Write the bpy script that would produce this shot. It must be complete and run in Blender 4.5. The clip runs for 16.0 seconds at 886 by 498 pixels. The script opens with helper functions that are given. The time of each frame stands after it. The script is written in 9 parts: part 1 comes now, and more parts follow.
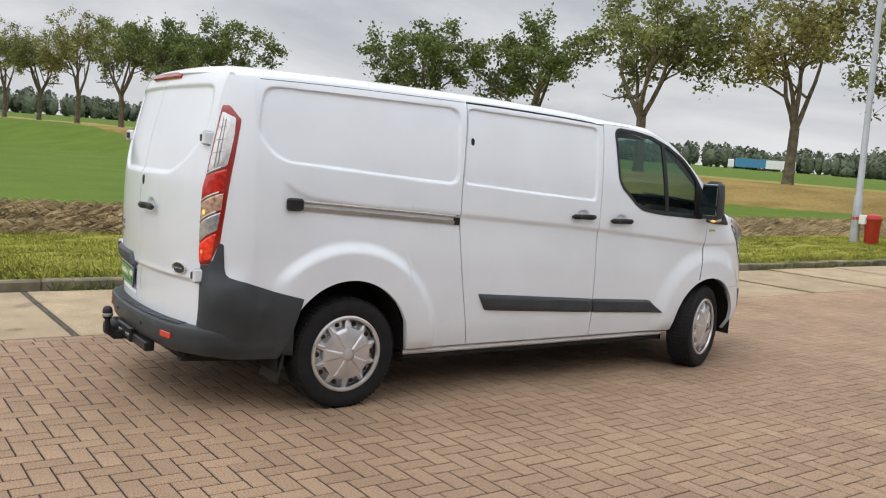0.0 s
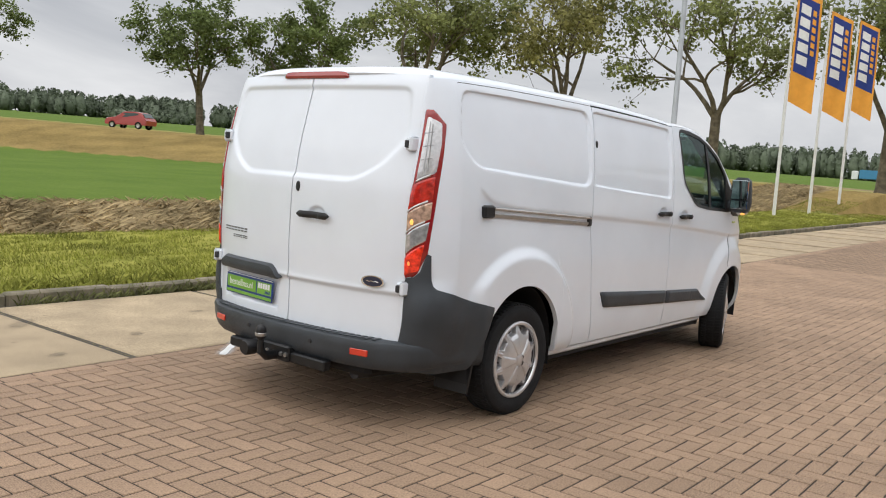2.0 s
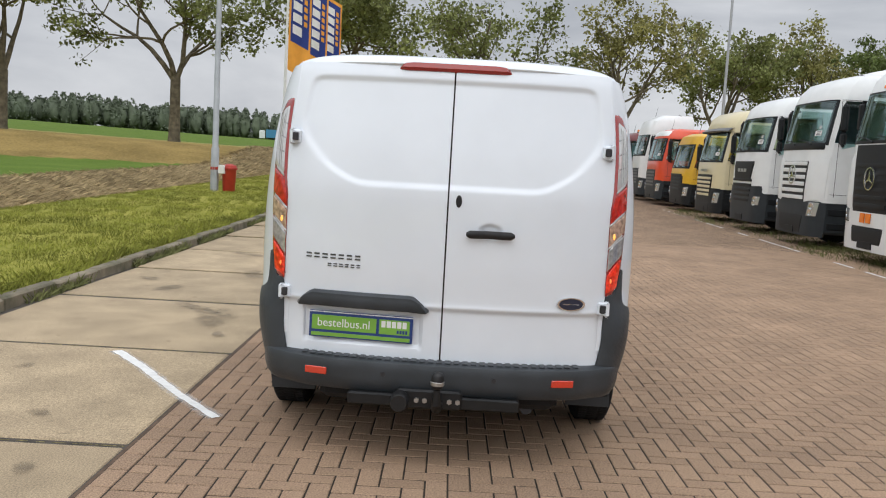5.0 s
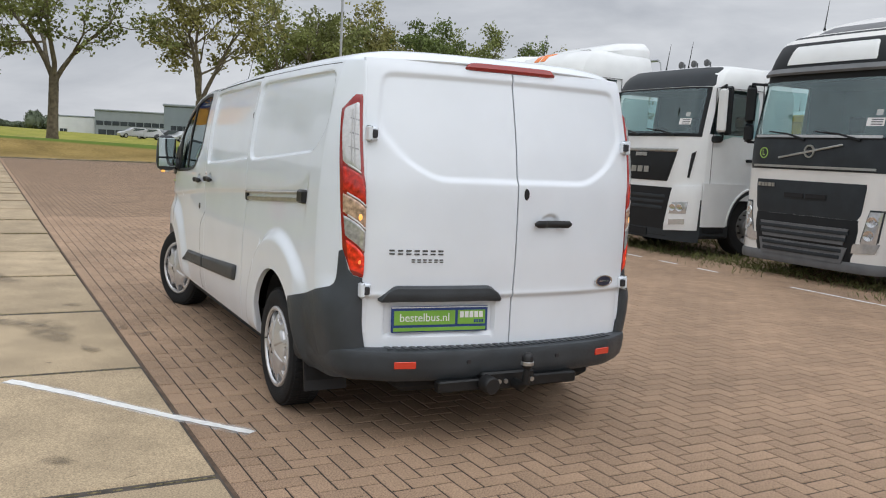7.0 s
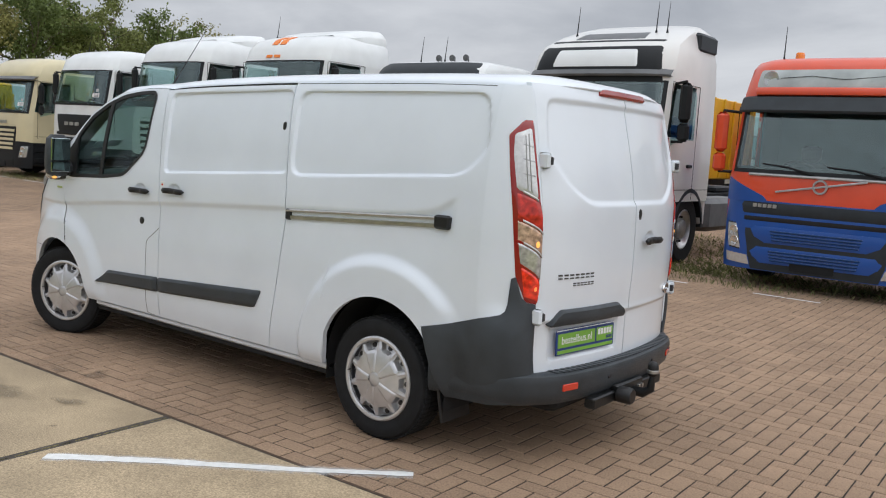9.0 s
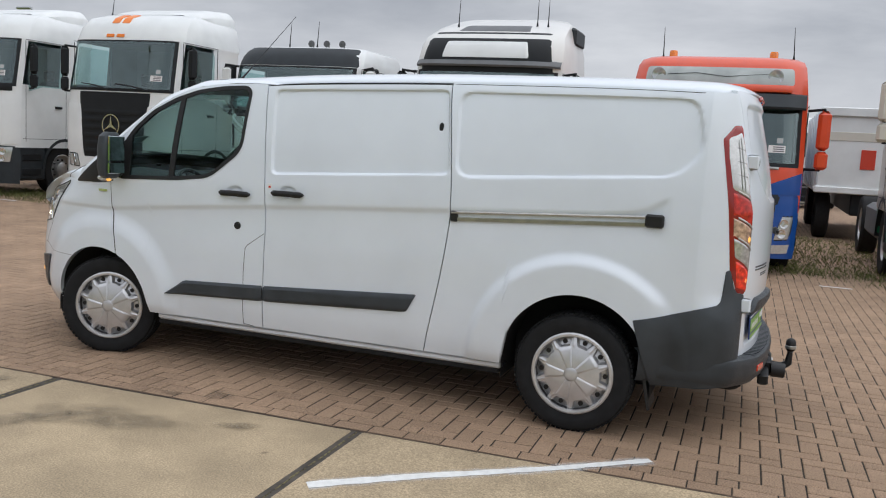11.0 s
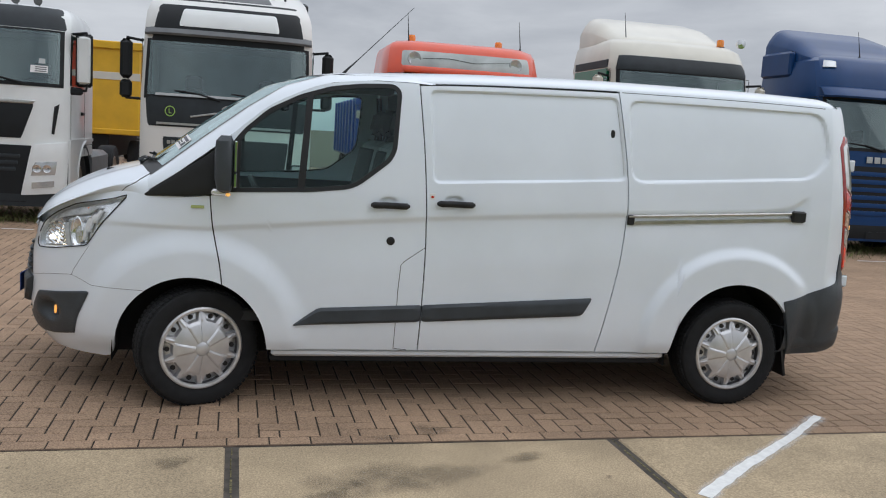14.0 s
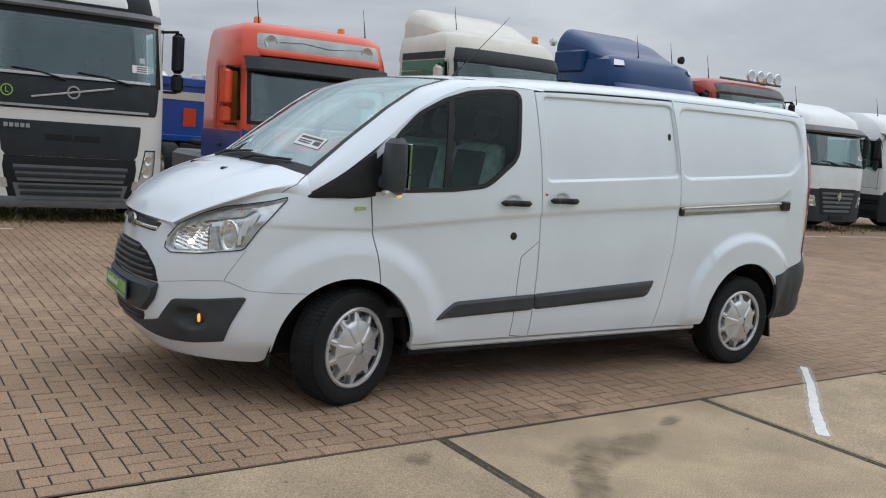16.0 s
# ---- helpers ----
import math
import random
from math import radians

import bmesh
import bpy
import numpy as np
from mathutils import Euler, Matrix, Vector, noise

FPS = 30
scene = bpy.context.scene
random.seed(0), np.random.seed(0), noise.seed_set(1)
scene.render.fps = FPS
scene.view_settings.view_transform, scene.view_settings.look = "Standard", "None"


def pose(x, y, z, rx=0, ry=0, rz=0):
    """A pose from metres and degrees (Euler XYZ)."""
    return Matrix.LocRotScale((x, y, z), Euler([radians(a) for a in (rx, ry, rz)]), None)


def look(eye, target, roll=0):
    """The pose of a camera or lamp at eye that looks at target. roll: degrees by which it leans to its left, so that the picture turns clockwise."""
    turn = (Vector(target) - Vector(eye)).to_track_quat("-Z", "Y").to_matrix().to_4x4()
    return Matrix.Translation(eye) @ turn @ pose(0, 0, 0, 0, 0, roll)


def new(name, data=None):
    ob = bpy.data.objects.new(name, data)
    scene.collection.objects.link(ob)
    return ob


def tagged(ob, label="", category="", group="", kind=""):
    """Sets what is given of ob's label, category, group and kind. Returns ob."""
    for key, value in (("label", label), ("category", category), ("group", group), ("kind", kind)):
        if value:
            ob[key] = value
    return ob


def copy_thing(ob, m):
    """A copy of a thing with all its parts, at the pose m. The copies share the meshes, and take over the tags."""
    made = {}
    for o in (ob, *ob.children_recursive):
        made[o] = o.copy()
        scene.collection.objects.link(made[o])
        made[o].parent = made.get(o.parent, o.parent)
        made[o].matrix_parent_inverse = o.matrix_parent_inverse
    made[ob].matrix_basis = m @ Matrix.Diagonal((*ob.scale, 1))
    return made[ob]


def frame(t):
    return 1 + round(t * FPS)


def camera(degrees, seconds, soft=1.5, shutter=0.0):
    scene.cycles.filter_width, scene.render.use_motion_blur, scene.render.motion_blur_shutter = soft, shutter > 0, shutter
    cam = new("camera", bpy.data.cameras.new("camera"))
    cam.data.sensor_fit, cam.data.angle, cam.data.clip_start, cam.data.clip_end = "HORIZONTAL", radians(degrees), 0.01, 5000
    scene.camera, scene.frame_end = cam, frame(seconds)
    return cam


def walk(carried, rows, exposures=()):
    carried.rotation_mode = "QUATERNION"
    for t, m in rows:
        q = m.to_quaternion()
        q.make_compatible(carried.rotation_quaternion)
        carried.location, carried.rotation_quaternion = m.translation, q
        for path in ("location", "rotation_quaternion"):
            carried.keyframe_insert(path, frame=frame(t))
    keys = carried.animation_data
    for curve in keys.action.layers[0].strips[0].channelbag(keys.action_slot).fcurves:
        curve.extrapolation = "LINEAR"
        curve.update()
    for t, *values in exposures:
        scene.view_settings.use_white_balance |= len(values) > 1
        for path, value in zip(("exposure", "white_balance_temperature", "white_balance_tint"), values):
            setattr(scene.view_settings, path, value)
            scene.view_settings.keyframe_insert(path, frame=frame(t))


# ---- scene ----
cam = camera(54.0, 16.0, 1.1)
PATH = [
    (0, (-2.51, -5.553, 1.51), (-1.377, -3.916, 1.32), 3.9),
    (0.5, (-3.035, -5.243, 1.486), (-1.795, -3.686, 1.294), 4.2),
    (1, (-3.554, -4.877, 1.491), (-2.226, -3.394, 1.298), 4.1),
    (1.5, (-3.91, -4.391, 1.466), (-2.495, -2.991, 1.272), 3.9),
    (2, (-4.326, -3.849, 1.486), (-2.779, -2.597, 1.29), 3.8),
    (2.5, (-4.62, -3.294, 1.486), (-2.962, -2.192, 1.289), 3.6),
    (3, (-4.826, -2.639, 1.49), (-3.045, -1.751, 1.292), 3.7),
    (3.5, (-4.982, -1.988, 1.498), (-3.111, -1.312, 1.299), 3.8),
    (3.7, (-5.005, -1.733, 1.482), (-3.106, -1.14, 1.282), 3.8),
    (5.8, (-5.226, 0.942, 1.514), (-3.265, 0.61, 1.299), 3.1),
    (6, (-5.204, 1.206, 1.489), (-3.264, 0.771, 1.272), 3.2),
    (6.5, (-5.061, 1.862, 1.48), (-3.192, 1.183, 1.261), 3.0),
    (7, (-4.828, 2.411, 1.499), (-3.062, 1.498, 1.279), 2.8),
    (7.5, (-4.44, 2.941, 1.496), (-2.797, 1.823, 1.271), 3.0),
    (8, (-3.975, 3.427, 1.496), (-2.457, 2.145, 1.267), 3.1),
    (8.5, (-3.497, 3.919, 1.573), (-2.145, 2.463, 1.342), 3.4),
    (9, (-3.057, 4.464, 1.614), (-1.854, 2.883, 1.38), 3.4),
    (9.5, (-2.642, 4.894, 1.663), (-1.547, 3.237, 1.426), 3.3),
    (10, (-2.128, 5.293, 1.641), (-1.163, 3.558, 1.401), 3.3),
    (10.2, (-1.884, 5.456, 1.622), (-0.966, 3.696, 1.381), 3.4),
    (12.3, (0.736, 5.863, 1.576), (0.911, 3.886, 1.329), 3.5),
    (12.5, (1.023, 5.889, 1.583), (1.119, 3.907, 1.336), 3.8),
    (13, (1.668, 5.898, 1.565), (1.592, 3.915, 1.313), 3.6),
    (13.5, (2.372, 5.914, 1.57), (2.122, 3.946, 1.317), 3.6),
    (14, (3.019, 5.891, 1.597), (2.587, 3.955, 1.342), 3.6),
    (14.5, (3.678, 5.766, 1.596), (3.045, 3.886, 1.342), 4.1),
    (15, (4.303, 5.659, 1.582), (3.495, 3.848, 1.328), 4.4),
    (15.5, (4.889, 5.478, 1.561), (3.952, 3.729, 1.307), 4.3),
    (16, (5.507, 5.245, 1.565), (4.431, 3.578, 1.308), 4.5),
]
# the camera closes down and turns cooler as it comes round
EXPOSURES = [(0, 0.08, 6550, 10), (3.5, 0.0, 6480, 10), (6, -0.13, 6350, 10), (8, -0.16, 6290, 10), (10, -0.24, 6260, 10), (12.5, -0.26, 6200, 11), (14.5, -0.36, 6130, 9), (16, -0.37, 6080, 8)]
walk(cam, [(t, look(eye, target, roll)) for t, eye, target, roll in PATH], EXPOSURES)


# ---- world and light: a bright overcast sky ----
world = bpy.data.worlds.new("overcast")
scene.world = world
world.use_nodes = True
wn, wl = world.node_tree.nodes, world.node_tree.links
wn.clear()


def wnode(kind, **values):
    n = wn.new(kind)
    for k, v in values.items():
        n.inputs[k].default_value = v
    return n


SUN_ELEVATION, SUN_ROTATION = 55, 275
sky = wn.new("ShaderNodeTexSky")
sky.sky_type, sky.sun_disc = "NISHITA", False
sky.sun_elevation, sky.sun_rotation = radians(SUN_ELEVATION), radians(SUN_ROTATION)
sky.air_density, sky.dust_density = 1.0, 4.0
coord = wn.new("ShaderNodeTexCoord")
stretch = wn.new("ShaderNodeMapping")
stretch.inputs["Scale"].default_value = (1.0, 1.0, 3.2)
wl.new(coord.outputs["Generated"], stretch.inputs["Vector"])
clouds = wnode("ShaderNodeTexNoise", Scale=2.6, Detail=7.0, Roughness=0.55, Distortion=0.4)
wl.new(stretch.outputs[0], clouds.inputs["Vector"])
ramp = wn.new("ShaderNodeValToRGB")
ramp.color_ramp.elements[0].position, ramp.color_ramp.elements[0].color = 0.33, (0.50, 0.52, 0.56, 1)
ramp.color_ramp.elements[1].position, ramp.color_ramp.elements[1].color = 0.68, (0.86, 0.87, 0.89, 1)
wl.new(clouds.outputs["Fac"], ramp.inputs["Fac"])
dim = wn.new("ShaderNodeMixRGB")
dim.blend_type, dim.inputs["Fac"].default_value = "MULTIPLY", 1.0
dim.inputs["Color2"].default_value = (0.10, 0.10, 0.10, 1)
wl.new(sky.outputs[0], dim.inputs["Color1"])
mix = wn.new("ShaderNodeMixRGB")
mix.inputs["Fac"].default_value = 0.93
wl.new(dim.outputs[0], mix.inputs["Color1"])
wl.new(ramp.outputs[0], mix.inputs["Color2"])
back = wnode("ShaderNodeBackground", Strength=0.98)
# an overcast sky is brighter overhead than at the horizon
apart = wn.new("ShaderNodeSeparateXYZ")
wl.new(coord.outputs["Generated"], apart.inputs[0])
rise = wn.new("ShaderNodeMapRange")
rise.inputs["From Min"].default_value, rise.inputs["From Max"].default_value = 0.18, 1.0
rise.inputs["To Min"].default_value, rise.inputs["To Max"].default_value = 1.0, 2.3
wl.new(apart.outputs["Z"], rise.inputs["Value"])
lift_ = wn.new("ShaderNodeVectorMath")
lift_.operation = "SCALE"
wl.new(mix.outputs[0], lift_.inputs[0])
wl.new(rise.outputs[0], lift_.inputs["Scale"])
wl.new(lift_.outputs[0], back.inputs["Color"])
out = wn.new("ShaderNodeOutputWorld")
wl.new(back.outputs[0], out.inputs["Surface"])

sun = new("sun", bpy.data.lights.new("sun", "SUN"))
sun.data.energy, sun.data.angle, sun.data.color = 0.9, radians(100), (1.0, 0.985, 0.96)
sun.matrix_world = look((20 * math.sin(radians(SUN_ROTATION)), 20 * math.cos(radians(SUN_ROTATION)), 20 * math.tan(radians(SUN_ELEVATION))), (0, 0, 0))
scene.view_settings.exposure = 0.0


# ---- materials ----
def material(name, color, rough=0.5, metal=0.0, vary=0.0, scale=8.0, bump=0.0, bump_scale=60.0, dark=None, coat=0.0, trans=0.0, emit=0.0, island=0.0, rand=0.0, spec=0.5, ior=1.45, speck=0.0):
    """A surface with two scales of variation: broad stains (scale) and fine grain (bump_scale)."""
    m = bpy.data.materials.new(name)
    m.use_nodes = True
    n, l = m.node_tree.nodes, m.node_tree.links
    b = n["Principled BSDF"]
    b.inputs["Base Color"].default_value = (*color, 1)
    b.inputs["Roughness"].default_value, b.inputs["Metallic"].default_value = rough, metal
    b.inputs["Coat Weight"].default_value, b.inputs["Transmission Weight"].default_value = coat, trans
    b.inputs["Coat Roughness"].default_value = 0.04
    b.inputs["Specular IOR Level"].default_value, b.inputs["IOR"].default_value = spec, ior
    if emit:
        b.inputs["Emission Color"].default_value, b.inputs["Emission Strength"].default_value = (*color, 1), emit
    tex = n.new("ShaderNodeTexCoord")
    last = None
    if vary or rand or island:
        noise_a = n.new("ShaderNodeTexNoise")
        noise_a.inputs["Scale"].default_value, noise_a.inputs["Detail"].default_value = scale, 6
        l.new(tex.outputs["Object"], noise_a.inputs["Vector"])
        mixer = n.new("ShaderNodeMixRGB")
        mixer.inputs["Color1"].default_value = (*(dark or tuple(c * (1 - vary) for c in color)), 1)
        mixer.inputs["Color2"].default_value = (*tuple(min(1, c * (1 + 0.45 * vary)) for c in color), 1)
        rr = n.new("ShaderNodeValToRGB")
        rr.color_ramp.elements[0].position, rr.color_ramp.elements[1].position = 0.32, 0.68
        l.new(noise_a.outputs["Fac"], rr.inputs["Fac"])
        l.new(rr.outputs[0], mixer.inputs["Fac"])
        last = mixer.outputs[0]
        if rand or island:
            hsv = n.new("ShaderNodeHueSaturation")
            src = n.new("ShaderNodeObjectInfo").outputs["Random"] if rand else n.new("ShaderNodeNewGeometry").outputs["Random Per Island"]
            mr = n.new("ShaderNodeMapRange")
            mr.inputs["To Min"].default_value, mr.inputs["To Max"].default_value = 1 - (rand or island), 1 + (rand or island)
            l.new(src, mr.inputs["Value"])
            l.new(mr.outputs[0], hsv.inputs["Value"])
            l.new(last, hsv.inputs["Color"])
            last = hsv.outputs[0]
        if speck:
            noise_c = n.new("ShaderNodeTexNoise")
            noise_c.inputs["Scale"].default_value, noise_c.inputs["Detail"].default_value = 120.0, 4
            l.new(tex.outputs["Object"], noise_c.inputs["Vector"])
            grain = n.new("ShaderNodeMapRange")
            grain.inputs["From Min"].default_value, grain.inputs["From Max"].default_value = 0.30, 0.72
            grain.inputs["To Min"].default_value, grain.inputs["To Max"].default_value = 1 - speck, 1 + speck
            l.new(noise_c.outputs["Fac"], grain.inputs["Value"])
            sc = n.new("ShaderNodeVectorMath")
            sc.operation = "SCALE"
            l.new(last, sc.inputs[0])
            l.new(grain.outputs[0], sc.inputs["Scale"])
            last = sc.outputs[0]
        l.new(last, b.inputs["Base Color"])
        rm = n.new("ShaderNodeMapRange")
        rm.inputs["To Min"].default_value, rm.inputs["To Max"].default_value = max(0, rough - 0.12 * vary), min(1, rough + 0.15 * vary)
        l.new(noise_a.outputs["Fac"], rm.inputs["Value"])
        l.new(rm.outputs[0], b.inputs["Roughness"])
    if bump:
        noise_b = n.new("ShaderNodeTexNoise")
        noise_b.inputs["Scale"].default_value, noise_b.inputs["Detail"].default_value = bump_scale, 4
        l.new(tex.outputs["Object"], noise_b.inputs["Vector"])
        bm_ = n.new("ShaderNodeBump")
        bm_.inputs["Strength"].default_value, bm_.inputs["Distance"].default_value = bump, 0.01
        l.new(noise_b.outputs["Fac"], bm_.inputs["Height"])
        l.new(bm_.outputs[0], b.inputs["Normal"])
    return m


WHITE = material("white_paint", (0.775, 0.825, 0.882), 0.38, vary=0.04, scale=2.5, coat=0.85)
GAP = material("gap_black", (0.012, 0.012, 0.013), 0.8)
PLASTIC = material("dark_plastic", (0.046, 0.054, 0.062), 0.42, vary=0.25, scale=6, bump=0.25, bump_scale=400)
BLACK = material("black_plastic", (0.014, 0.014, 0.015), 0.45, vary=0.2, scale=9)
RUBBER = material("tyre_rubber", (0.014, 0.0145, 0.0155), 0.8, spec=0.35, vary=0.3, scale=14, bump=0.3, bump_scale=120)
SILVER = material("silver_hubcap", (0.64, 0.64, 0.65), 0.26, 0.60, vary=0.12, scale=12)
CHROME = material("chrome", (0.75, 0.76, 0.77), 0.16, 1.0)
METAL = material("brushed_metal", (0.50, 0.50, 0.49), 0.34, 0.9, vary=0.15, scale=20)
STEEL = material("dark_steel", (0.06, 0.06, 0.065), 0.5, 0.6, vary=0.3, scale=20)
UNDER = material("underbody", (0.015, 0.015, 0.016), 0.9, vary=0.3)


def pane_material(name, tint, gloss=1.5, power=5.0, sheen=(1.0, 1.0, 1.0)):
    """Thin glass: clear through, mirror-like at a slant."""
    m = bpy.data.materials.new(name)
    m.use_nodes = True
    n, l = m.node_tree.nodes, m.node_tree.links
    n.clear()
    o, mx, tr, gl, lw, pw, ma = (n.new(k) for k in ("ShaderNodeOutputMaterial", "ShaderNodeMixShader", "ShaderNodeBsdfTransparent", "ShaderNodeBsdfGlossy", "ShaderNodeLayerWeight", "ShaderNodeMath", "ShaderNodeMath"))
    tr.inputs["Color"].default_value = (*tint, 1)
    gl.inputs["Color"].default_value = (*sheen, 1)
    gl.inputs["Roughness"].default_value, lw.inputs["Blend"].default_value = 0.02, 0.5
    base = ((gloss - 1) / (gloss + 1)) ** 2 * 1.8
    pw.operation, pw.inputs[1].default_value = "POWER", power
    ma.operation, ma.inputs[1].default_value, ma.inputs[2].default_value = "MULTIPLY_ADD", 1 - base, base
    l.new(lw.outputs["Facing"], pw.inputs[0])
    l.new(pw.outputs[0], ma.inputs[0])
    l.new(ma.outputs[0], mx.inputs[0])
    l.new(tr.outputs[0], mx.inputs[1])
    l.new(gl.outputs[0], mx.inputs[2])
    l.new(mx.outputs[0], o.inputs["Surface"])
    return m


GLASS = pane_material("window_glass", (0.70, 0.87, 0.84), 1.31, 5.0, (0.86, 0.98, 0.98))
SCREEN = pane_material("windscreen_glass", (0.66, 0.86, 0.83), 2.45, 2.4, (0.84, 0.99, 1.0))
TINT = material("dark_glass", (0.06, 0.08, 0.08), 0.03, vary=0.1, spec=0.7)
CLEAR = pane_material("lamp_glass", (0.96, 0.97, 0.98), 1.4)
REDRIM = material("dark_red_lens", (0.30, 0.018, 0.015), 0.12, coat=0.8)
AMBER = material("lit_amber_lens", (1.0, 0.50, 0.12), 0.2, emit=0.8)
ORANGE_L = material("orange_lens", (0.85, 0.22, 0.02), 0.2, coat=0.5)
REFLECT = material("red_reflector", (0.62, 0.045, 0.02), 0.15, coat=0.8)
LENSWHITE = material("pale_lens", (0.72, 0.72, 0.72), 0.10, 0.35, vary=0.15, scale=60, coat=0.8)
BULB = material("lit_bulb", (1.0, 0.84, 0.58), 0.2, emit=9.0)
SEAT = material("seat_fabric", (0.09, 0.092, 0.096), 0.9, vary=0.3, scale=20, bump=0.4, bump_scale=300)
SEATGREY = material("pale_seat_fabric", (0.46, 0.47, 0.47), 0.9, vary=0.3, scale=20, bump=0.4, bump_scale=300)
DASH = material("dashboard_plastic", (0.028, 0.029, 0.031), 0.7, vary=0.2, bump=0.2, bump_scale=300)
PAPER = material("white_paper", (0.78, 0.78, 0.77), 0.8, vary=0.06)
INK = material("grey_ink", (0.12, 0.12, 0.13), 0.7)
PGREEN = material("plate_green", (0.20, 0.42, 0.06), 0.35, vary=0.08)
PBLUE = material("plate_blue", (0.02, 0.05, 0.20), 0.35, vary=0.08)


# ---- mesh tools ----
class Geo:
    """Collects vertices and faces of one mesh."""

    def __init__(self):
        self.v, self.f = [], []

    def add(self, v, f, m=None):
        o = len(self.v)
        self.v += [tuple(m @ Vector(p)) if m is not None else tuple(p) for p in v]
        self.f += [tuple(i + o for i in q) for q in f]
        return self


def part(name, geo, mat, parent=None, label="", sharp=35):
    """One mesh object from a Geo or a bmesh, under its thing."""
    me = bpy.data.meshes.new(name)
    if isinstance(geo, bmesh.types.BMesh):
        geo.to_mesh(me)
        geo.free()
    else:
        me.from_pydata(geo.v, [], geo.f)
    me.materials.append(mat)
    me.update()
    me.polygons.foreach_set("use_smooth", [True] * len(me.polygons))
    me.set_sharp_from_angle(angle=radians(sharp))
    ob = new(name, me)
    ob.parent = parent
    if label:
        ob["label"] = label
    return ob


def thing(name, label, category, at=None, group="", kind=""):
    ob = new(name)
    if at is not None:
        ob.matrix_basis = at
    return tagged(ob, label, category, group, kind)


def quads(nu, nv, wrap=False):
    """Faces of a grid with nv rows of nu points."""
    f = []
    for j in range(nv - 1):
        for i in range(nu if wrap else nu - 1):
            k = (i + 1) % nu
            f.append((j * nu + i, j * nu + k, (j + 1) * nu + k, (j + 1) * nu + i))
    return f


def rotated(axis):
    """The turn that takes z to the axis named."""
    return {"x": pose(0, 0, 0, 0, 90, 0), "y": pose(0, 0, 0, -90, 0, 0), "z": Matrix.Identity(4)}[axis]


def lathe(geo, profile, n=32, m=None, caps=False):
    """A turned form: profile of (radius, height) along z."""
    v = [(r * math.cos(2 * math.pi * i / n), r * math.sin(2 * math.pi * i / n), h) for r, h in profile for i in range(n)]
    f = quads(n, len(profile), True)
    if caps:
        f += [tuple(range(n - 1, -1, -1)), tuple(range((len(profile) - 1) * n, len(profile) * n))]
    return geo.add(v, f, m)


def tube(geo, path, radii, n=8, caps=True):
    """A round tube along a path."""
    path = [Vector(p) for p in path]
    if not isinstance(radii, (list, tuple)):
        radii = [radii] * len(path)
    v, ref = [], None
    for i, p in enumerate(path):
        d = (path[min(i + 1, len(path) - 1)] - path[max(i - 1, 0)]).normalized()
        if ref is None:
            ref = d.orthogonal().normalized()
        ref = (ref - d * ref.dot(d)).normalized()
        s = d.cross(ref)
        v += [p + radii[i] * (ref * math.cos(2 * math.pi * k / n) + s * math.sin(2 * math.pi * k / n)) for k in range(n)]
    f = quads(n, len(path), True)
    if caps:
        f += [tuple(range(n - 1, -1, -1)), tuple(range((len(path) - 1) * n, len(path) * n))]
    return geo.add(v, f)


def box(geo, x0, x1, y0, y1, z0, z1, b=0.01, m=None):
    """A box with chamfered edges."""
    b = min(b, 0.45 * min(x1 - x0, y1 - y0, z1 - z0))
    xs, ys = (x0, x1), (y0, y1)
    rings = []
    for z, inset in ((z0, b), (z0 + b, 0), (z1 - b, 0), (z1, b)):
        a0, a1, c0, c1 = x0 + inset, x1 - inset, y0 + inset, y1 - inset
        rings.append([(a0 + b, c0, z), (a1 - b, c0, z), (a1, c0 + b, z), (a1, c1 - b, z), (a1 - b, c1, z), (a0 + b, c1, z), (a0, c1 - b, z), (a0, c0 + b, z)])
    v = [p for r in rings for p in r]
    f = quads(8, 4, True) + [(7, 6, 5, 4, 3, 2, 1, 0), (24, 25, 26, 27, 28, 29, 30, 31)]
    return geo.add(v, f, m)


def prism(geo, poly, d0, d1, m=None, b=0.0):
    """A flat outline (x, y) raised from z = d0 to d1, its front edge chamfered by b."""
    n = len(poly)
    c = np.mean(np.array(poly), axis=0)
    rings = [(1.0, d0), (1.0, d1 - b if b else d1)]
    pts = [(x, y, z) for s, z in rings for x, y in poly]
    f = quads(n, 2, True)
    if b:
        inner = []
        for i in range(n):
            p0, p1, p2 = (Vector(poly[j % n]) for j in (i - 1, i, i + 1))
            e1, e2 = (p1 - p0).normalized(), (p2 - p1).normalized()
            t = Vector((-(e1 + e2).y, (e1 + e2).x))
            t = t.normalized() if t.length > 1e-6 else Vector((-e1.y, e1.x))
            if t.dot(Vector(c) - p1) < 0 and sum((poly[k][0] * poly[(k + 1) % n][1] - poly[(k + 1) % n][0] * poly[k][1]) for k in range(n)) < 0:
                t = -t
            elif sum((poly[k][0] * poly[(k + 1) % n][1] - poly[(k + 1) % n][0] * poly[k][1]) for k in range(n)) < 0:
                t = -t
            inner.append((p1.x + t.x * b, p1.y + t.y * b, d1))
        pts += inner
        f += [tuple(n + i for i in q) for q in quads(n, 2, True)]
    f.append(tuple(range(len(pts) - n, len(pts))))
    return geo.add(pts, f, m)


def resample(pts, n):
    """n points evenly spaced along a polyline."""
    p = np.array(pts, float)
    d = np.r_[0, np.cumsum(np.linalg.norm(np.diff(p, axis=0), axis=1))]
    s = np.linspace(0, d[-1], n)
    return np.stack([np.interp(s, d, p[:, k]) for k in range(p.shape[1])], 1)


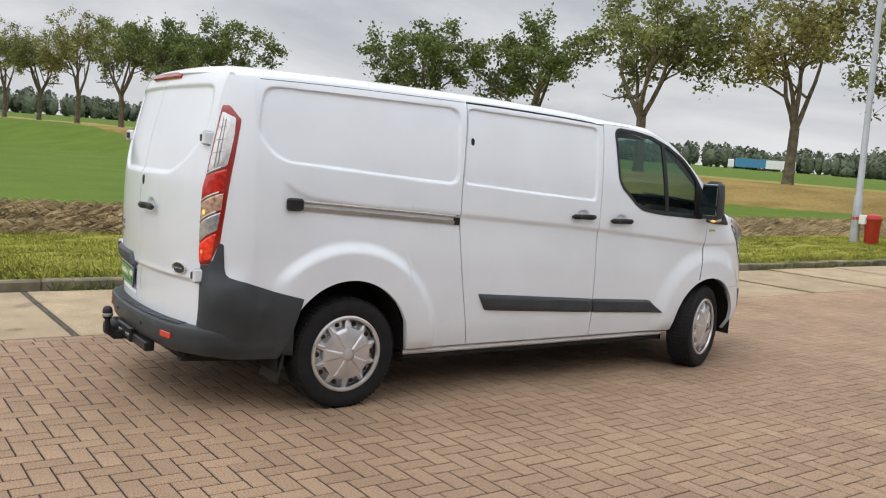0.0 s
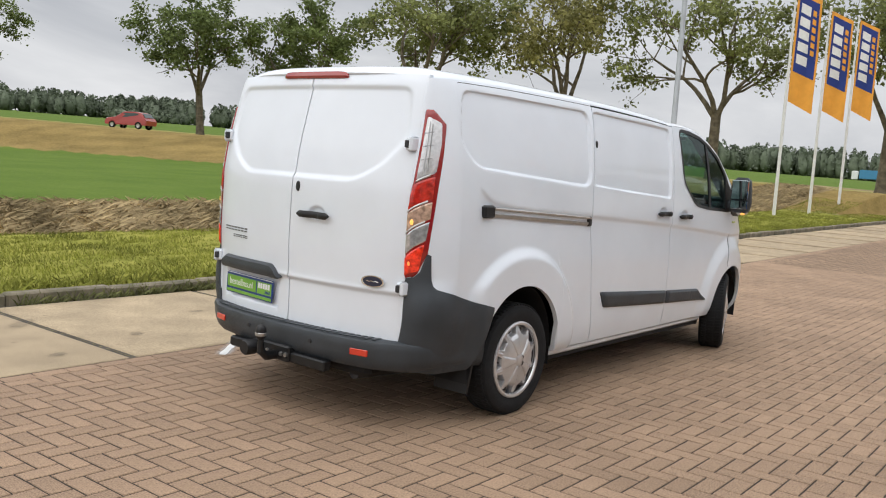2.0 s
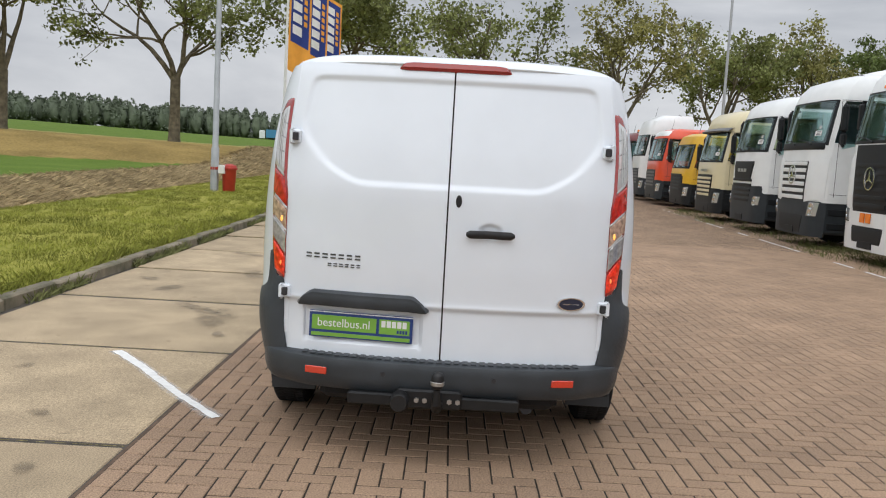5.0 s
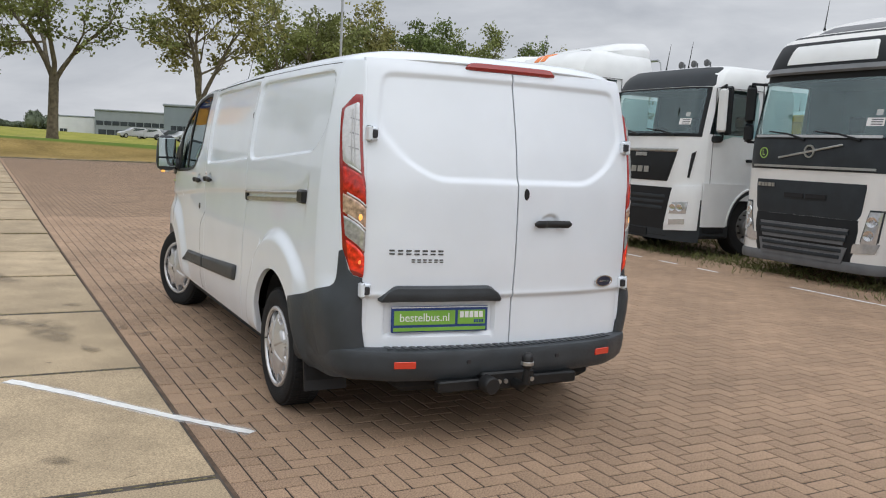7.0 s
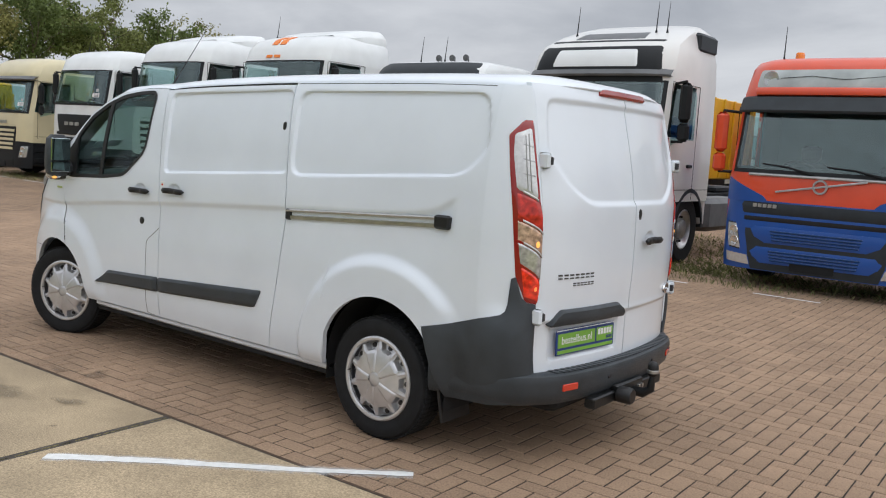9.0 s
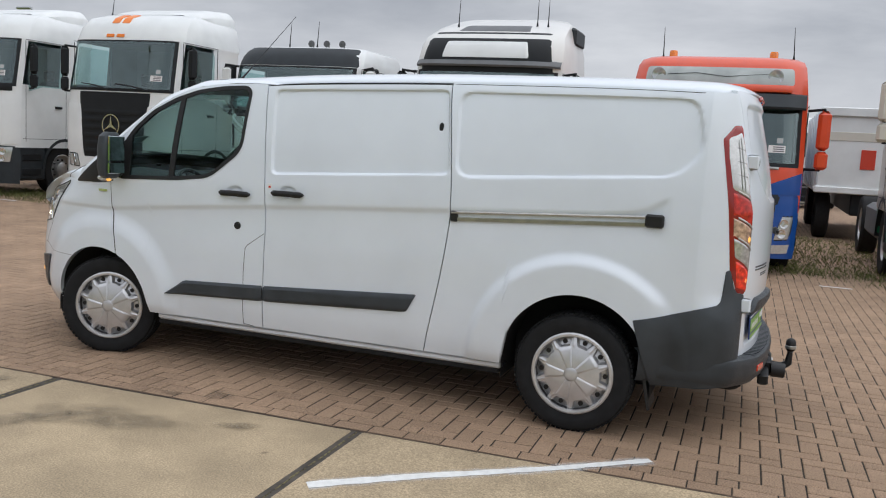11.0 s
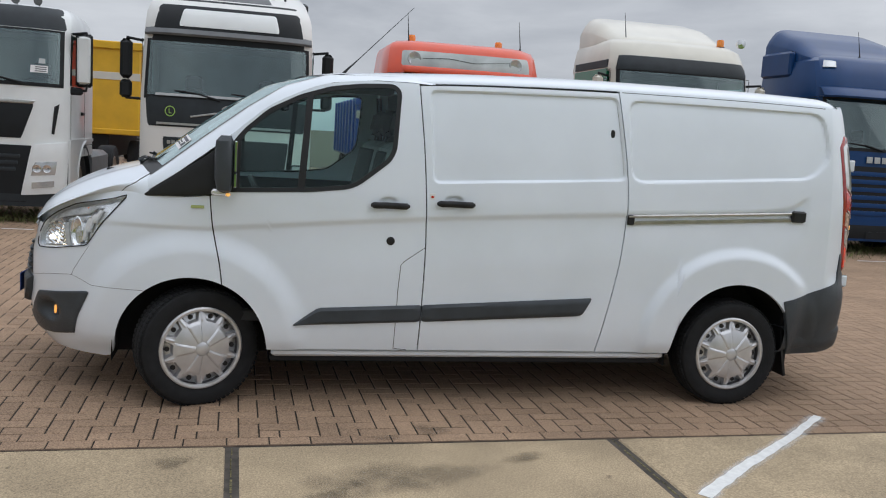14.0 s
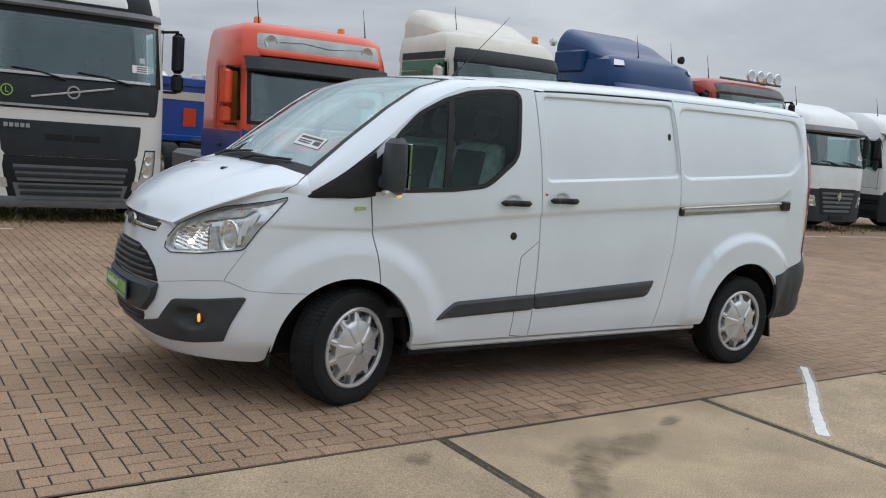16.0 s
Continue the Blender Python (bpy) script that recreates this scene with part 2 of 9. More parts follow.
def smooth_curve(xs, ys):
    """A smooth function through the points."""
    xs, ys = np.array(xs, float), np.array(ys, float)
    if xs[0] > xs[-1]:
        xs, ys = xs[::-1], ys[::-1]
    d = np.diff(ys) / np.diff(xs)
    t = np.r_[d[0], np.where(d[1:] * d[:-1] > 0, 2 * d[1:] * d[:-1] / (d[1:] + d[:-1] + 1e-12), 0), d[-1]]

    def at(x):
        x = np.clip(np.asarray(x, float), xs[0], xs[-1])
        i = np.clip(np.searchsorted(xs, x) - 1, 0, len(xs) - 2)
        h = xs[i + 1] - xs[i]
        u = (x - xs[i]) / h
        return ys[i] * (1 + 2 * u) * (1 - u) ** 2 + ys[i + 1] * u * u * (3 - 2 * u) + h * t[i] * u * (1 - u) ** 2 - h * t[i + 1] * u * u * (1 - u)

    return at


def step(a, b, x):
    u = np.clip((np.asarray(x, float) - a) / (b - a), 0, 1)
    return u * u * (3 - 2 * u)


def inside(poly, x, y):
    """Signed distance to an outline, positive inside."""
    x, y = np.asarray(x, float), np.asarray(y, float)
    best, odd = np.full(np.broadcast(x, y).shape, 1e9), np.zeros(np.broadcast(x, y).shape, bool)
    for (ax, ay), (bx, by) in zip(poly, list(poly[1:]) + [poly[0]]):
        ex, ey = bx - ax, by - ay
        u = np.clip(((x - ax) * ex + (y - ay) * ey) / (ex * ex + ey * ey), 0, 1)
        best = np.minimum(best, np.hypot(x - ax - u * ex, y - ay - u * ey))
        hit = ((ay > y) != (by > y)) & (x < ax + (y - ay) / (by - ay + 1e-12) * ex)
        odd = odd ^ hit
    return np.where(odd, best, -best)


def sheet(geo, fn, lo, hi, nu=30, nv=6, off=0.004, thick=0.02, bev=0.0, out=1):
    """A patch of a surface fn(u, v), between two lines in (u, v), raised by off, with edges that return by thick."""
    a, b = resample(lo, nu), resample(hi, nu)
    w = np.linspace(0, 1, nv)[:, None, None]
    uv = a[None] * (1 - w) + b[None] * w
    U, V = uv[..., 0], uv[..., 1]
    p = fn(U, V)
    e = 1e-3
    n = np.cross(fn(U + e, V) - p, fn(U, V + e) - p)
    n *= out / (np.linalg.norm(n, axis=-1, keepdims=True) + 1e-12)
    o = np.full(U.shape, off)
    if bev:
        o[0] -= bev
        o[-1] -= bev
        o[:, 0] -= bev
        o[:, -1] -= bev
    top = p + n * o[..., None]
    k = len(geo.v)
    f = quads(nu, nv)
    q = f[len(f) // 2]
    a_, b_, c_ = (top.reshape(-1, 3)[i] for i in q[:3])
    if np.dot(np.cross(b_ - a_, c_ - b_), n.reshape(-1, 3)[q[0]]) < 0:
        f = [tuple(reversed(p_)) for p_ in f]
    geo.add(top.reshape(-1, 3), f)
    if thick:
        rim = [(0, i) for i in range(nu)] + [(j, nu - 1) for j in range(1, nv)] + [(nv - 1, i) for i in range(nu - 2, -1, -1)] + [(j, 0) for j in range(nv - 2, 0, -1)]
        low = p - n * (thick - off)
        base = len(geo.v)
        geo.v += [tuple(low[j, i]) for j, i in rim]
        for q in range(len(rim)):
            r = (q + 1) % len(rim)
            geo.f.append((k + rim[q][0] * nu + rim[q][1], base + q, base + r, k + rim[r][0] * nu + rim[r][1]))
    return geo


def lettering(text, size, mat, m, parent, name="lettering", depth=0.001, stretch=1.0, label=""):
    """Words in the built-in font as a mesh."""
    c = bpy.data.curves.new(name, "FONT")
    c.body, c.size, c.extrude, c.align_x, c.align_y, c.resolution_u = text, size, depth, "CENTER", "CENTER", 3
    tmp = bpy.data.objects.new(name, c)
    me = bpy.data.meshes.new_from_object(tmp)
    bpy.data.objects.remove(tmp)
    me.name = name
    me.materials.append(mat)
    ob = new(name, me)
    ob.parent, ob.matrix_basis = parent, m @ Matrix.Diagonal((stretch, 1, 1, 1))
    if label:
        ob["label"] = label
    return ob


# ---- ground: one sheet to the horizon, with verge, ditch bank, fields and the tree-lined embankment ----
TREE_LINE = (63.5, -1.6, -0.424, 0.906)


def road_z(x):
    """The yard rises gently towards its far end."""
    return 0.0085 * np.logaddexp(0, (np.asarray(x, float) - 6.0) / 2.0) * 2.0


def skew(x):
    """The road and its verge run at a slight angle to the van."""
    return 0.0201 * (np.clip(np.asarray(x, float), -60, 60) - 1.0)


ROAD_TURN = Matrix.Translation((1.0, 1.55, 0)) @ pose(0, 0, 0, 0, 0, 1.15) @ Matrix.Translation((-1.0, -1.55, 0))


def line_distance(x, y):
    """Distance in front of the row of trees."""
    dx, dy = x - TREE_LINE[0], y - TREE_LINE[1]
    return -(dx * TREE_LINE[3] - dy * TREE_LINE[2])


def ground_z(x, y):
    x, y_ = np.asarray(x, float), np.asarray(y, float)
    y = y_ - skew(x)
    verge = road_z(x) + 0.10 + 0.012 * (y - 4.0)
    bank = road_z(x) * 0.8 + 0.30
    field = bank + 0.0075 * np.maximum(y - 10.6, 0) + 0.004 * np.maximum(x - 10, 0)
    z = np.where(y < 8.0, verge, field)
    dip = step(7.9, 8.7, y) * (1 - step(8.9, 10.7, y))
    z = np.where((y > 7.5) & (y < 11.0), verge * (1 - step(8.6, 10.7, y)) + field * step(8.6, 10.7, y) - 0.42 * dip * (1 - step(39, 41, x)), z)
    p = line_distance(x, y_)
    s = (x - TREE_LINE[0]) * TREE_LINE[2] + (y_ - TREE_LINE[1]) * TREE_LINE[3]
    top = 1.08 + 0.0215 * np.clip(s, -20, 400) - 0.0004 * np.maximum(-s, 0)
    lift = step(24, 11, p) * np.where(y < 6, step(41, 52, x), 1.0)
    z = z * (1 - lift) + np.maximum(top, z) * lift
    far = 1.2 + 0.0056 * np.clip(x, -200, 1500) + 0.0252 * np.maximum(y, -100)
    w = step(-5, -60, p)
    z = z * (1 - w) + far * w
    paved = step(4.05, 3.85, y) * step(40.4, 39.9, x)
    return z * (1 - paved) + (road_z(x) - 0.06) * paved


def graded(spans):
    return np.unique(np.concatenate([np.arange(a, b, d) for a, b, d in spans] + [[spans[-1][1]]]))


gx = graded([(-1500, -200, 130), (-200, -40, 16), (-40, -10, 1.2), (-10, 44, 0.5), (44, 80, 1.5), (80, 200, 10), (200, 1800, 100)])
gy = graded([(-1200, -100, 110), (-100, -10, 9), (-10, 3.5, 1.5), (3.5, 13, 0.16), (13, 40, 0.9), (40, 130, 1.5), (130, 300, 17), (300, 1800, 100)])
GX, GY = np.meshgrid(gx, gy)
GZ = ground_z(GX, GY)
rng = np.random.default_rng(3)
GL = GY - skew(GX)
rough = np.where((GL > 8.2) & (GL < 11.0) & (GX < 41), 0.05, np.where((GL > 4.1) & (GL <= 8.2), 0.02, 0.0))
GZ = GZ + rough * rng.standard_normal(GZ.shape)
p_ = line_distance(GX, GY)
# kinds of ground: 0 mown grass, 1 dry cut straw, 2 green field, 3 stubble, 4 bare yard soil
kind_ = np.where(GL < 8.3, 0.0, np.where(GL < 10.8, 1.0, 2.0))
s_ = (GX - TREE_LINE[0]) * TREE_LINE[2] + (GY - TREE_LINE[1]) * TREE_LINE[3]
kind_ = np.where((p_ < 22 - 10 * step(60, 95, s_)) & (p_ > 9), 3.0, kind_)
kind_ = np.where((p_ <= 9) & (p_ > -25), 0.4, kind_)
kind_ = np.where((GX > 40) & (GX < 50) & (GY < 9), 3.0, kind_)
kind_ = np.where((GX >= 50) & (p_ > 9) & (GY < 9), 2.0, kind_)
kind_ = np.where((GL < 3.9) & (GX < 40), 4.0, kind_)
me = bpy.data.meshes.new("ground")
me.from_pydata(np.stack([GX, GY, GZ], -1).reshape(-1, 3).tolist(), [], quads(len(gx), len(gy)))
att = me.attributes.new("cover", "FLOAT", "POINT")
att.data.foreach_set("value", kind_.reshape(-1).astype(np.float32))
me.polygons.foreach_set("use_smooth", [True] * len(me.polygons))


def ground_material():
    m = bpy.data.materials.new("ground_cover")
    m.use_nodes = True
    n, l = m.node_tree.nodes, m.node_tree.links
    b = n["Principled BSDF"]
    b.inputs["Roughness"].default_value = 0.95
    b.inputs["Specular IOR Level"].default_value = 0.15
    geo = n.new("ShaderNodeNewGeometry")
    a = n.new("ShaderNodeAttribute")
    a.attribute_name = "cover"
    pairs = (((0.19, 0.20, 0.030), (0.33, 0.31, 0.065)), ((0.17, 0.125, 0.065), (0.40, 0.31, 0.17)), ((0.076, 0.132, 0.014), (0.120, 0.178, 0.026)), ((0.165, 0.115, 0.036), (0.320, 0.228, 0.078)), ((0.10, 0.085, 0.06), (0.17, 0.145, 0.11)))
    broad = n.new("ShaderNodeTexNoise")
    broad.inputs["Scale"].default_value, broad.inputs["Detail"].default_value = 0.45, 8
    fine = n.new("ShaderNodeTexNoise")
    fine.inputs["Scale"].default_value, fine.inputs["Detail"].default_value = 9.0, 8
    for t in (broad, fine):
        l.new(geo.outputs["Position"], t.inputs["Vector"])
    add = n.new("ShaderNodeMath")
    add.operation = "ADD"
    l.new(broad.outputs["Fac"], add.inputs[0])
    l.new(fine.outputs["Fac"], add.inputs[1])
    half = n.new("ShaderNodeMapRange")
    half.inputs["From Min"].default_value, half.inputs["From Max"].default_value = 0.75, 1.25
    l.new(add.outputs[0], half.inputs["Value"])
    last = None
    for k, (c1, c2) in enumerate(pairs):
        mixer = n.new("ShaderNodeMixRGB")
        mixer.inputs["Color1"].default_value, mixer.inputs["Color2"].default_value = (*c1, 1), (*c2, 1)
        l.new(half.outputs[0], mixer.inputs["Fac"])
        if last is None:
            last = mixer.outputs[0]
            continue
        pick = n.new("ShaderNodeMapRange")
        pick.inputs["From Min"].default_value, pick.inputs["From Max"].default_value = k - 0.75, k - 0.25
        l.new(a.outputs["Fac"], pick.inputs["Value"])
        both_ = n.new("ShaderNodeMixRGB")
        l.new(pick.outputs[0], both_.inputs["Fac"])
        l.new(last, both_.inputs["Color1"])
        l.new(mixer.outputs[0], both_.inputs["Color2"])
        last = both_.outputs[0]
    l.new(last, b.inputs["Base Color"])
    bump = n.new("ShaderNodeBump")
    bump.inputs["Strength"].default_value, bump.inputs["Distance"].default_value = 0.6, 0.05
    l.new(fine.outputs["Fac"], bump.inputs["Height"])
    l.new(bump.outputs[0], b.inputs["Normal"])
    return m


me.materials.append(ground_material())
tagged(new("ground", me), "grass verge, ditch bank, green field and dry stubble", "ground", kind="structure")

# ---- concrete slabs and kerb ----
CONCRETE = material("slab_concrete", (0.412, 0.321, 0.206), 0.85, vary=0.22, scale=2.3, bump=0.45, bump_scale=90, speck=0.38, rand=0.10)
KERB = material("kerb_concrete", (0.225, 0.19, 0.14), 0.9, vary=0.5, scale=4, bump=0.6, bump_scale=60, dark=(0.10, 0.095, 0.06), rand=0.08)
JOINT = material("joint_filler", (0.085, 0.073, 0.060), 0.9, vary=0.5, scale=9, bump=0.4, bump_scale=40)
MARK = material("road_marking", (0.78, 0.78, 0.76), 0.8, vary=0.12, scale=25, bump=0.3, bump_scale=120)

slabs = thing("concrete_pavement", "strip of weathered beige concrete slabs beside the kerb", "pavement", ROAD_TURN, kind="structure")
g = Geo()
xs = np.arange(-12, 40.1, 2)
g.add([(x, y, float(road_z(x)) - (0.005 if x < 5 else 0.03)) for y in (1.548, 3.80) for x in xs], quads(len(xs), 2))
part("joint_bed", g, JOINT, slabs)
SLAB, SLAB_X = 2.05, 1.03
for k in range(-6, 19):
    x0, x1 = SLAB_X + k * SLAB + 0.029, SLAB_X + (k + 1) * SLAB - 0.029
    g = Geo()
    za = float(road_z((x0 + x1) / 2))
    box(g, x0, x1, 1.566 + 0.004 * (k % 3), 3.74, za - 0.10, za + 0.003 * ((k * 7) % 3 - 1), 0.008)
    part("slab", g, CONCRETE, slabs)
RUST = material("edge_filler", (0.125, 0.082, 0.055), 0.9, vary=0.4, scale=12, bump=0.4, bump_scale=80)
g = Geo()
g.add([(x, y, float(road_z(x)) - 0.002) for y in (1.545, 1.563) for x in xs], quads(len(xs), 2))
part("edge_filler", g, RUST, slabs)
MOSS = material("joint_moss", (0.20, 0.17, 0.075), 0.95, vary=0.7, scale=60, bump=0.8, bump_scale=150, dark=(0.05, 0.045, 0.03))
rng = np.random.default_rng(61)
for k in range(-3, 6):
    xc, y0 = SLAB_X + k * SLAB, 1.58
    g = Geo()
    while y0 < 3.70:
        y1 = y0 + float(rng.uniform(0.04, 0.16))
        w, dx = float(rng.uniform(0.002, 0.006)), float(rng.normal(0, 0.0015))
        box(g, xc + dx - w, xc + dx + w, y0, y1, float(road_z(xc)) - 0.03, float(road_z(xc)) - 0.002, 0.002)
        y0 = y1 + float(rng.uniform(0.0, 0.05))
    part("joint_moss", g, MOSS, slabs)


def stain_material(name, color, most=0.50):
    """Soaked-in oil or sprayed paint: dense in the middle, ragged and thinning out towards its rim."""
    m = bpy.data.materials.new(name)
    m.use_nodes = True
    n, l = m.node_tree.nodes, m.node_tree.links
    b = n["Principled BSDF"]
    b.inputs["Base Color"].default_value, b.inputs["Roughness"].default_value = (*color, 1), 0.75
    a = n.new("ShaderNodeAttribute")
    a.attribute_name = "soak"
    geo_ = n.new("ShaderNodeNewGeometry")
    t = n.new("ShaderNodeTexNoise")
    t.inputs["Scale"].default_value, t.inputs["Detail"].default_value = 9.0, 8
    l.new(geo_.outputs["Position"], t.inputs["Vector"])
    mul = n.new("ShaderNodeMath")
    mul.operation = "MULTIPLY"
    l.new(a.outputs["Fac"], mul.inputs[0])
    l.new(t.outputs["Fac"], mul.inputs[1])
    mr = n.new("ShaderNodeMapRange")
    mr.inputs["From Min"].default_value, mr.inputs["From Max"].default_value, mr.inputs["To Max"].default_value = 0.16, 0.60, most
    l.new(mul.outputs[0], mr.inputs["Value"])
    l.new(mr.outputs[0], b.inputs["Alpha"])
    return m


OIL = stain_material("soaked_oil", (0.100, 0.083, 0.060), 0.40)


def stain(x, y, rx_, ry_, turn, seed):
    r = np.random.default_rng(seed)
    n = 28
    ph = r.uniform(0, 6.3, 3)
    v, soak = [(x, y, float(road_z(x)) + 0.0085)], [1.0]
    for ring in (0.5, 1.0):
        for k in range(n):
            a = 2 * math.pi * k / n
            w = ring * (1 + 0.18 * math.sin(2 * a + ph[0]) + 0.12 * math.sin(3 * a + ph[1]) + 0.07 * math.sin(7 * a + ph[2]))
            dx, dy = rx_ * w * math.cos(a), ry_ * w * math.sin(a)
            c_, s_ = math.cos(turn), math.sin(turn)
            v.append((x + dx * c_ - dy * s_, y + dx * s_ + dy * c_, float(road_z(x)) + 0.0085))
            soak.append(0.85 if ring < 1 else 0.0)
    g = Geo()
    g.v = v
    g.f = [(0, 1 + k, 1 + (k + 1) % n) for k in range(n)] + [(1 + k, 1 + n + k, 1 + n + (k + 1) % n, 1 + (k + 1) % n) for k in range(n)]
    ob = part("oil_stain", g, OIL, slabs)
    att_ = ob.data.attributes.new("soak", "FLOAT", "POINT")
    att_.data.foreach_set("value", np.array(soak, np.float32))


for q in ((2.35, 2.05, 0.62, 0.24, 0.35, 1), (2.75, 2.35, 0.30, 0.16, 0.9, 2), (1.62, 1.82, 0.16, 0.08, 0.2, 3), (3.35, 1.78, 0.12, 0.10, 0.0, 4), (3.75, 2.9, 0.35, 0.14, -0.4, 5), (0.35, 2.75, 0.10, 0.08, 0.3, 6),
          (-0.6, 2.2, 0.13, 0.07, 1.2, 7), (-1.4, 1.9, 0.10, 0.08, 0.5, 8), (-2.2, 2.6, 0.22, 0.10, 0.1, 9), (-1.1, 3.0, 0.30, 0.10, 0.6, 10), (5.0, 2.3, 0.5, 0.2, 0.2, 11), (6.9, 2.8, 0.4, 0.22, 0.9, 12), (4.3, 3.3, 0.25, 0.12, 0.5, 13), (-3.3, 2.1, 0.2, 0.12, 0.4, 14), (2.02, 1.40, 0.14, 0.12, 0.2, 15), (2.30, 1.50, 0.16, 0.05, 0.0, 16)):
    stain(*q)
rng = np.random.default_rng(77)
for k in range(46):
    stain(float(rng.uniform(-3.5, 6.5)), float(rng.uniform(1.65, 3.6)), float(rng.uniform(0.012, 0.045)), float(rng.uniform(0.010, 0.030)), float(rng.uniform(0, 3)), 100 + k)
kerb = thing("kerb", "weathered concrete kerb stones with moss along the grass", "kerb", ROAD_TURN, kind="structure")
for k in range(-12, 41):
    x0 = k + 0.15 + 0.004
    za = float(road_z(x0 + 0.5))
    g = Geo()
    r = ((k * 37) % 11 - 5) * 0.0015
    box(g, x0, x0 + 0.99, 3.80 + r, 3.93 + r, za - 0.15, za + 0.105 + r, 0.018)
    part("kerb_stone", g, KERB, kerb)
kerb2 = thing("end_kerb", "low kerb along the end of the brick yard", "kerb", ROAD_TURN, kind="structure")
for k in range(-34, 4):
    za = float(road_z(39.9))
    g = Geo()
    box(g, 39.9, 40.05, k * 1.0, k * 1.0 + 0.99, za - 0.15, za + 0.06, 0.018)
    part("kerb_stone", g, KERB, kerb2)

# the sprayed white mark across slab and bricks
mark = thing("white_mark", "sprayed white paint line on the slab and bricks", "marking", kind="structure")
g = Geo()
a_, b_ = Vector((0.90, 2.36)), Vector((-0.50, 1.235))
d_ = (b_ - a_).normalized()
n_ = Vector((-d_.y, d_.x))
pts = []
rng = np.random.default_rng(5)
for k in range(61):
    c = a_.lerp(b_, k / 60) + n_ * (0.010 * math.sin(k * 0.11) + 0.002 * math.sin(k * 0.41))
    w = 0.036 + 0.002 * math.sin(k * 0.9) + 0.0016 * rng.standard_normal() - 0.012 * (k / 60)
    z = 0.0065
    pts += [(c.x + n_.x * w, c.y + n_.y * w, z), (c.x - n_.x * w, c.y - n_.y * w, z)]
g.add(pts, [(2 * k, 2 * k + 1, 2 * k + 3, 2 * k + 2) for k in range(60)])
part("paint_stroke", g, MARK, mark)
# fine overspray on both sides of the stroke
SPRAY = stain_material("overspray", (0.78, 0.78, 0.76), 0.55)
g = Geo()
pts, soak = [], []
for k in range(61):
    c = a_.lerp(b_, k / 60) + n_ * (0.010 * math.sin(k * 0.11) + 0.002 * math.sin(k * 0.41))
    for q in (-1.0, -0.45, 0.45, 1.0):
        pts.append((c.x + n_.x * 0.085 * q, c.y + n_.y * 0.085 * q, 0.0050))
        soak.append(0.75 if abs(q) < 0.9 else 0.0)
g.add(pts, quads(4, 61))
ob = part("overspray", g, SPRAY, mark)
ob.data.attributes.new("soak", "FLOAT", "POINT").data.foreach_set("value", np.array(soak, np.float32))

# ---- herringbone brick paving ----
BRICK = material("paving_brick", (0.366, 0.248, 0.161), 0.85, vary=0.18, scale=1.1, bump=0.8, bump_scale=130, island=0.10, speck=0.42)
BRICK_ONE = material("paving_brick_single", (0.366, 0.248, 0.161), 0.85, vary=0.18, scale=1.1, bump=0.8, bump_scale=130, rand=0.10, speck=0.42)
SAND = material("joint_sand", (0.034, 0.026, 0.019), 0.95, vary=0.4, scale=14)
M = 0.105
Y_EDGE = 1.440
paving = thing("brick_paving", "brown-red herringbone brick paving of the yard", "paving", ROAD_TURN, kind="structure")
xs = np.r_[-30, -10, np.arange(0, 41, 2), 39.9]
xs = np.unique(xs)
g = Geo()
g.add([(x, y, float(road_z(x)) - 0.0038) for y in (-32.0, 1.555) for x in xs], quads(len(xs), 2))
part("joint_sand", g, SAND, paving)


def herringbone(x0, x1, y0, y1):
    """Centres and half sizes of the bricks laid in that field."""
    i0, i1, j0, j1 = (int(math.floor(v)) for v in (x0 / M, x1 / M, (y0 - Y_EDGE) / M, (y1 - Y_EDGE) / M))
    I, J = np.meshgrid(np.arange(i0, i1), np.arange(j0, j1))
    k = (I + J) % 4
    flat, up = k == 0, k == 2
    gap = 0.0043
    cx = np.concatenate([(I[flat] + 1.0) * M, (I[up] + 0.5) * M])
    cy = np.concatenate([(J[flat] + 0.5) * M, (J[up] + 1.0) * M]) + Y_EDGE
    hx_ = np.concatenate([np.full(flat.sum(), M - gap), np.full(up.sum(), M / 2 - gap)])
    hy_ = np.concatenate([np.full(flat.sum(), M / 2 - gap), np.full(up.sum(), M - gap)])
    # bricks that reach past the edge course are cut to halves
    over = (cy + hy_) > Y_EDGE + 0.001
    cy, hy_ = np.where(over, cy - M / 2, cy), np.where(over, M / 2 - gap, hy_)
    return cx, cy, hx_, hy_


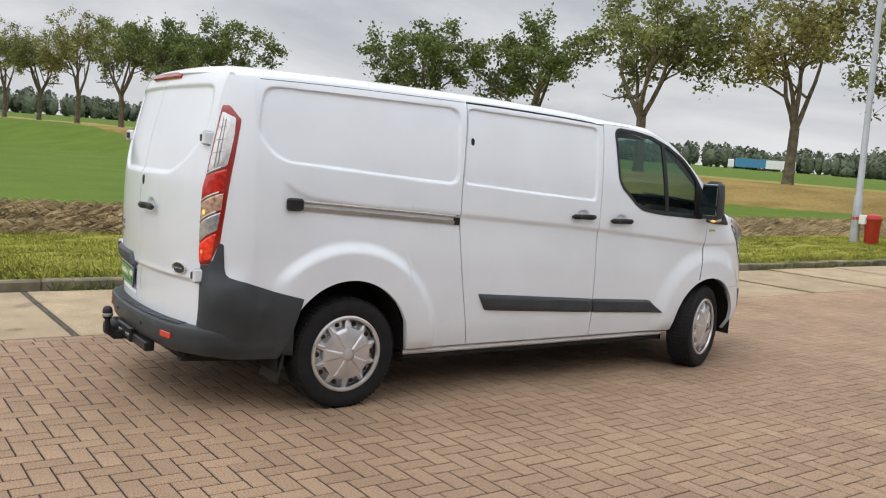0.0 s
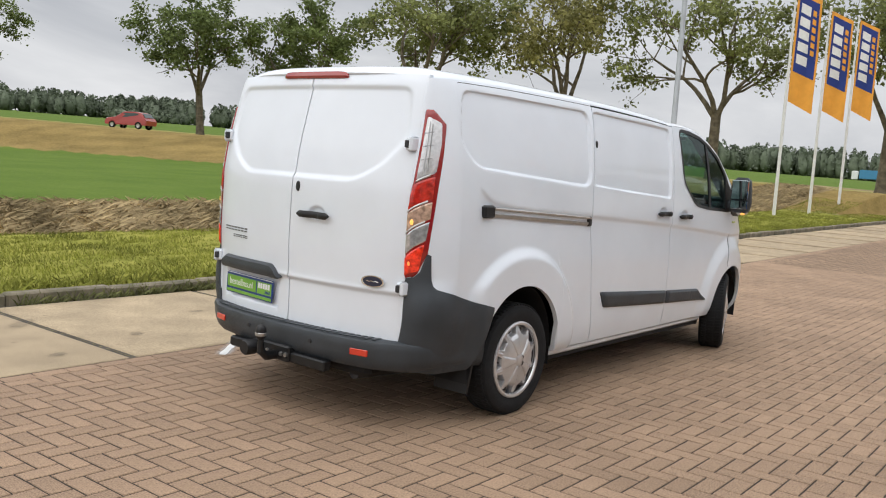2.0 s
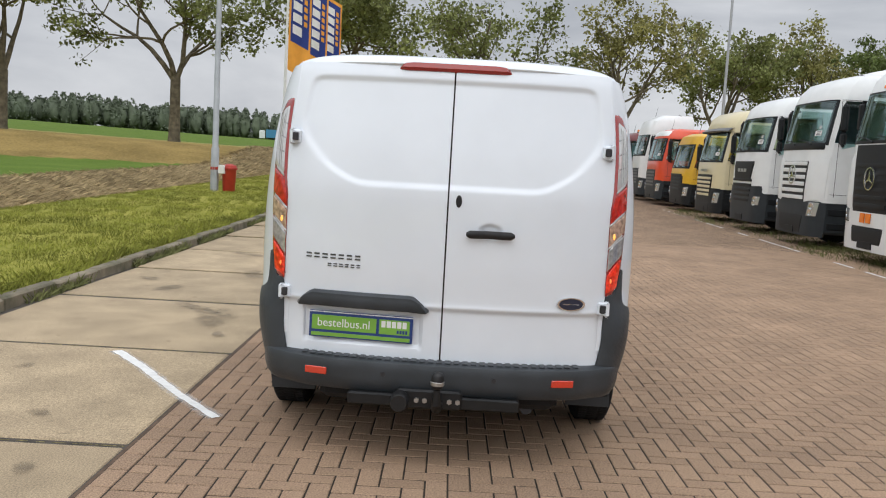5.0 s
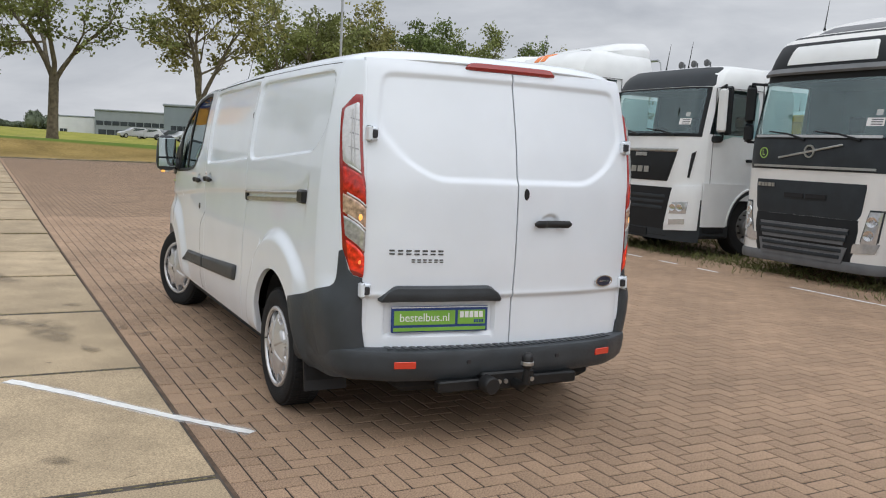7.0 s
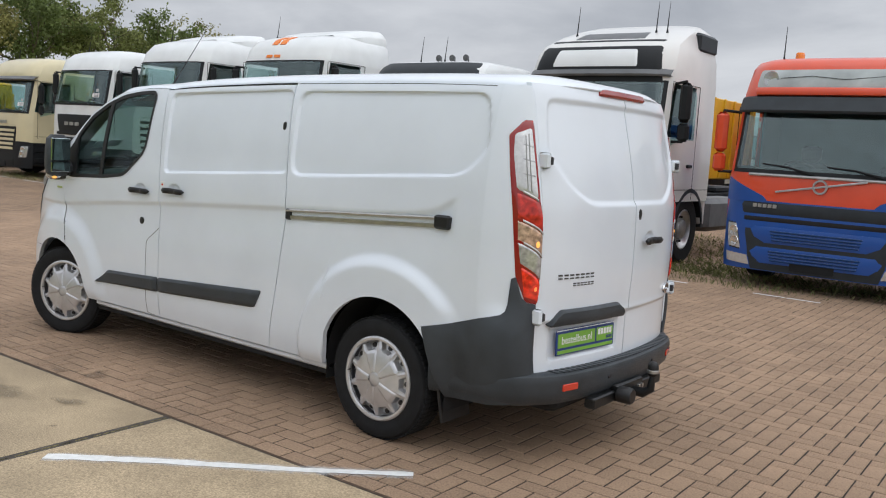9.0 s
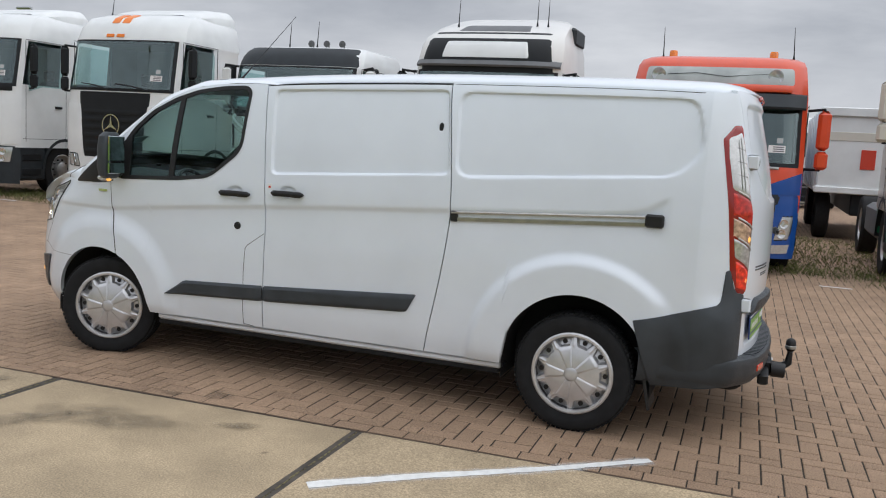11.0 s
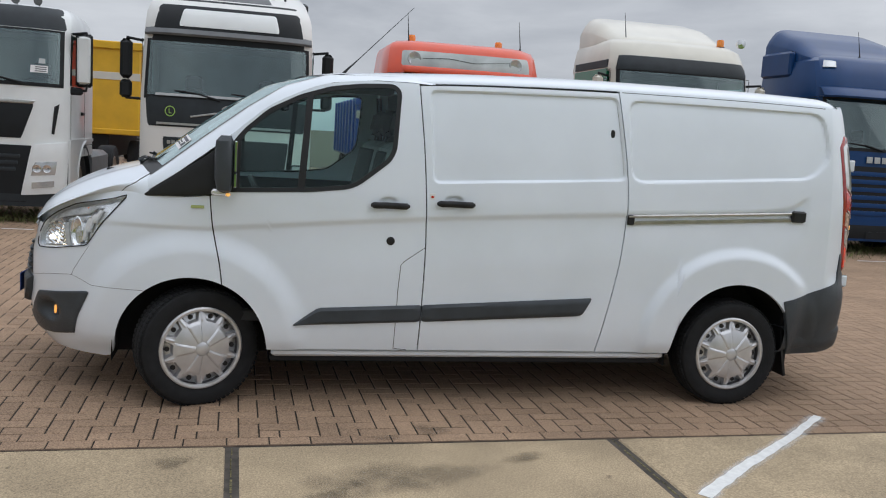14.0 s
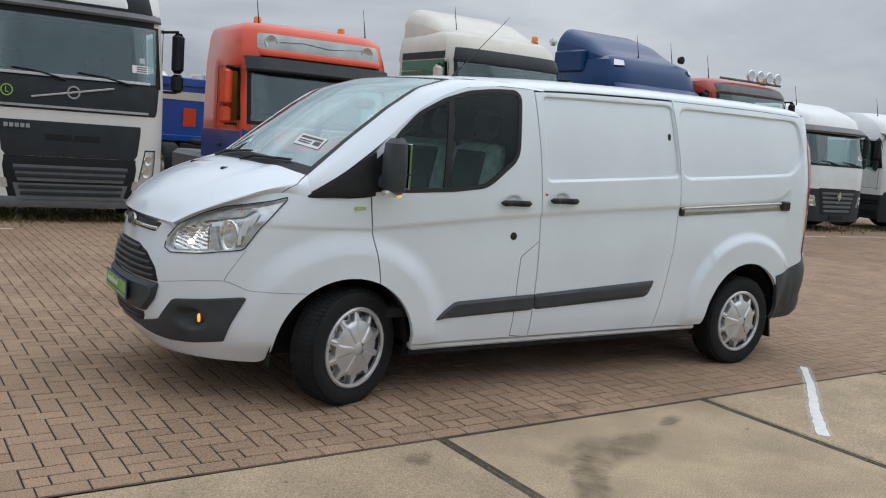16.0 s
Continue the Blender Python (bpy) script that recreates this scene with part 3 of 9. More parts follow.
def brick_mesh(name, cx, cy, hx_, hy_, detail, seed):
    """Many bricks in one mesh, each with its own slight height and lean."""
    r = np.random.default_rng(seed)
    n = len(cx)
    z = road_z(cx) + 0.0005 * r.standard_normal(n)
    lx, ly = 0.003 * r.standard_normal(n), 0.003 * r.standard_normal(n)
    rings = ((1.0, -0.008, 0.0), (1.0, -0.0028, 0.0), (1.0, 0.0, 0.0036)) if detail else ((1.0, 0.0, 0.001),)
    sx, sy = np.array([-1, 1, 1, -1]), np.array([-1, -1, 1, 1])
    V = []
    for _, dz, inset in rings:
        px = sx[None] * (hx_ - inset)[:, None]
        py = sy[None] * (hy_ - inset)[:, None]
        pz = z[:, None] + dz + px * lx[:, None] + py * ly[:, None]
        V.append(np.stack([cx[:, None] + px, cy[:, None] + py, pz], -1))
    V = np.concatenate(V, 1).reshape(-1, 3)
    m = 4 * len(rings)
    quad = []
    for j in range(len(rings) - 1):
        quad += [(j * 4 + i, j * 4 + (i + 1) % 4, j * 4 + 4 + (i + 1) % 4, j * 4 + 4 + i) for i in range(4)]
    quad.append(tuple(range(m - 4, m)))
    F = (np.array(quad)[None] + (np.arange(n) * m)[:, None, None]).reshape(-1)
    me = bpy.data.meshes.new(name)
    me.vertices.add(len(V))
    me.vertices.foreach_set("co", V.reshape(-1))
    me.loops.add(len(F))
    me.loops.foreach_set("vertex_index", F.astype(np.int32))
    me.polygons.add(len(F) // 4)
    me.polygons.foreach_set("loop_start", np.arange(0, len(F), 4, dtype=np.int32))
    me.update(calc_edges=True)
    me.shade_flat()
    return me


def picked(cx, cy):
    """The stretch of paving that is passed nearest."""
    return (cx > -3.55) & (cx < -1.50) & (cy > -1.75) & (cy < 1.42)


cx, cy, hx_, hy_ = herringbone(-8.0, 12.0, -7.6, Y_EDGE)
keep = ((cy + hy_) < Y_EDGE + 0.001)
cx, cy, hx_, hy_ = cx[keep], cy[keep], hx_[keep], hy_[keep]
near = picked(cx, cy)
me = brick_mesh("paving_bricks", cx[~near], cy[~near], hx_[~near], hy_[~near], True, 1)
me.materials.append(BRICK)
ob = new("paving_bricks", me)
ob.parent = paving
ob["kind"] = "stuff"
# the course along the slabs
ex = np.arange(-8.0, 40.0, 0.2115)
me = brick_mesh("edge_course", ex, np.full(len(ex), Y_EDGE + M / 2 + 0.001), np.full(len(ex), 0.102), np.full(len(ex), M / 2 - 0.003), True, 2)
me.materials.append(BRICK)
ob = new("edge_course", me)
ob.parent = paving
ob["kind"] = "stuff"
fx, fy, fhx, fhy = herringbone(12.0, 39.8, -31.0, Y_EDGE)
bx_, by_, bhx, bhy = herringbone(-26.0, -8.0, -31.0, Y_EDGE)
cx2, cy2, chx, chy = herringbone(-8.0, 12.0, -31.0, -7.6)
keep = np.r_[fy + fhy, by_ + bhy, cy2 + chy] < Y_EDGE + 0.001
me = brick_mesh("far_bricks", np.r_[fx, bx_, cx2][keep], np.r_[fy, by_, cy2][keep], np.r_[fhx, bhx, chx][keep], np.r_[fhy, bhy, chy][keep], False, 3)
me.materials.append(BRICK)
ob = new("far_bricks", me)
ob.parent = paving
ob["kind"] = "stuff"
NEAR_BRICKS = [v[near] for v in (cx, cy, hx_, hy_)]

# white parking line in front of the lorries
g = Geo()
rng = np.random.default_rng(8)
for k in range(-44, 60):
    if rng.random() < 0.5:
        x0 = k * 0.42
        z = float(road_z(x0)) + 0.006
        y0 = -6.62 - 0.012 * x0
        g.add([(x0, y0, z), (x0 + 0.40, y0 - 0.005, z), (x0 + 0.40, y0 + 0.055, z), (x0, y0 + 0.06, z)], [(0, 1, 2, 3)])
ln = part("parking_line", g, MARK, None)
tagged(ln, "worn white parking line in front of the lorries", "marking", kind="structure")
# ---- the delivery van: x forward from the rear axle, y to its left ----
van = thing("delivery_van", "white long-wheelbase panel van with dark grey bumpers, parked on brick paving", "van")

WHEELBASE, WHEEL_R = 3.30, 0.338
side_profile = smooth_curve([0.25, 0.35, 0.48, 0.65, 1.0, 1.2, 1.35, 1.5, 1.67, 1.8, 1.88, 1.95, 2.0], [0.915, 0.945, 0.965, 0.972, 0.976, 0.972, 0.962, 0.946, 0.918, 0.891, 0.868, 0.838, 0.805])
roof_line = smooth_curve([-0.865, -0.835, -0.76, -0.6, 0.0, 0.8, 1.6, 2.1, 2.45, 2.7], [1.950, 1.974, 2.002, 2.020, 2.028, 2.024, 2.004, 1.978, 1.945, 1.900])
crease_line = smooth_curve([-0.62, -0.47, -0.30, 0.0, 0.79, 2.02, 3.22], [1.54, 1.38, 1.285, 1.25, 1.205, 1.13, 1.03])
door_top = smooth_curve([2.0, 2.15, 2.35, 2.6, 2.9, 3.1, 3.26], [1.884, 1.893, 1.890, 1.860, 1.735, 1.575, 1.405])
rear_depth = smooth_curve([0.40, 0.80, 1.0, 1.3, 1.5, 1.6, 1.75, 1.9, 1.97], [0.985, 0.985, 0.992, 0.987, 0.962, 0.942, 0.906, 0.866, 0.835])
nose_x = smooth_curve([0.20, 0.28, 0.38, 0.5, 0.65, 0.78, 0.88, 0.96, 1.03, 1.2], [4.17, 4.25, 4.31, 4.335, 4.335, 4.32, 4.30, 4.285, 4.25, 4.10])


def fillet(poly, r):
    """A closed outline with its corners rounded by the radius r."""
    p = np.array(poly, float)
    out_ = []
    for k in range(len(p)):
        a, b, c = p[k - 1], p[k], p[(k + 1) % len(p)]
        la, lc = np.linalg.norm(a - b), np.linalg.norm(c - b)
        u, v = b + (a - b) / la * min(r, 0.42 * la), b + (c - b) / lc * min(r, 0.42 * lc)
        out_ += [tuple(u * (1 - t) ** 2 + 2 * b * t * (1 - t) + v * t * t) for t in (0, 0.25, 0.5, 0.75, 1)]
    return out_


PANEL_MID = fillet([(2.00, 1.325), (2.035, 1.865), (0.86, 1.90), (0.80, 1.40)], 0.05)
PANEL_REAR = fillet([(0.77, 1.39), (-0.47, 1.468), (-0.605, 1.60), (-0.598, 1.72), (-0.555, 1.898), (0.80, 1.893)], 0.09)
NOSE_P = 2.6


def side_y(x, z):
    """Half width of the body's flank."""
    y = side_profile(z)
    y = y - 0.008 * step(-0.25, -0.65, x)
    for poly in (PANEL_MID, PANEL_REAR):
        y = y - 0.019 * step(-0.002, 0.015, inside(poly, x, z))
    for hx_, hz_ in ((2.255, 1.202), (1.87, 1.226)):
        y = y - 0.015 * (1 - step(0.55, 1.0, np.hypot((x - hx_) / 0.062, (z - hz_) / 0.040)))
    below = crease_line(x) - z
    y = y - 0.012 * step(-0.008, 0.030, below) * (1 - step(0.05, 0.34, below)) * step(-0.475, -0.41, x)
    r = np.hypot(x - 0.0, z - 0.36)
    y = y + 0.040 * (1 - step(0.592, 0.668, r)) * step(0.25, 0.40, z) * (1 - 0.8 * step(-0.38, -0.52, x) * step(0.86, 0.74, z))
    r = np.hypot(x - 3.33, z - 0.34)
    return y + 0.032 * (1 - step(0.53, 0.68, r)) * step(0.25, 0.40, z)


REAR_PAN = fillet([(0.715, 1.888), (0.755, 1.60), (0.62, 1.44), (0.46, 1.352), (-0.46, 1.352), (-0.62, 1.44), (-0.755, 1.60), (-0.715, 1.888)], 0.07)


def rear_edge(y):
    """How far the rear doors curve forward towards their outer edges."""
    t = np.abs(y) / 0.8
    return 0.085 * t ** 2 + 0.035 * t ** 6


def rear_x(y, z):
    x = rear_depth(z) - rear_edge(y)
    x = x - 0.015 * step(-0.004, 0.030, inside(REAR_PAN, y, z)) - 0.016 * (1 - step(0.55, 1.0, np.hypot((y + 0.212) / 0.064, (z - 1.163) / 0.042))) + 0.004 * (1 - step(0.0, 0.03, np.abs(z - 0.775)))
    return x - 0.014 * (1 - step(0.755, 0.785, z))


def flank(u, z):
    """The flank, and past u = -0.62 the rounded rear corner up to the door at u = -0.87."""
    u, z = np.asarray(u, float), np.asarray(z, float)
    e = np.clip((-0.62 - u) / 0.25, 0, 1.08) * math.pi / 2
    y0 = side_y(np.maximum(u, -0.62), z)
    yd = 0.805 - 0.025 * step(1.5, 1.95, z)
    xd = rear_depth(z) - rear_edge(yd) - 0.62
    cut = 1.60 - 0.60 * step(0.88, 0.70, z)
    x = np.where(u > -0.62, u, -0.62 - xd * np.sin(e) ** cut)
    y = np.where(u > -0.62, y0, yd + (y0 - yd) * np.sign(np.cos(e)) * np.abs(np.cos(e)) ** cut)
    return np.stack([x, y, z + 0 * x], -1)


def nose(a, z):
    """The front corner: a = 0 at the flank, 1 at the middle of the nose."""
    a, z = np.asarray(a, float), np.asarray(z, float)
    t = np.clip(a, 0, 1) * math.pi / 2
    w = side_profile(np.minimum(z, 1.3)) * 1.003
    x = 3.0 + (nose_x(z) - 3.0) * np.sin(t) ** (2 / NOSE_P)
    y = w * np.maximum(np.cos(t), 0) ** (2 / NOSE_P)
    r = np.hypot(x - 3.33, z - 0.34)
    y = y + 0.032 * (1 - step(0.53, 0.68, r)) * step(0.25, 0.40, z)
    below = 1.03 - z
    y = y - 0.010 * step(0.0, 0.03, below) * (1 - step(0.06, 0.35, below)) * (1 - step(0.2, 0.7, a))
    return np.stack([x, y, z + 0 * x], -1)


def sail(u, z):
    """The flank ahead of the door, drawn in as the wing is."""
    u, z = np.asarray(u, float), np.asarray(z, float)
    plan = np.maximum(1 - (np.maximum(u - 3.15, 0) / 0.825) ** NOSE_P, 0) ** (1 / NOSE_P)
    return np.stack([u, side_profile(z) * 1.003 * plan, z + 0 * u], -1)


def nose_a(x=None, y=None, z=0.8):
    if x is not None:
        return math.asin(min(1, ((x - 3.0) / (float(nose_x(z)) - 3.0)) ** (NOSE_P / 2))) / (math.pi / 2)
    return math.acos(min(1, (y / (float(side_profile(z)) * 1.003)) ** (NOSE_P / 2))) / (math.pi / 2)


def front_yz(y, z):
    """The nose by y and z."""
    y, z = np.asarray(y, float), np.asarray(z, float)
    w = side_profile(np.minimum(z, 1.3)) * 1.003
    x = 3.0 + (nose_x(z) - 3.0) * np.maximum(1 - (np.abs(y) / w) ** NOSE_P, 0) ** (1 / NOSE_P)
    return np.stack([x, y, z + 0 * x], -1)


def rear_yz(y, z):
    y, z = np.asarray(y, float), np.asarray(z, float)
    return np.stack([-rear_x(y, z), y + 0 * z, z + 0 * y], -1)


def arch(x, z0, cx, cz, r):
    """The lower edge of a panel: z0, but round a wheel its arch."""
    d = r * r - (x - cx) ** 2
    return np.where(d > 0, np.maximum(z0, cz + np.sqrt(np.maximum(d, 0))), z0)


def lower_edge(x):
    low = np.maximum(arch(x, 0.335, 0.0, 0.37, 0.42), arch(x, 0.335, 3.33, 0.33, 0.415))
    return np.where(x < -0.36, 0.586, low)


def mirrored(geo):
    g = Geo()
    g.v = [(x, -y, z) for x, y, z in geo.v]
    g.f = [tuple(reversed(q)) for q in geo.f]
    return g


def both(name, geo, mat, parent, label="", sharp=35):
    """The same part on the van's left and right side."""
    return part(name, geo, mat, parent, label, sharp), part(name, mirrored(geo), mat, parent, label, sharp)


def flank_panel(seam_a, seam_b, top, nu, nv, hole=None):
    """A body panel between two seams x(z), from the lower edge to top(x), edges turned in."""
    us = np.linspace(0, 1, nu)
    us = 0.55 * us + 0.45 * (0.5 - 0.5 * np.cos(math.pi * us))
    low_v, high_v = np.linspace(0, 1, nv - 46), np.linspace(0, 1, 46)
    low_v = 0.6 * low_v + 0.4 * np.sin(low_v * math.pi / 2)
    high_v = 0.35 * high_v + 0.65 * (0.5 - 0.5 * np.cos(math.pi * high_v))
    vs = np.r_[low_v, 1 + high_v[1:]]
    nv = len(vs)
    U, V = np.meshgrid(us, vs)
    Z = 0.35 + V * 0.75
    for _ in range(6):
        X = seam_a(Z) * (1 - U) + seam_b(Z) * U
        b, belt = lower_edge(X), np.interp(X, [-0.9, -0.47, 2.0, 3.3], [1.465, 1.468, 1.325, 1.24])
        Z = np.where(V <= 1, b + (belt - b) * V, belt + (np.maximum(top(X), belt + 0.02) - belt) * (V - 1))
    P = flank(X, Z)
    geo = Geo()
    f = quads(nu, nv)
    if hole:
        c = [(X.flat[list(q)].mean(), Z.flat[list(q)].mean()) for q in f]
        d = inside(hole, np.array([p[0] for p in c]), np.array([p[1] for p in c]))
        f = [q for q, k in zip(f, d) if k < 0.0]
    geo.add(P.reshape(-1, 3), f)
    rim = [(0, i) for i in range(nu)] + [(j, nu - 1) for j in range(1, nv)] + [(nv - 1, i) for i in range(nu - 2, -1, -1)] + [(j, 0) for j in range(nv - 2, 0, -1)]
    base = len(geo.v)
    for j, i in rim:
        p = P[j, i]
        geo.v.append((p[0], p[1] - 0.03, p[2]))
    for q in range(len(rim)):
        r = (q + 1) % len(rim)
        geo.f.append((rim[q][0] * nu + rim[q][1], rim[r][0] * nu + rim[r][1], base + r, base + q))
    return geo


HALF = 0.0035
s_front = smooth_curve([0.30, 0.71, 0.80, 1.05, 1.35, 1.60], [3.165, 3.17, 3.18, 3.23, 3.255, 3.262])
s_mid = smooth_curve([0.30, 0.95, 1.29, 1.90], [2.035, 2.025, 2.04, 2.095])
s_rear = smooth_curve([0.30, 0.99, 1.2, 1.92], [0.92, 0.80, 0.785, 0.855])
WINDOW = fillet([(3.17, 1.235), (2.70, 1.258), (2.49, 1.283), (2.43, 1.310), (2.262, 1.445), (2.232, 1.505), (2.216, 1.76), (2.211, 1.842), (2.25, 1.868), (2.42, 1.858), (2.60, 1.830), (2.77, 1.772), (2.94, 1.682), (3.07, 1.562), (3.19, 1.40), (3.215, 1.30)], 0.03)
side_top = lambda x: roof_line(np.maximum(x, -0.6)) - 0.085

both("front_door", flank_panel(lambda z: s_mid(z) + HALF, lambda z: s_front(z) - HALF, door_top, 120, 150, WINDOW), WHITE, van)
both("sliding_door", flank_panel(lambda z: s_rear(z) + HALF, lambda z: s_mid(z) - HALF, lambda x: side_top(x) - 0.012, 120, 150), WHITE, van)
both("rear_quarter", flank_panel(lambda z: -0.868 + 0 * z, lambda z: s_rear(z) - HALF, side_top, 130, 110), WHITE, van)

# dark seals behind the seams
for seam in (s_front, s_mid, s_rear):
    g = Geo()
    zs = np.linspace(0.36 if seam is not s_front else 0.78, 1.86 if seam is not s_front else 1.40, 24)
    xs = seam(zs)
    yy = side_y(xs, zs) - 0.016
    g.add([(x + d, y, z) for d in (-0.02, 0.02) for x, y, z in zip(xs, yy, zs)], quads(24, 2))
    both("door_seal", g, GAP, van)

# the fuel flap's thin joint in the left side only
g = Geo()
for line in ([(2.03, 0.95), (2.165, 0.855), (2.175, 0.70), (2.18, 0.345)], [(2.10, 0.335), (2.18, 0.345)]):
    pts = resample(line, 24)
    P = flank(pts[:, 0], pts[:, 1])
    tube(g, [(p[0], p[1] - 0.0005, p[2]) for p in P], 0.0022, 5)
part("fuel_flap_joint", g, GAP, van)

# outline of the headlamps
head_lo = [(0.752, 0.880), (0.752, 0.846), (0.715, 0.826), (0.579, 0.843), (0.430, 0.880), (0.405, 0.945), (0.371, 1.068), (nose_a(x=3.70, z=1.15), 1.160)]
head_hi = [(0.748, 0.905), (0.705, 0.985), (0.635, 1.050), (0.560, 1.100), (0.472, 1.126), (0.40, 1.150), (nose_a(x=3.70, z=1.16), 1.174)]
HEAD = np.concatenate([np.array(head_lo), np.array(head_hi)[::-1]]).tolist()

# front wings with the wheel arch, round to the nose
NA, NV = 96, 80
edge_x = smooth_curve([3.20, 3.40, 3.58, 3.70, 3.85, 4.0, 4.13, 4.22, 4.30], [1.205, 1.185, 1.185, 1.195, 1.165, 1.115, 1.05, 0.985, 0.96])
aa = np.r_[np.linspace(0, 0.36, 150), np.linspace(0.365, 1.0, 90)]
UU, V = np.meshgrid(aa, np.linspace(0, 1, NV))
Z = 0.3 + V * 0.7


def wing_a(uu, z):
    a0 = np.arcsin(((s_front(z) + HALF - 3.0) / (nose_x(z) - 3.0)) ** (NOSE_P / 2)) / (math.pi / 2)
    return a0 + (1 - a0) * uu


# the lower edge: the highest crossing of each column with the arch, then the bumper's rounded corner
zz = np.linspace(0.20, 0.90, 1401)
ZZ, AU = np.meshgrid(zz, aa, indexing="ij")
XX = nose(wing_a(AU, ZZ), ZZ)[..., 0]
past = np.maximum(XX - 3.745, 0)
edge = arch(XX, np.where(XX > 3.5, 0.25 + 0.08 * np.exp(-past / 0.014), 0.335), 3.33, 0.33, 0.415)
zb = zz[np.max(np.where(ZZ < edge, np.arange(len(zz))[:, None], 0), axis=0)][None, :]
for _ in range(8):
    A = wing_a(UU, Z)
    zt = edge_x(nose(A, Z)[..., 0])
    Z = zb + (zt - zb) * V
A = wing_a(UU, Z)
WP = nose(A, Z) - np.array([0.62, 0.78, 0]) * (0.085 * step(0.0, 0.02, inside(HEAD, A, Z)))[..., None]
FOG = nose(np.array(0.610), np.array(0.487))
WP[..., 0] -= 0.085 * (1 - step(1.0, 1.3, np.hypot((WP[..., 1] - FOG[1]) / 0.082, (WP[..., 2] - 0.487) / 0.066)))
g = Geo().add(WP.reshape(-1, 3), quads(len(aa), NV))
P = nose(A[:1], Z[:1])[0]
g.add([tuple(p) for p in P] + [(p[0] - 0.03 * float(step(3.72, 4.0, p[0])), p[1] - 0.03, p[2] + 0.004) for p in P], quads(len(aa), 2))
both("front_wing", g, WHITE, van)

# a thin joint between wing and bumper, and the bonnet's edge
g = Geo()
for line in ([(0.745, 0.657), (0.60, 0.690), (0.478, 0.708), (0.440, 0.690), (0.396, 0.662), (0.327, 0.662), (nose_a(x=3.59, z=0.66), 0.660)], [(0.478, 0.708), (0.472, 0.736), (0.421, 0.878)]):
    line = resample(line, 30)
    P = nose(line[:, 0], line[:, 1])
    tube(g, [tuple(p) for p in P], 0.0012, 5)
both("bumper_joint", g, GAP, van)

# bonnet
bt = np.linspace(0, 1, 26)
bw = np.linspace(-1, 1, 41)
hb = smooth_curve([0, 0.2, 0.4, 0.6, 0.8, 1], [0.56, 0.645, 0.735, 0.795, 0.825, 0.815])
hx = smooth_curve([0, 0.2, 0.4, 0.6, 0.8, 1], [4.215, 4.13, 4.0, 3.86, 3.715, 3.575])
hz = smooth_curve([0, 0.2, 0.4, 0.6, 0.8, 1], [0.993, 1.057, 1.124, 1.180, 1.236, 1.296])
hxc = smooth_curve([0, 0.2, 0.4, 0.6, 0.8, 1], [4.285, 4.235, 4.13, 4.00, 3.85, 3.715])
hzc = smooth_curve([0, 0.2, 0.4, 0.6, 0.8, 1], [0.995, 1.075, 1.166, 1.242, 1.299, 1.334])
T, W = np.meshgrid(bt, bw, indexing="ij")
BX = hx(T) + (hxc(T) - hx(T)) * (1 - W ** 2)
BZ = hz(T) + (hzc(T) - hz(T)) * (1 - np.abs(W) ** 2.4) + 0.010 * step(0.55, 0.68, np.abs(W)) * (1 - step(0.70, 0.95, np.abs(W))) * step(0.05, 0.3, T)
P = np.stack([BX, hb(T) * W, BZ], -1)
g = Geo().add(P.reshape(-1, 3), quads(41, 26))
rim = [P[0, i] for i in range(41)]
g.add([tuple(p) for p in rim] + [(p[0] - 0.03, p[1] * 0.98, p[2] - 0.03) for p in rim], quads(41, 2))
part("bonnet", g, WHITE, van)
for y, x in ((0.30, 3.86), (-0.30, 3.86)):
    nz = Geo()
    box(nz, x - 0.025, x + 0.025, y - 0.012, y + 0.012, 1.262, 1.292, 0.008)
    part("washer_nozzle", nz, BLACK, van)

# the shoulder between wing and bonnet
st = np.linspace(0.0, 1, 30)
ex, ez, eb = hx(st), hz(st), hb(st)
wz = np.minimum(edge_x(ex), ez - 0.004)
wt = np.clip(((ex - 3.0) / (nose_x(wz) - 3.0)), 0, 1)
wy = side_profile(wz) * 1.003 * np.maximum(1 - wt ** NOSE_P, 0) ** (1 / NOSE_P)
rows = []
for k in np.linspace(0, 1, 9):
    b = 0.016 * math.sin(math.pi * k)
    rows.append(np.stack([ex, wy + (eb - wy) * k + b, wz + (ez - wz) * k + b], -1))
rows = np.array(rows)
g = Geo().add(rows.reshape(-1, 3), quads(30, 9))
both("wing_shoulder", g, WHITE, van)
# the bonnet's shut line, from the lamp's tip up to the windscreen
g = Geo()
shut = [rows[k, i] for k, i in ((0, 23), (2, 24), (4, 26), (6, 27), (8, 29))]
tube(g, resample([(p[0], p[1] + 0.001, p[2] + 0.001) for p in shut], 20), 0.0024, 5)
both("bonnet_joint", g, GAP, van)

# windscreen pillars
lo = np.array(resample([(3.62, 1.180), (3.42, 1.318), (3.25, 1.45), (3.10, 1.572), (2.90, 1.735), (2.60, 1.863), (2.35, 1.894), (2.15, 1.897), (2.0, 1.890)], 44))
lo = sail(lo[:, 0], lo[:, 1]) - np.array([0, 0.006, 0])
hi = resample([(3.605, 0.815, 1.262), (3.50, 0.792, 1.345), (3.3, 0.765, 1.51), (3.05, 0.745, 1.705), (2.85, 0.73, 1.838), (2.62, 0.715, 1.913), (2.3, 0.745, 1.930), (2.0, 0.765, 1.944)], 44)
rows = []
for k in np.linspace(0, 1, 7):
    b = 0.014 * math.sin(math.pi * k)
    rows.append(lo * (1 - k) + hi * k + np.array([b, b * 0.9, b]) * step(2.0, 2.6, lo[:, :1]))
PIL_LO, PIL_HI = lo, hi
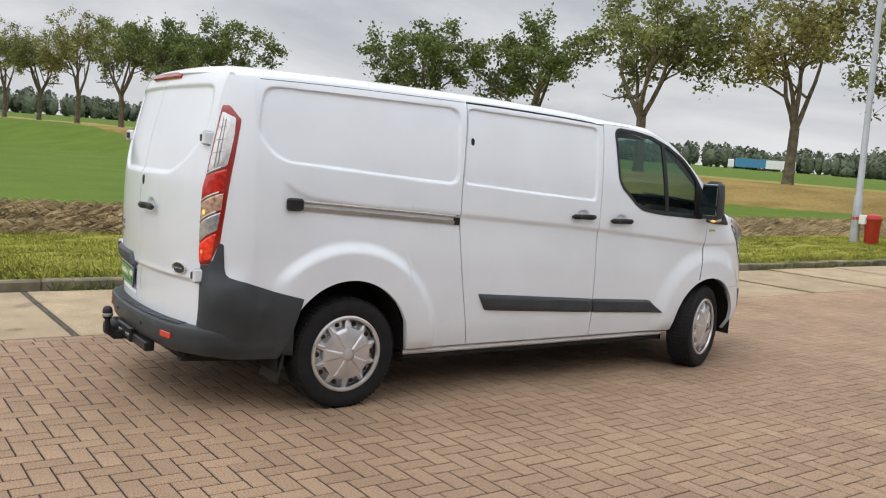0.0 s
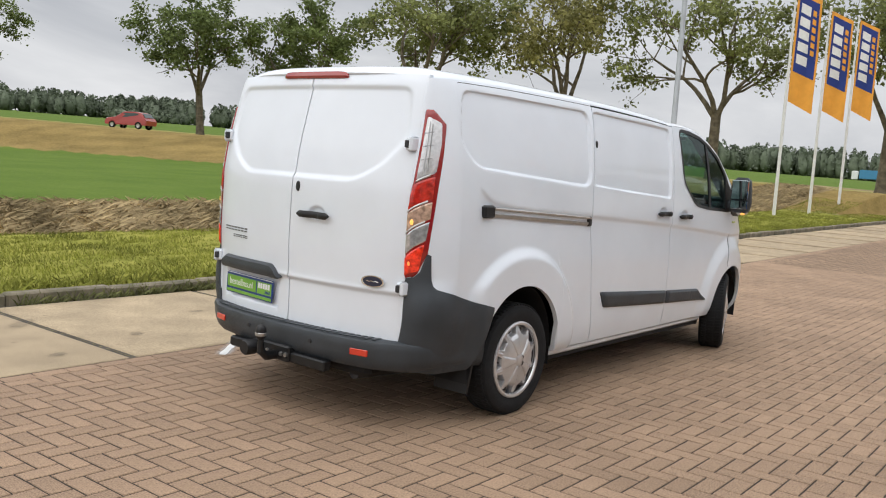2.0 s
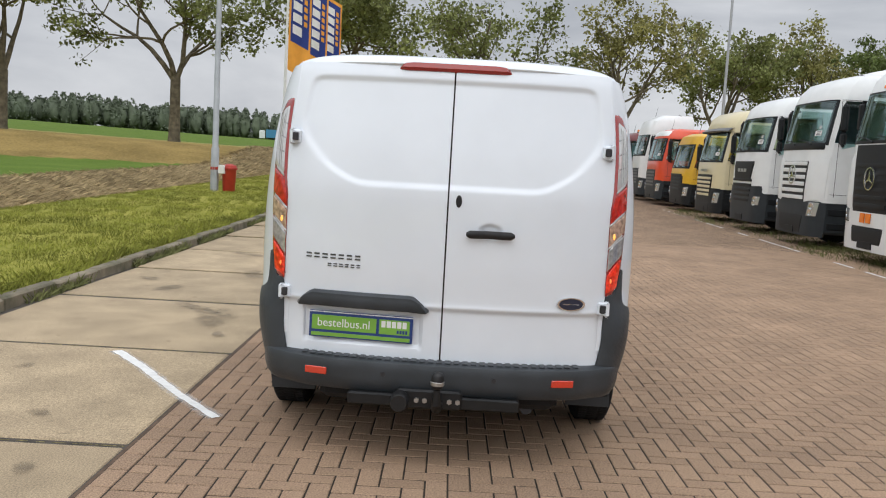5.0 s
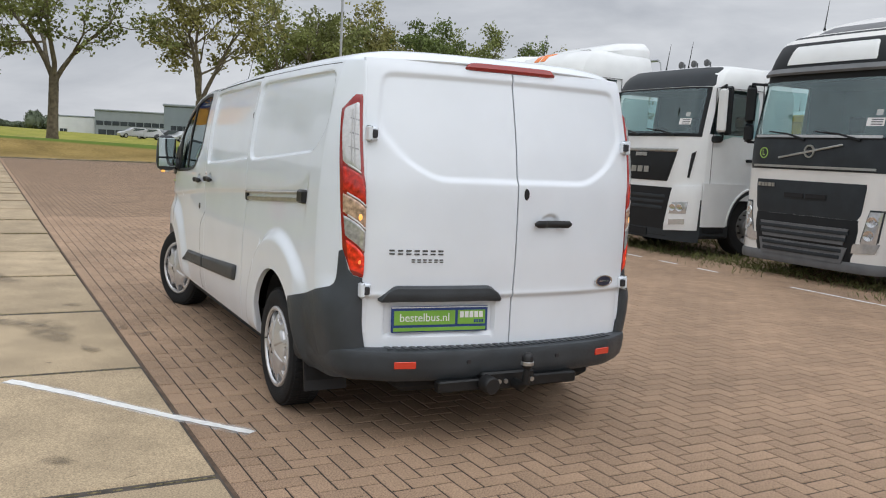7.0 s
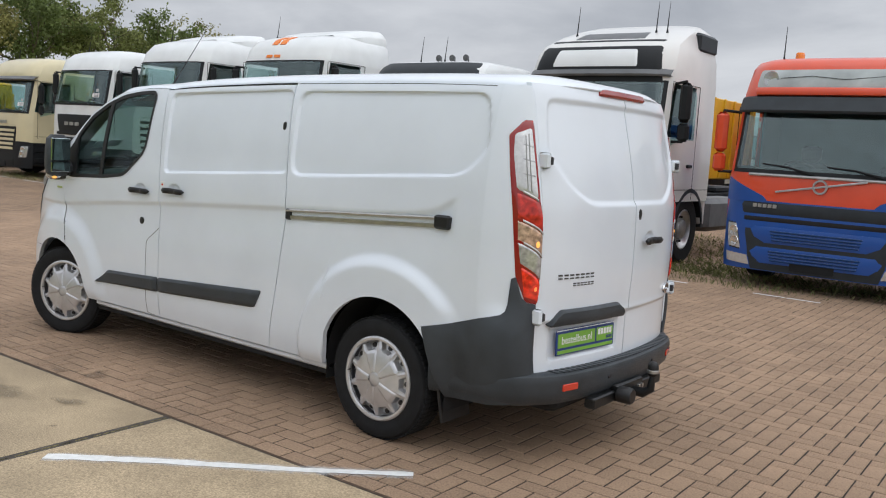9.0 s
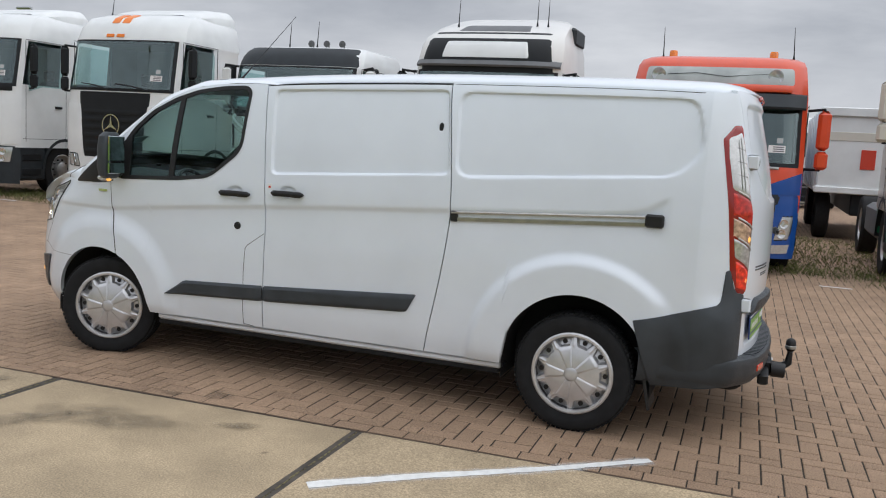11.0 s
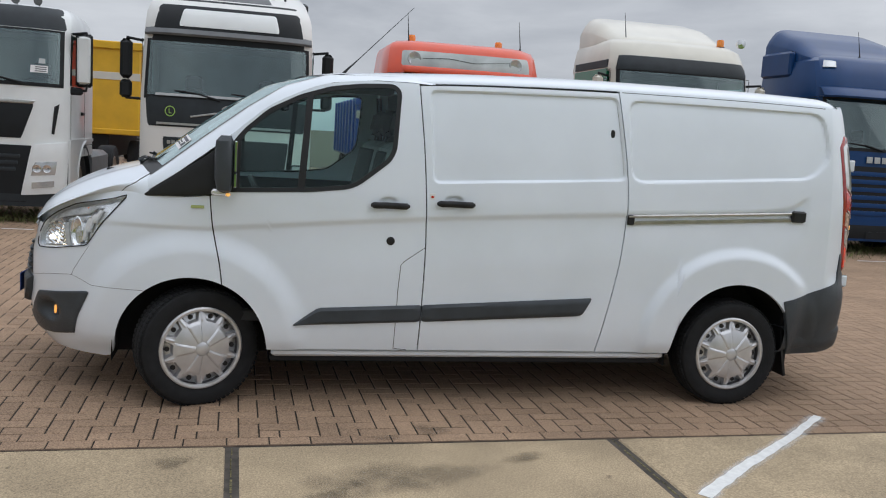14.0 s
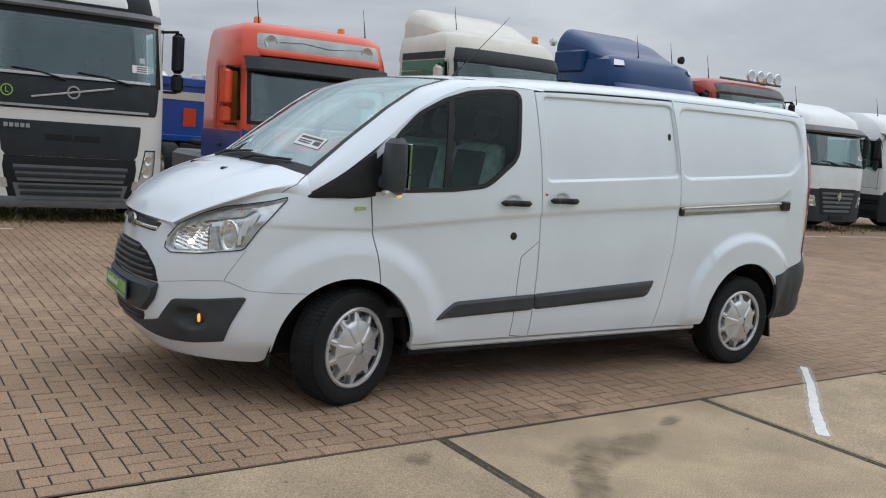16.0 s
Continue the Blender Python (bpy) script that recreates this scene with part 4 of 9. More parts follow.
g = Geo().add(np.array(rows).reshape(-1, 3), quads(44, 7))
low = [(p[0], p[1] - 0.03, p[2] + 0.004) for p in lo]
g.add([tuple(p) for p in lo] + low, quads(44, 2))
both("windscreen_pillar", g, WHITE, van)

# roof
rx = np.r_[np.linspace(-0.852, -0.6, 14), np.linspace(-0.5, 2.0, 20), np.linspace(2.1, 2.62, 8)]
rw = np.linspace(-1, 1, 49)
RX, RW = np.meshgrid(rx, rw, indexing="ij")
aw = np.sin(RW * math.pi / 2)
edge_y = smooth_curve([-0.87, -0.70, -0.55, 1.9, 2.0, 2.3, 2.62], [0.735, 0.800, 0.834, 0.842, 0.842, 0.80, 0.72])
yy = edge_y(RX) * np.sign(RW) * np.abs(aw) ** 0.8
front = step(2.1, 2.62, RX)
zz = roof_line(RX) + (1 - front) * (side_top(RX) - roof_line(RX)) * np.clip(1 - np.maximum(1 - np.abs(aw) ** 3.4, 0) ** 0.55, 0, 1)
zz = zz + front * (0.006 - 0.010 * aw ** 2)
xx = RX + 0.11 * step(2.0, 2.62, RX) * (1 - aw ** 2) + 0.112 * (1 - step(-0.865, -0.60, RX)) * aw ** 2
g = Geo().add(np.stack([xx, yy, zz], -1).reshape(-1, 3), quads(49, len(rx)))
part("roof_panel", g, WHITE, van)
E_ = np.stack([xx, yy, zz], -1)[0]
g = Geo()
g.add(np.concatenate([E_, E_ + [-0.003, 0, -0.004], E_ + [0.0, 0, -0.010], E_ + [0.03, 0, -0.016]]), quads(49, 4))
part("roof_lip", g, WHITE, van)
# rail between side panels and roof
g = Geo()
for x0, x1 in ((-0.58, 0.835), (0.875, 2.02)):
    xs = np.linspace(x0, x1, 30)
    zs = side_top(xs) - 0.006
    P = flank(xs, zs)
    tube(g, [(p[0], p[1] - 0.0005, p[2]) for p in P], 0.0022, 6)
both("gutter", g, GAP, van)

# windscreen
we = resample([(3.60, 0.800, 1.262), (3.50, 0.785, 1.342), (3.3, 0.758, 1.505), (3.05, 0.738, 1.70), (2.85, 0.722, 1.833), (2.63, 0.708, 1.908)], 24)


def screen(s, w):
    s, w = np.asarray(s, float), np.asarray(w, float)
    t = np.linspace(0, 1, 24)
    x, y, z = (np.interp(np.clip(s, 0, 1), t, we[:, k]) for k in range(3))
    return np.stack([x + 0.115 * (1 - w ** 2), y * w, z + (0.045 - 0.03 * s) * (1 - w ** 2)], -1)


part("windscreen", sheet(Geo(), screen, [(0, -1), (1, -1)], [(0, 1), (1, 1)], 24, 31, 0.0, 0.0, out=-1), SCREEN, van).visible_shadow = False
g = Geo()
for a, b in (([(0, -1), (1, -1)], [(0, -0.955), (1, -0.955)]), ([(0, 0.955), (1, 0.955)], [(0, 1), (1, 1)])):
    sheet(g, screen, a, b, 24, 3, 0.002, 0.004, out=-1)
sheet(g, screen, [(0, -1), (0.10, -1)], [(0, 1), (0.10, 1)], 4, 31, 0.002, 0.004, out=-1)
sheet(g, screen, [(0.985, -1), (1, -1)], [(0.985, 1), (1, 1)], 4, 31, 0.002, 0.004, out=-1)
part("screen_border", g, BLACK, van)
# scuttle and wipers
g = Geo()
cw = np.linspace(-1, 1, 31)
rowa = [(3.715 - 0.115 * w * w, 0.815 * w, 1.318 - 0.055 * w * w) for w in cw]
rowb = [(3.70 - 0.10 * w * w, 0.80 * w, 1.285 - 0.04 * w * w) for w in cw]
rowc = [(3.66 - 0.10 * w * w, 0.80 * w, 1.325 - 0.045 * w * w) for w in cw]
g.add(rowa + rowb + rowc, quads(31, 3))
part("scuttle", g, BLACK, van)
for y0, y1 in ((0.18, 0.62), (-0.50, 0.02)):
    wp = Geo()
    pts = [screen(np.array(s), np.array(w)) for s, w in ((0.02, y0), (0.06, (y0 * 2 + y1) / 3), (0.075, y1))]
    tube(wp, [(p[0] + 0.022, p[1], p[2] + 0.022) for p in pts], [0.012, 0.009, 0.006], 6)
    pts = [screen(np.array(0.05 + 0.01 * k), np.array(y0 - 0.12 + (y1 - y0 + 0.24) * k / 5)) for k in range(6)]
    tube(wp, [(p[0] + 0.012, p[1], p[2] + 0.012) for p in pts], 0.007, 5)
    part("wiper", wp, BLACK, van)

# side windows: pane, black border, sail panel
g = Geo()
lo = [(2.224, 1.62), (2.232, 1.505), (2.262, 1.445), (2.43, 1.310), (2.49, 1.283), (2.70, 1.258), (3.19, 1.232)]
hi = [(2.220, 1.70), (2.213, 1.838), (2.25, 1.866), (2.42, 1.857), (2.60, 1.829), (2.77, 1.771), (2.94, 1.681), (3.07, 1.561), (3.20, 1.40)]
sheet(g, flank, lo, hi, 50, 14, -0.006, 0.0, out=-1)
for ob in both("side_window", g, GLASS, van):
    ob.visible_shadow = False
ring = resample(WINDOW + WINDOW[:1], 161)[:-1]
along = np.roll(ring, -1, axis=0) - np.roll(ring, 1, axis=0)
outward = np.stack([-along[:, 1], along[:, 0]], 1) / np.linalg.norm(along, axis=1, keepdims=True)
if inside(WINDOW, *(ring[0] + 0.01 * outward[0])) > 0:
    outward = -outward
ring_out, ring_in = (np.concatenate([q, q[:1]]) for q in (ring + 0.013 * outward, ring - 0.012 * outward))
g = Geo()
P, Q = flank(ring_out[:, 0], ring_out[:, 1]), flank(ring_in[:, 0], ring_in[:, 1])
P[:, 1] += 0.003
Q[:, 1] += 0.001
R = Q.copy()
R[:, 1] -= 0.02
g.add(np.concatenate([P, Q, R]), quads(161, 3))
sheet(g, flank, [(2.735, 1.26), (2.775, 1.26)], [(2.700, 1.790), (2.737, 1.778)], 3, 8, 0.001, 0.012, out=-1)
both("window_frame", g, BLACK, van)
g = Geo()
sheet(g, sail, [(3.222, 1.205), (3.40, 1.19), (3.59, 1.178)], [(3.222, 1.448), (3.40, 1.328), (3.597, 1.188)], 20, 8, 0.006, 0.02, 0.003, out=-1)
sheet(g, flank, [(3.09, 1.238), (3.238, 1.225)], [(3.09, 1.53), (3.232, 1.40)], 6, 6, 0.003, 0.02, out=-1)
both("sail_panel", g, BLACK, van)

# door mirrors
g = Geo()
mv = []
for k, (zz_, wy_, dx_) in enumerate(((1.228, 0.10, 0.05), (1.245, 0.165, 0.085), (1.30, 0.190, 0.105), (1.43, 0.178, 0.11), (1.505, 0.158, 0.10), (1.533, 0.10, 0.06))):
    for i in range(20):
        a = 2 * math.pi * i / 20
        ca, sa = math.cos(a), math.sin(a)
        mv.append((3.155 + 0.54 * dx_ * math.copysign(abs(ca) ** 0.6, ca) * (1.15 if ca > 0 else 0.55), 1.075 + wy_ * 0.45 * math.copysign(abs(sa) ** 0.55, sa), zz_))
g.add(mv, quads(20, 6, True) + [tuple(range(19, -1, -1)), tuple(range(100, 120))])
box(g, 3.13, 3.21, 0.92, 1.03, 1.235, 1.335, 0.03)
mirrors = both("door_mirror", g, PLASTIC, van, "black plastic door mirror")
for side, ob in zip((1, -1), mirrors):
    mg = Geo()
    for z0, z1 in ((1.345, 1.508), (1.262, 1.335)):
        box(mg, 3.104, 3.118, min(side * 1.002, side * 1.148), max(side * 1.002, side * 1.148), z0, z1, 0.003)
    # tone darkened towards teal: mirrored dark hedges are put into the colour
    part("mirror_glass", mg, material("mirror", (0.58, 0.64, 0.65), 0.02, 1.0) if side == 1 else bpy.data.materials["mirror"], ob)
    mg = Geo()
    box(mg, 3.15, 3.235, min(side * 1.04, side * 1.12), max(side * 1.04, side * 1.12), 1.212, 1.248, 0.012)
    part("indicator_lamp", mg, LENSWHITE, ob)
    mg = Geo()
    box(mg, 3.135, 3.158, min(side * 1.085, side * 1.12), max(side * 1.085, side * 1.12), 1.210, 1.230, 0.006)
    part("indicator_bulb", mg, AMBER, ob)

# door handles with their cups
for hx0 in (2.165, 1.780):
    zc = 1.190 if hx0 > 2 else 1.214
    g = Geo()
    n = 14
    hv = []
    for i in range(n):
        u = i / (n - 1)
        r = 0.019 if 0 < i < n - 1 else 0.008
        bow = 0.030 - 0.012 * (2 * u - 1) ** 4
        c = flank(np.array(hx0 + 0.225 * u - 0.03), np.array(zc))
        for k in range(10):
            a = 2 * math.pi * k / 10
            hv.append((c[0], c[1] + bow + 0.010 * math.cos(a), zc + r * math.sin(a)))
    g.add(hv, quads(10, n, True) + [tuple(range(9, -1, -1)), tuple(range((n - 1) * 10, n * 10))])
    both("door_handle", g, BLACK, van)
# fuel cap lock (left), keyholes on sliding doors
g = Geo()
c = flank(np.array(2.232), np.array(0.984))
lathe(g, [(0.0, 0.006), (0.016, 0.006), (0.024, 0.004), (0.026, -0.01)], 20, Matrix.Translation(c) @ rotated("y"))
part("lock_cap", g, BLACK, van)
g = Geo()
c = flank(np.array(0.893), np.array(1.675))
kv = []
for rr, d in ((0.5, 0.004), (0.85, 0.003), (1.0, -0.006)):
    for k in range(20):
        a = 2 * math.pi * k / 20
        kv.append((c[0] + 0.015 * rr * math.cos(a), c[1] + d, c[2] + 0.030 * rr * math.copysign(abs(math.sin(a)) ** 0.8, math.sin(a))))
g.add(kv, quads(20, 3, True) + [tuple(range(20))])
locks = both("door_lock", g, BLACK, van)

# sliding-door rails
rail_z = lambda x: 1.232 - (x + 0.384) * 0.0555
xs = np.linspace(-0.34, 0.775, 30)
g = Geo()
prof = [(-0.030, 0.010), (-0.018, 0.012), (-0.010, 0.012), (-0.006, -0.004), (0.010, -0.006), (0.014, 0.016), (0.022, 0.018), (0.030, 0.008)]
base_y = side_y(xs, rail_z(xs))
g.add([(x, y + d, rail_z(x) + h) for h, d in prof for x, y in zip(xs, base_y)], quads(30, len(prof)))
both("door_rail", g, METAL, van, "bare metal sliding-door rail")
g = Geo()
yr = float(side_y(np.array(-0.385), np.array(1.23)))
box(g, -0.435, -0.335, yr - 0.01, yr + 0.030, rail_z(-0.385) - 0.036, rail_z(-0.385) + 0.036, 0.010)
both("rail_cap", g, BLACK, van)
g = Geo()
yr = float(side_y(np.array(0.76), np.array(1.17)))
box(g, 0.735, 0.780, yr - 0.01, yr + 0.016, rail_z(0.76) - 0.034, rail_z(0.76) + 0.030, 0.006)
both("rail_stop", g, BLACK, van)

# side mouldings
g = Geo()
sheet(g, flank, [(2.033, 0.513), (2.77, 0.482)], [(2.033, 0.613), (2.63, 0.585), (2.77, 0.488)], 30, 7, 0.020, 0.03, 0.012, out=-1)
both("door_moulding", g, PLASTIC, van)
g = Geo()
sheet(g, flank, [(1.03, 0.565), (2.026, 0.513)], [(0.968, 0.678), (2.026, 0.613)], 30, 7, 0.020, 0.03, 0.012, out=-1)
both("sliding_door_moulding", g, PLASTIC, van)

# sills
g = Geo()
box(g, 0.43, 2.885, 0.80, 0.915, 0.285, 0.328, 0.012)
both("sill", g, WHITE, van)
g = Geo()
box(g, 0.45, 2.89, 0.70, 0.895, 0.25, 0.288, 0.008)
both("sill_underside", g, UNDER, van)

# ---- rear doors ----
for sg in (1, -1):
    nc = 84
    ys = np.linspace(0.004, 0.800, nc) * sg
    zs = np.r_[np.linspace(0.485, 0.74, 14), np.linspace(0.748, 0.80, 10), np.linspace(0.815, 1.10, 12), np.linspace(1.11, 1.22, 16), np.linspace(1.24, 1.33, 5), np.linspace(1.34, 1.46, 18), np.linspace(1.475, 1.85, 18), np.linspace(1.86, 1.952, 14)]
    Y, Zr = np.meshgrid(ys, zs)
    Y = Y * (1 - 0.030 * step(1.5, 1.95, Zr) * np.abs(Y) / 0.8)
    P = rear_yz(Y, Zr)
    if sg == 1:
        rec = step(0.0, 0.02, inside([(0.70, 0.56), (0.70, 0.75), (0.09, 0.75), (0.09, 0.56)], Y, Zr)) * 0.018
        P[..., 0] += rec
    g = Geo().add(P.reshape(-1, 3), quads(nc, len(zs)))
    nr = len(zs)
    rim = [(0, i) for i in range(nc)] + [(j, nc - 1) for j in range(1, nr)] + [(nr - 1, i) for i in range(nc - 2, -1, -1)] + [(j, 0) for j in range(nr - 2, 0, -1)]
    base = len(g.v)
    g.v += [(P[j, i][0] + 0.03, P[j, i][1], P[j, i][2]) for j, i in rim]
    g.f += [(rim[q][0] * nc + rim[q][1], rim[(q + 1) % len(rim)][0] * nc + rim[(q + 1) % len(rim)][1], base + (q + 1) % len(rim), base + q) for q in range(len(rim))]
    door = part("rear_door", g, WHITE, van)
    # hinges
    for hz_ in (1.575, 0.805):
        hg = Geo()
        yh = 0.772 - 0.022 * (hz_ > 1)
        xh = float(rear_x(np.array(yh), np.array(hz_)))
        a0, a1 = sorted((sg * (yh - 0.005), sg * (yh + 0.045)))
        box(hg, -xh - 0.020, -xh + 0.01, a0, a1, hz_ - 0.034, hz_ + 0.034, 0.008)
        a0, a1 = sorted((sg * (yh + 0.026), sg * (yh + 0.052)))
        box(hg, -xh - 0.034, -xh + 0.03, a0, a1, hz_ - 0.040, hz_ + 0.040, 0.010)
        hinge = part("hinge", hg, WHITE, door)
        # pin and its dark recess, put in as one raised dark block
        hg = Geo()
        a0, a1 = sorted((sg * (yh + 0.010), sg * (yh + 0.030)))
        box(hg, -xh - 0.0365, -xh + 0.0, a0 - 0.003, a1 + 0.006, hz_ - 0.020, hz_ + 0.020, 0.004)
        part("hinge_pin", hg, STEEL, hinge)
g = Geo()
zs = np.linspace(0.49, 1.92, 30)
g.add([(-float(rear_x(np.array(0.0), np.array(z))) + 0.014, d, z) for d in (-0.02, 0.02) for z in zs], quads(30, 2))
part("rear_door_seal", g, GAP, van)
for sg in (1, -1):
    g = Geo()
    g.add([(-float(rear_x(np.array(0.79), np.array(z))) + 0.018, sg * (0.80 - 0.025 * float(step(1.5, 1.95, z)) + d), z) for d in (-0.02, 0.02) for z in zs], quads(30, 2))
    part("rear_door_seal", g, GAP, van)
g = Geo()
box(g, -0.72, -0.68, -0.72, 0.72, 0.45, 1.86, 0.005)
part("rear_door_frame", g, UNDER, van)

# handle, lock, badge, lettering, moulding, number plate on the doors
g = Geo()
hv = []
for i in range(14):
    u = i / 13
    r = 0.020 if 0 < i < 13 else 0.008
    y = -0.095 - 0.235 * u
    x = -float(rear_x(np.array(y), np.array(1.15)))
    for k in range(10):
        a = 2 * math.pi * k / 10
        hv.append((x - 0.032 + 0.010 * math.cos(a), y, 1.150 + r * math.sin(a)))
g.add(hv, quads(10, 14, True) + [tuple(range(9, -1, -1)), tuple(range(130, 140))])
part("rear_handle", g, BLACK, van)
g = Geo()
kv = []
for rr, d in ((0.5, 0.006), (0.85, 0.005), (1.0, -0.004)):
    for k in range(20):
        a = 2 * math.pi * k / 20
        kv.append((-0.987 - d, -0.052 + 0.016 * rr * math.cos(a), 1.302 + 0.032 * rr * math.sin(a)))
g.add(kv, quads(20, 3, True) + [tuple(range(20))])
part("rear_lock", g, BLACK, van)
g = Geo()
bx = float(rear_x(np.array(-0.628), np.array(0.826)))
bm_ = Matrix.Translation((-bx - 0.002, -0.628, 0.826)) @ pose(0, 0, 0, 90, 0, -90 + 13)
lathe(g, [(0.0, 0.006), (0.80, 0.006), (0.84, 0.010), (0.97, 0.010), (1.0, 0.0)], 32, bm_ @ Matrix.Diagonal((0.074, 0.033, 1, 1)))
oval = part("oval_badge", g, CHROME, van)
g = Geo()
lathe(g, [(0.0, 0.0085), (0.80, 0.0085), (0.82, 0.004)], 32, bm_ @ Matrix.Diagonal((0.074, 0.033, 1, 1)))
part("badge_face", g, material("badge_navy", (0.02, 0.025, 0.05), 0.25, coat=0.5), oval)
g = Geo()
tube(g, [bm_ @ Vector((-0.040 + 0.008 * k, 0.003 * math.sin(1.9 * k), 0.0092)) for k in range(11)], 0.0022, 5)
part("badge_mark", g, CHROME, oval)
LETTER = material("grey_lettering", (0.10, 0.105, 0.11), 0.35, 0.6)


for y0, y1, z0, z1, n in ((0.690, 0.402, 0.987, 1.011, 7), (0.578, 0.404, 0.949, 0.965, 6)):
    for k in range(n):
        ya, yb = y0 + (y1 - y0) * (k + 0.10) / n, y0 + (y1 - y0) * (k + 0.72) / n
        g = Geo()
        for za, zb_ in ((z0, z0 + 0.28 * (z1 - z0)), (z0 + 0.66 * (z1 - z0), z1)):
            sheet(g, rear_yz, [(ya, za), (yb, za)], [(ya, zb_), (yb, zb_)], 3, 3, 0.004, 0.004, out=-1)
        part("letter_bar", g, LETTER, van)
g = Geo()
sheet(g, rear_yz, [(0.725, 0.758), (0.665, 0.742), (0.64, 0.756), (0.15, 0.756), (0.125, 0.742), (0.065, 0.758)], [(0.725, 0.764), (0.66, 0.822), (0.64, 0.830), (0.155, 0.830), (0.135, 0.822), (0.065, 0.764)], 40, 7, 0.028, 0.04, 0.016, out=-1)
part("plate_light_moulding", g, PLASTIC, van)

plate = part("number_plate", box(Geo(), -0.277, 0.277, -0.070, 0.070, -0.004, 0.004, 0.004), PBLUE, van, "blue and green dealer plate")
plate_m = Matrix.Translation((-0.944, 0.400, 0.656)) @ pose(0, 0, 0, 90, 0, -90 - 6.6) @ pose(0, 0, 0, -2, 0, 0) @ Matrix.Diagonal((0.945, 0.945, 1, 1))
plate.matrix_basis = plate_m
part("plate_border", box(Geo(), -0.277, 0.277, 0.0615, 0.067, 0.003, 0.0055, 0.001), PAPER, plate)
part("plate_field", box(Geo(), -0.262, 0.085, -0.030, 0.047, 0.003, 0.006, 0.001), PGREEN, plate)
part("plate_logo_field", box(Geo(), 0.10, 0.262, -0.030, 0.047, 0.003, 0.006, 0.001), PGREEN, plate)
part("plate_stripe", box(Geo(), -0.265, 0.265, -0.063, -0.044, 0.003, 0.006, 0.001), PGREEN, plate)
lettering("bestelbus.nl", 0.062, PAPER, Matrix.Translation((-0.09, 0.008, 0.0068)), plate, "plate_lettering", stretch=0.98)
g = Geo()
for k in range(5):
    box(g, 0.112 + 0.028 * k, 0.134 + 0.028 * k, 0.006, 0.040, 0.006, 0.0075, 0.001)
part("plate_logo", g, PAPER, plate)
g = Geo()
for k in range(4):
    box(g, 0.195 + 0.015 * k, 0.206 + 0.015 * k, -0.022, -0.004, 0.006, 0.0075, 0.001)
part("plate_logo_line", g, PBLUE, plate)

# high brake lamp
g = Geo()
sheet(g, rear_yz, [(0.275, 1.925), (0.24, 1.921), (-0.24, 1.921), (-0.275, 1.925)], [(0.255, 1.954), (0.2, 1.961), (-0.2, 1.961), (-0.255, 1.954)], 30, 6, 0.027, 0.08, 0.012, out=-1)
for i, (x, y, z) in enumerate(g.v):
    g.v[i] = (x + 0.008, y, z)
part("high_brake_lamp", g, REDRIM, van)

PEACH = material("pale_amber_lens", (0.66, 0.44, 0.32), 0.10, 0.3, emit=0.06, vary=0.6, scale=42, coat=0.8)
REDCELL = material("glowing_red_lens", (0.52, 0.026, 0.014), 0.12, vary=0.6, scale=36, emit=0.10, coat=0.8)
STOPCELL = material("lit_stop_lens", (0.70, 0.036, 0.014), 0.12, vary=0.7, scale=42, emit=0.30, coat=0.8)
STOPBULB = material("lit_stop_bulb", (1.0, 0.26, 0.07), 0.2, emit=0.75, coat=0.6)
SMOKE = material("smoky_clear_lens", (0.58, 0.58, 0.58), 0.10, 0.5, vary=0.35, scale=45, coat=0.8)
# ---- tail lamps ----
g = Geo()
sheet(g, flank, [(-0.885, 0.862), (-0.885, 1.30), (-0.850, 1.375), (-0.838, 1.60), (-0.830, 1.765)], [(-0.800, 0.875), (-0.762, 1.0), (-0.742, 1.30), (-0.722, 1.60), (-0.715, 1.69), (-0.775, 1.765)], 50, 9, 0.010, 0.03, 0.008, out=-1)
lamps = both("tail_lamp", g, REDRIM, van, "tall red and clear tail lamp with lit bulbs")
cells = (
    ("clear_lens", LENSWHITE, [(-0.832, 1.385), (-0.822, 1.60), (-0.812, 1.728)], [(-0.752, 1.428), (-0.738, 1.60), (-0.738, 1.695)]),
    ("red_lens", REDCELL, [(-0.872, 1.225), (-0.868, 1.30), (-0.838, 1.368)], [(-0.757, 1.291), (-0.755, 1.345), (-0.753, 1.412)]),
    ("indicator_lens", PEACH, [(-0.872, 1.112), (-0.872, 1.212)], [(-0.762, 1.184), (-0.758, 1.278)]),
    ("reversing_lens", SMOKE, [(-0.872, 0.990), (-0.872, 1.100)], [(-0.773, 1.068), (-0.764, 1.171)]),
    ("stop_lens", STOPCELL, [(-0.872, 0.880), (-0.872, 0.975)], [(-0.793, 0.905), (-0.776, 1.052)]),
)
for name, mat, lo_, hi_ in cells:
    g = Geo()
    sheet(g, flank, lo_, hi_, 16, 6, 0.0145, 0.01, 0.003, out=-1)
    for geo_, ob in ((g, lamps[0]), (mirrored(g), lamps[1])):
        cell = part(name, geo_, mat, ob)
for lo_, hi_ in ((( -0.876, 1.218), (-0.774, 1.279)), ((-0.876, 1.105), (-0.780, 1.171)), ((-0.834, 1.379), (-0.772, 1.418))):
    g = Geo()
    w = 0.006
    sheet(g, flank, [(lo_[0], lo_[1] - w), (lo_[0], lo_[1] + w)], [(hi_[0], hi_[1] - w), (hi_[0], hi_[1] + w)], 3, 8, 0.017, 0.008, 0.002, out=-1)
    for geo_, ob in ((g, lamps[0]), (mirrored(g), lamps[1])):
        part("silver_bar", geo_, METAL, ob)
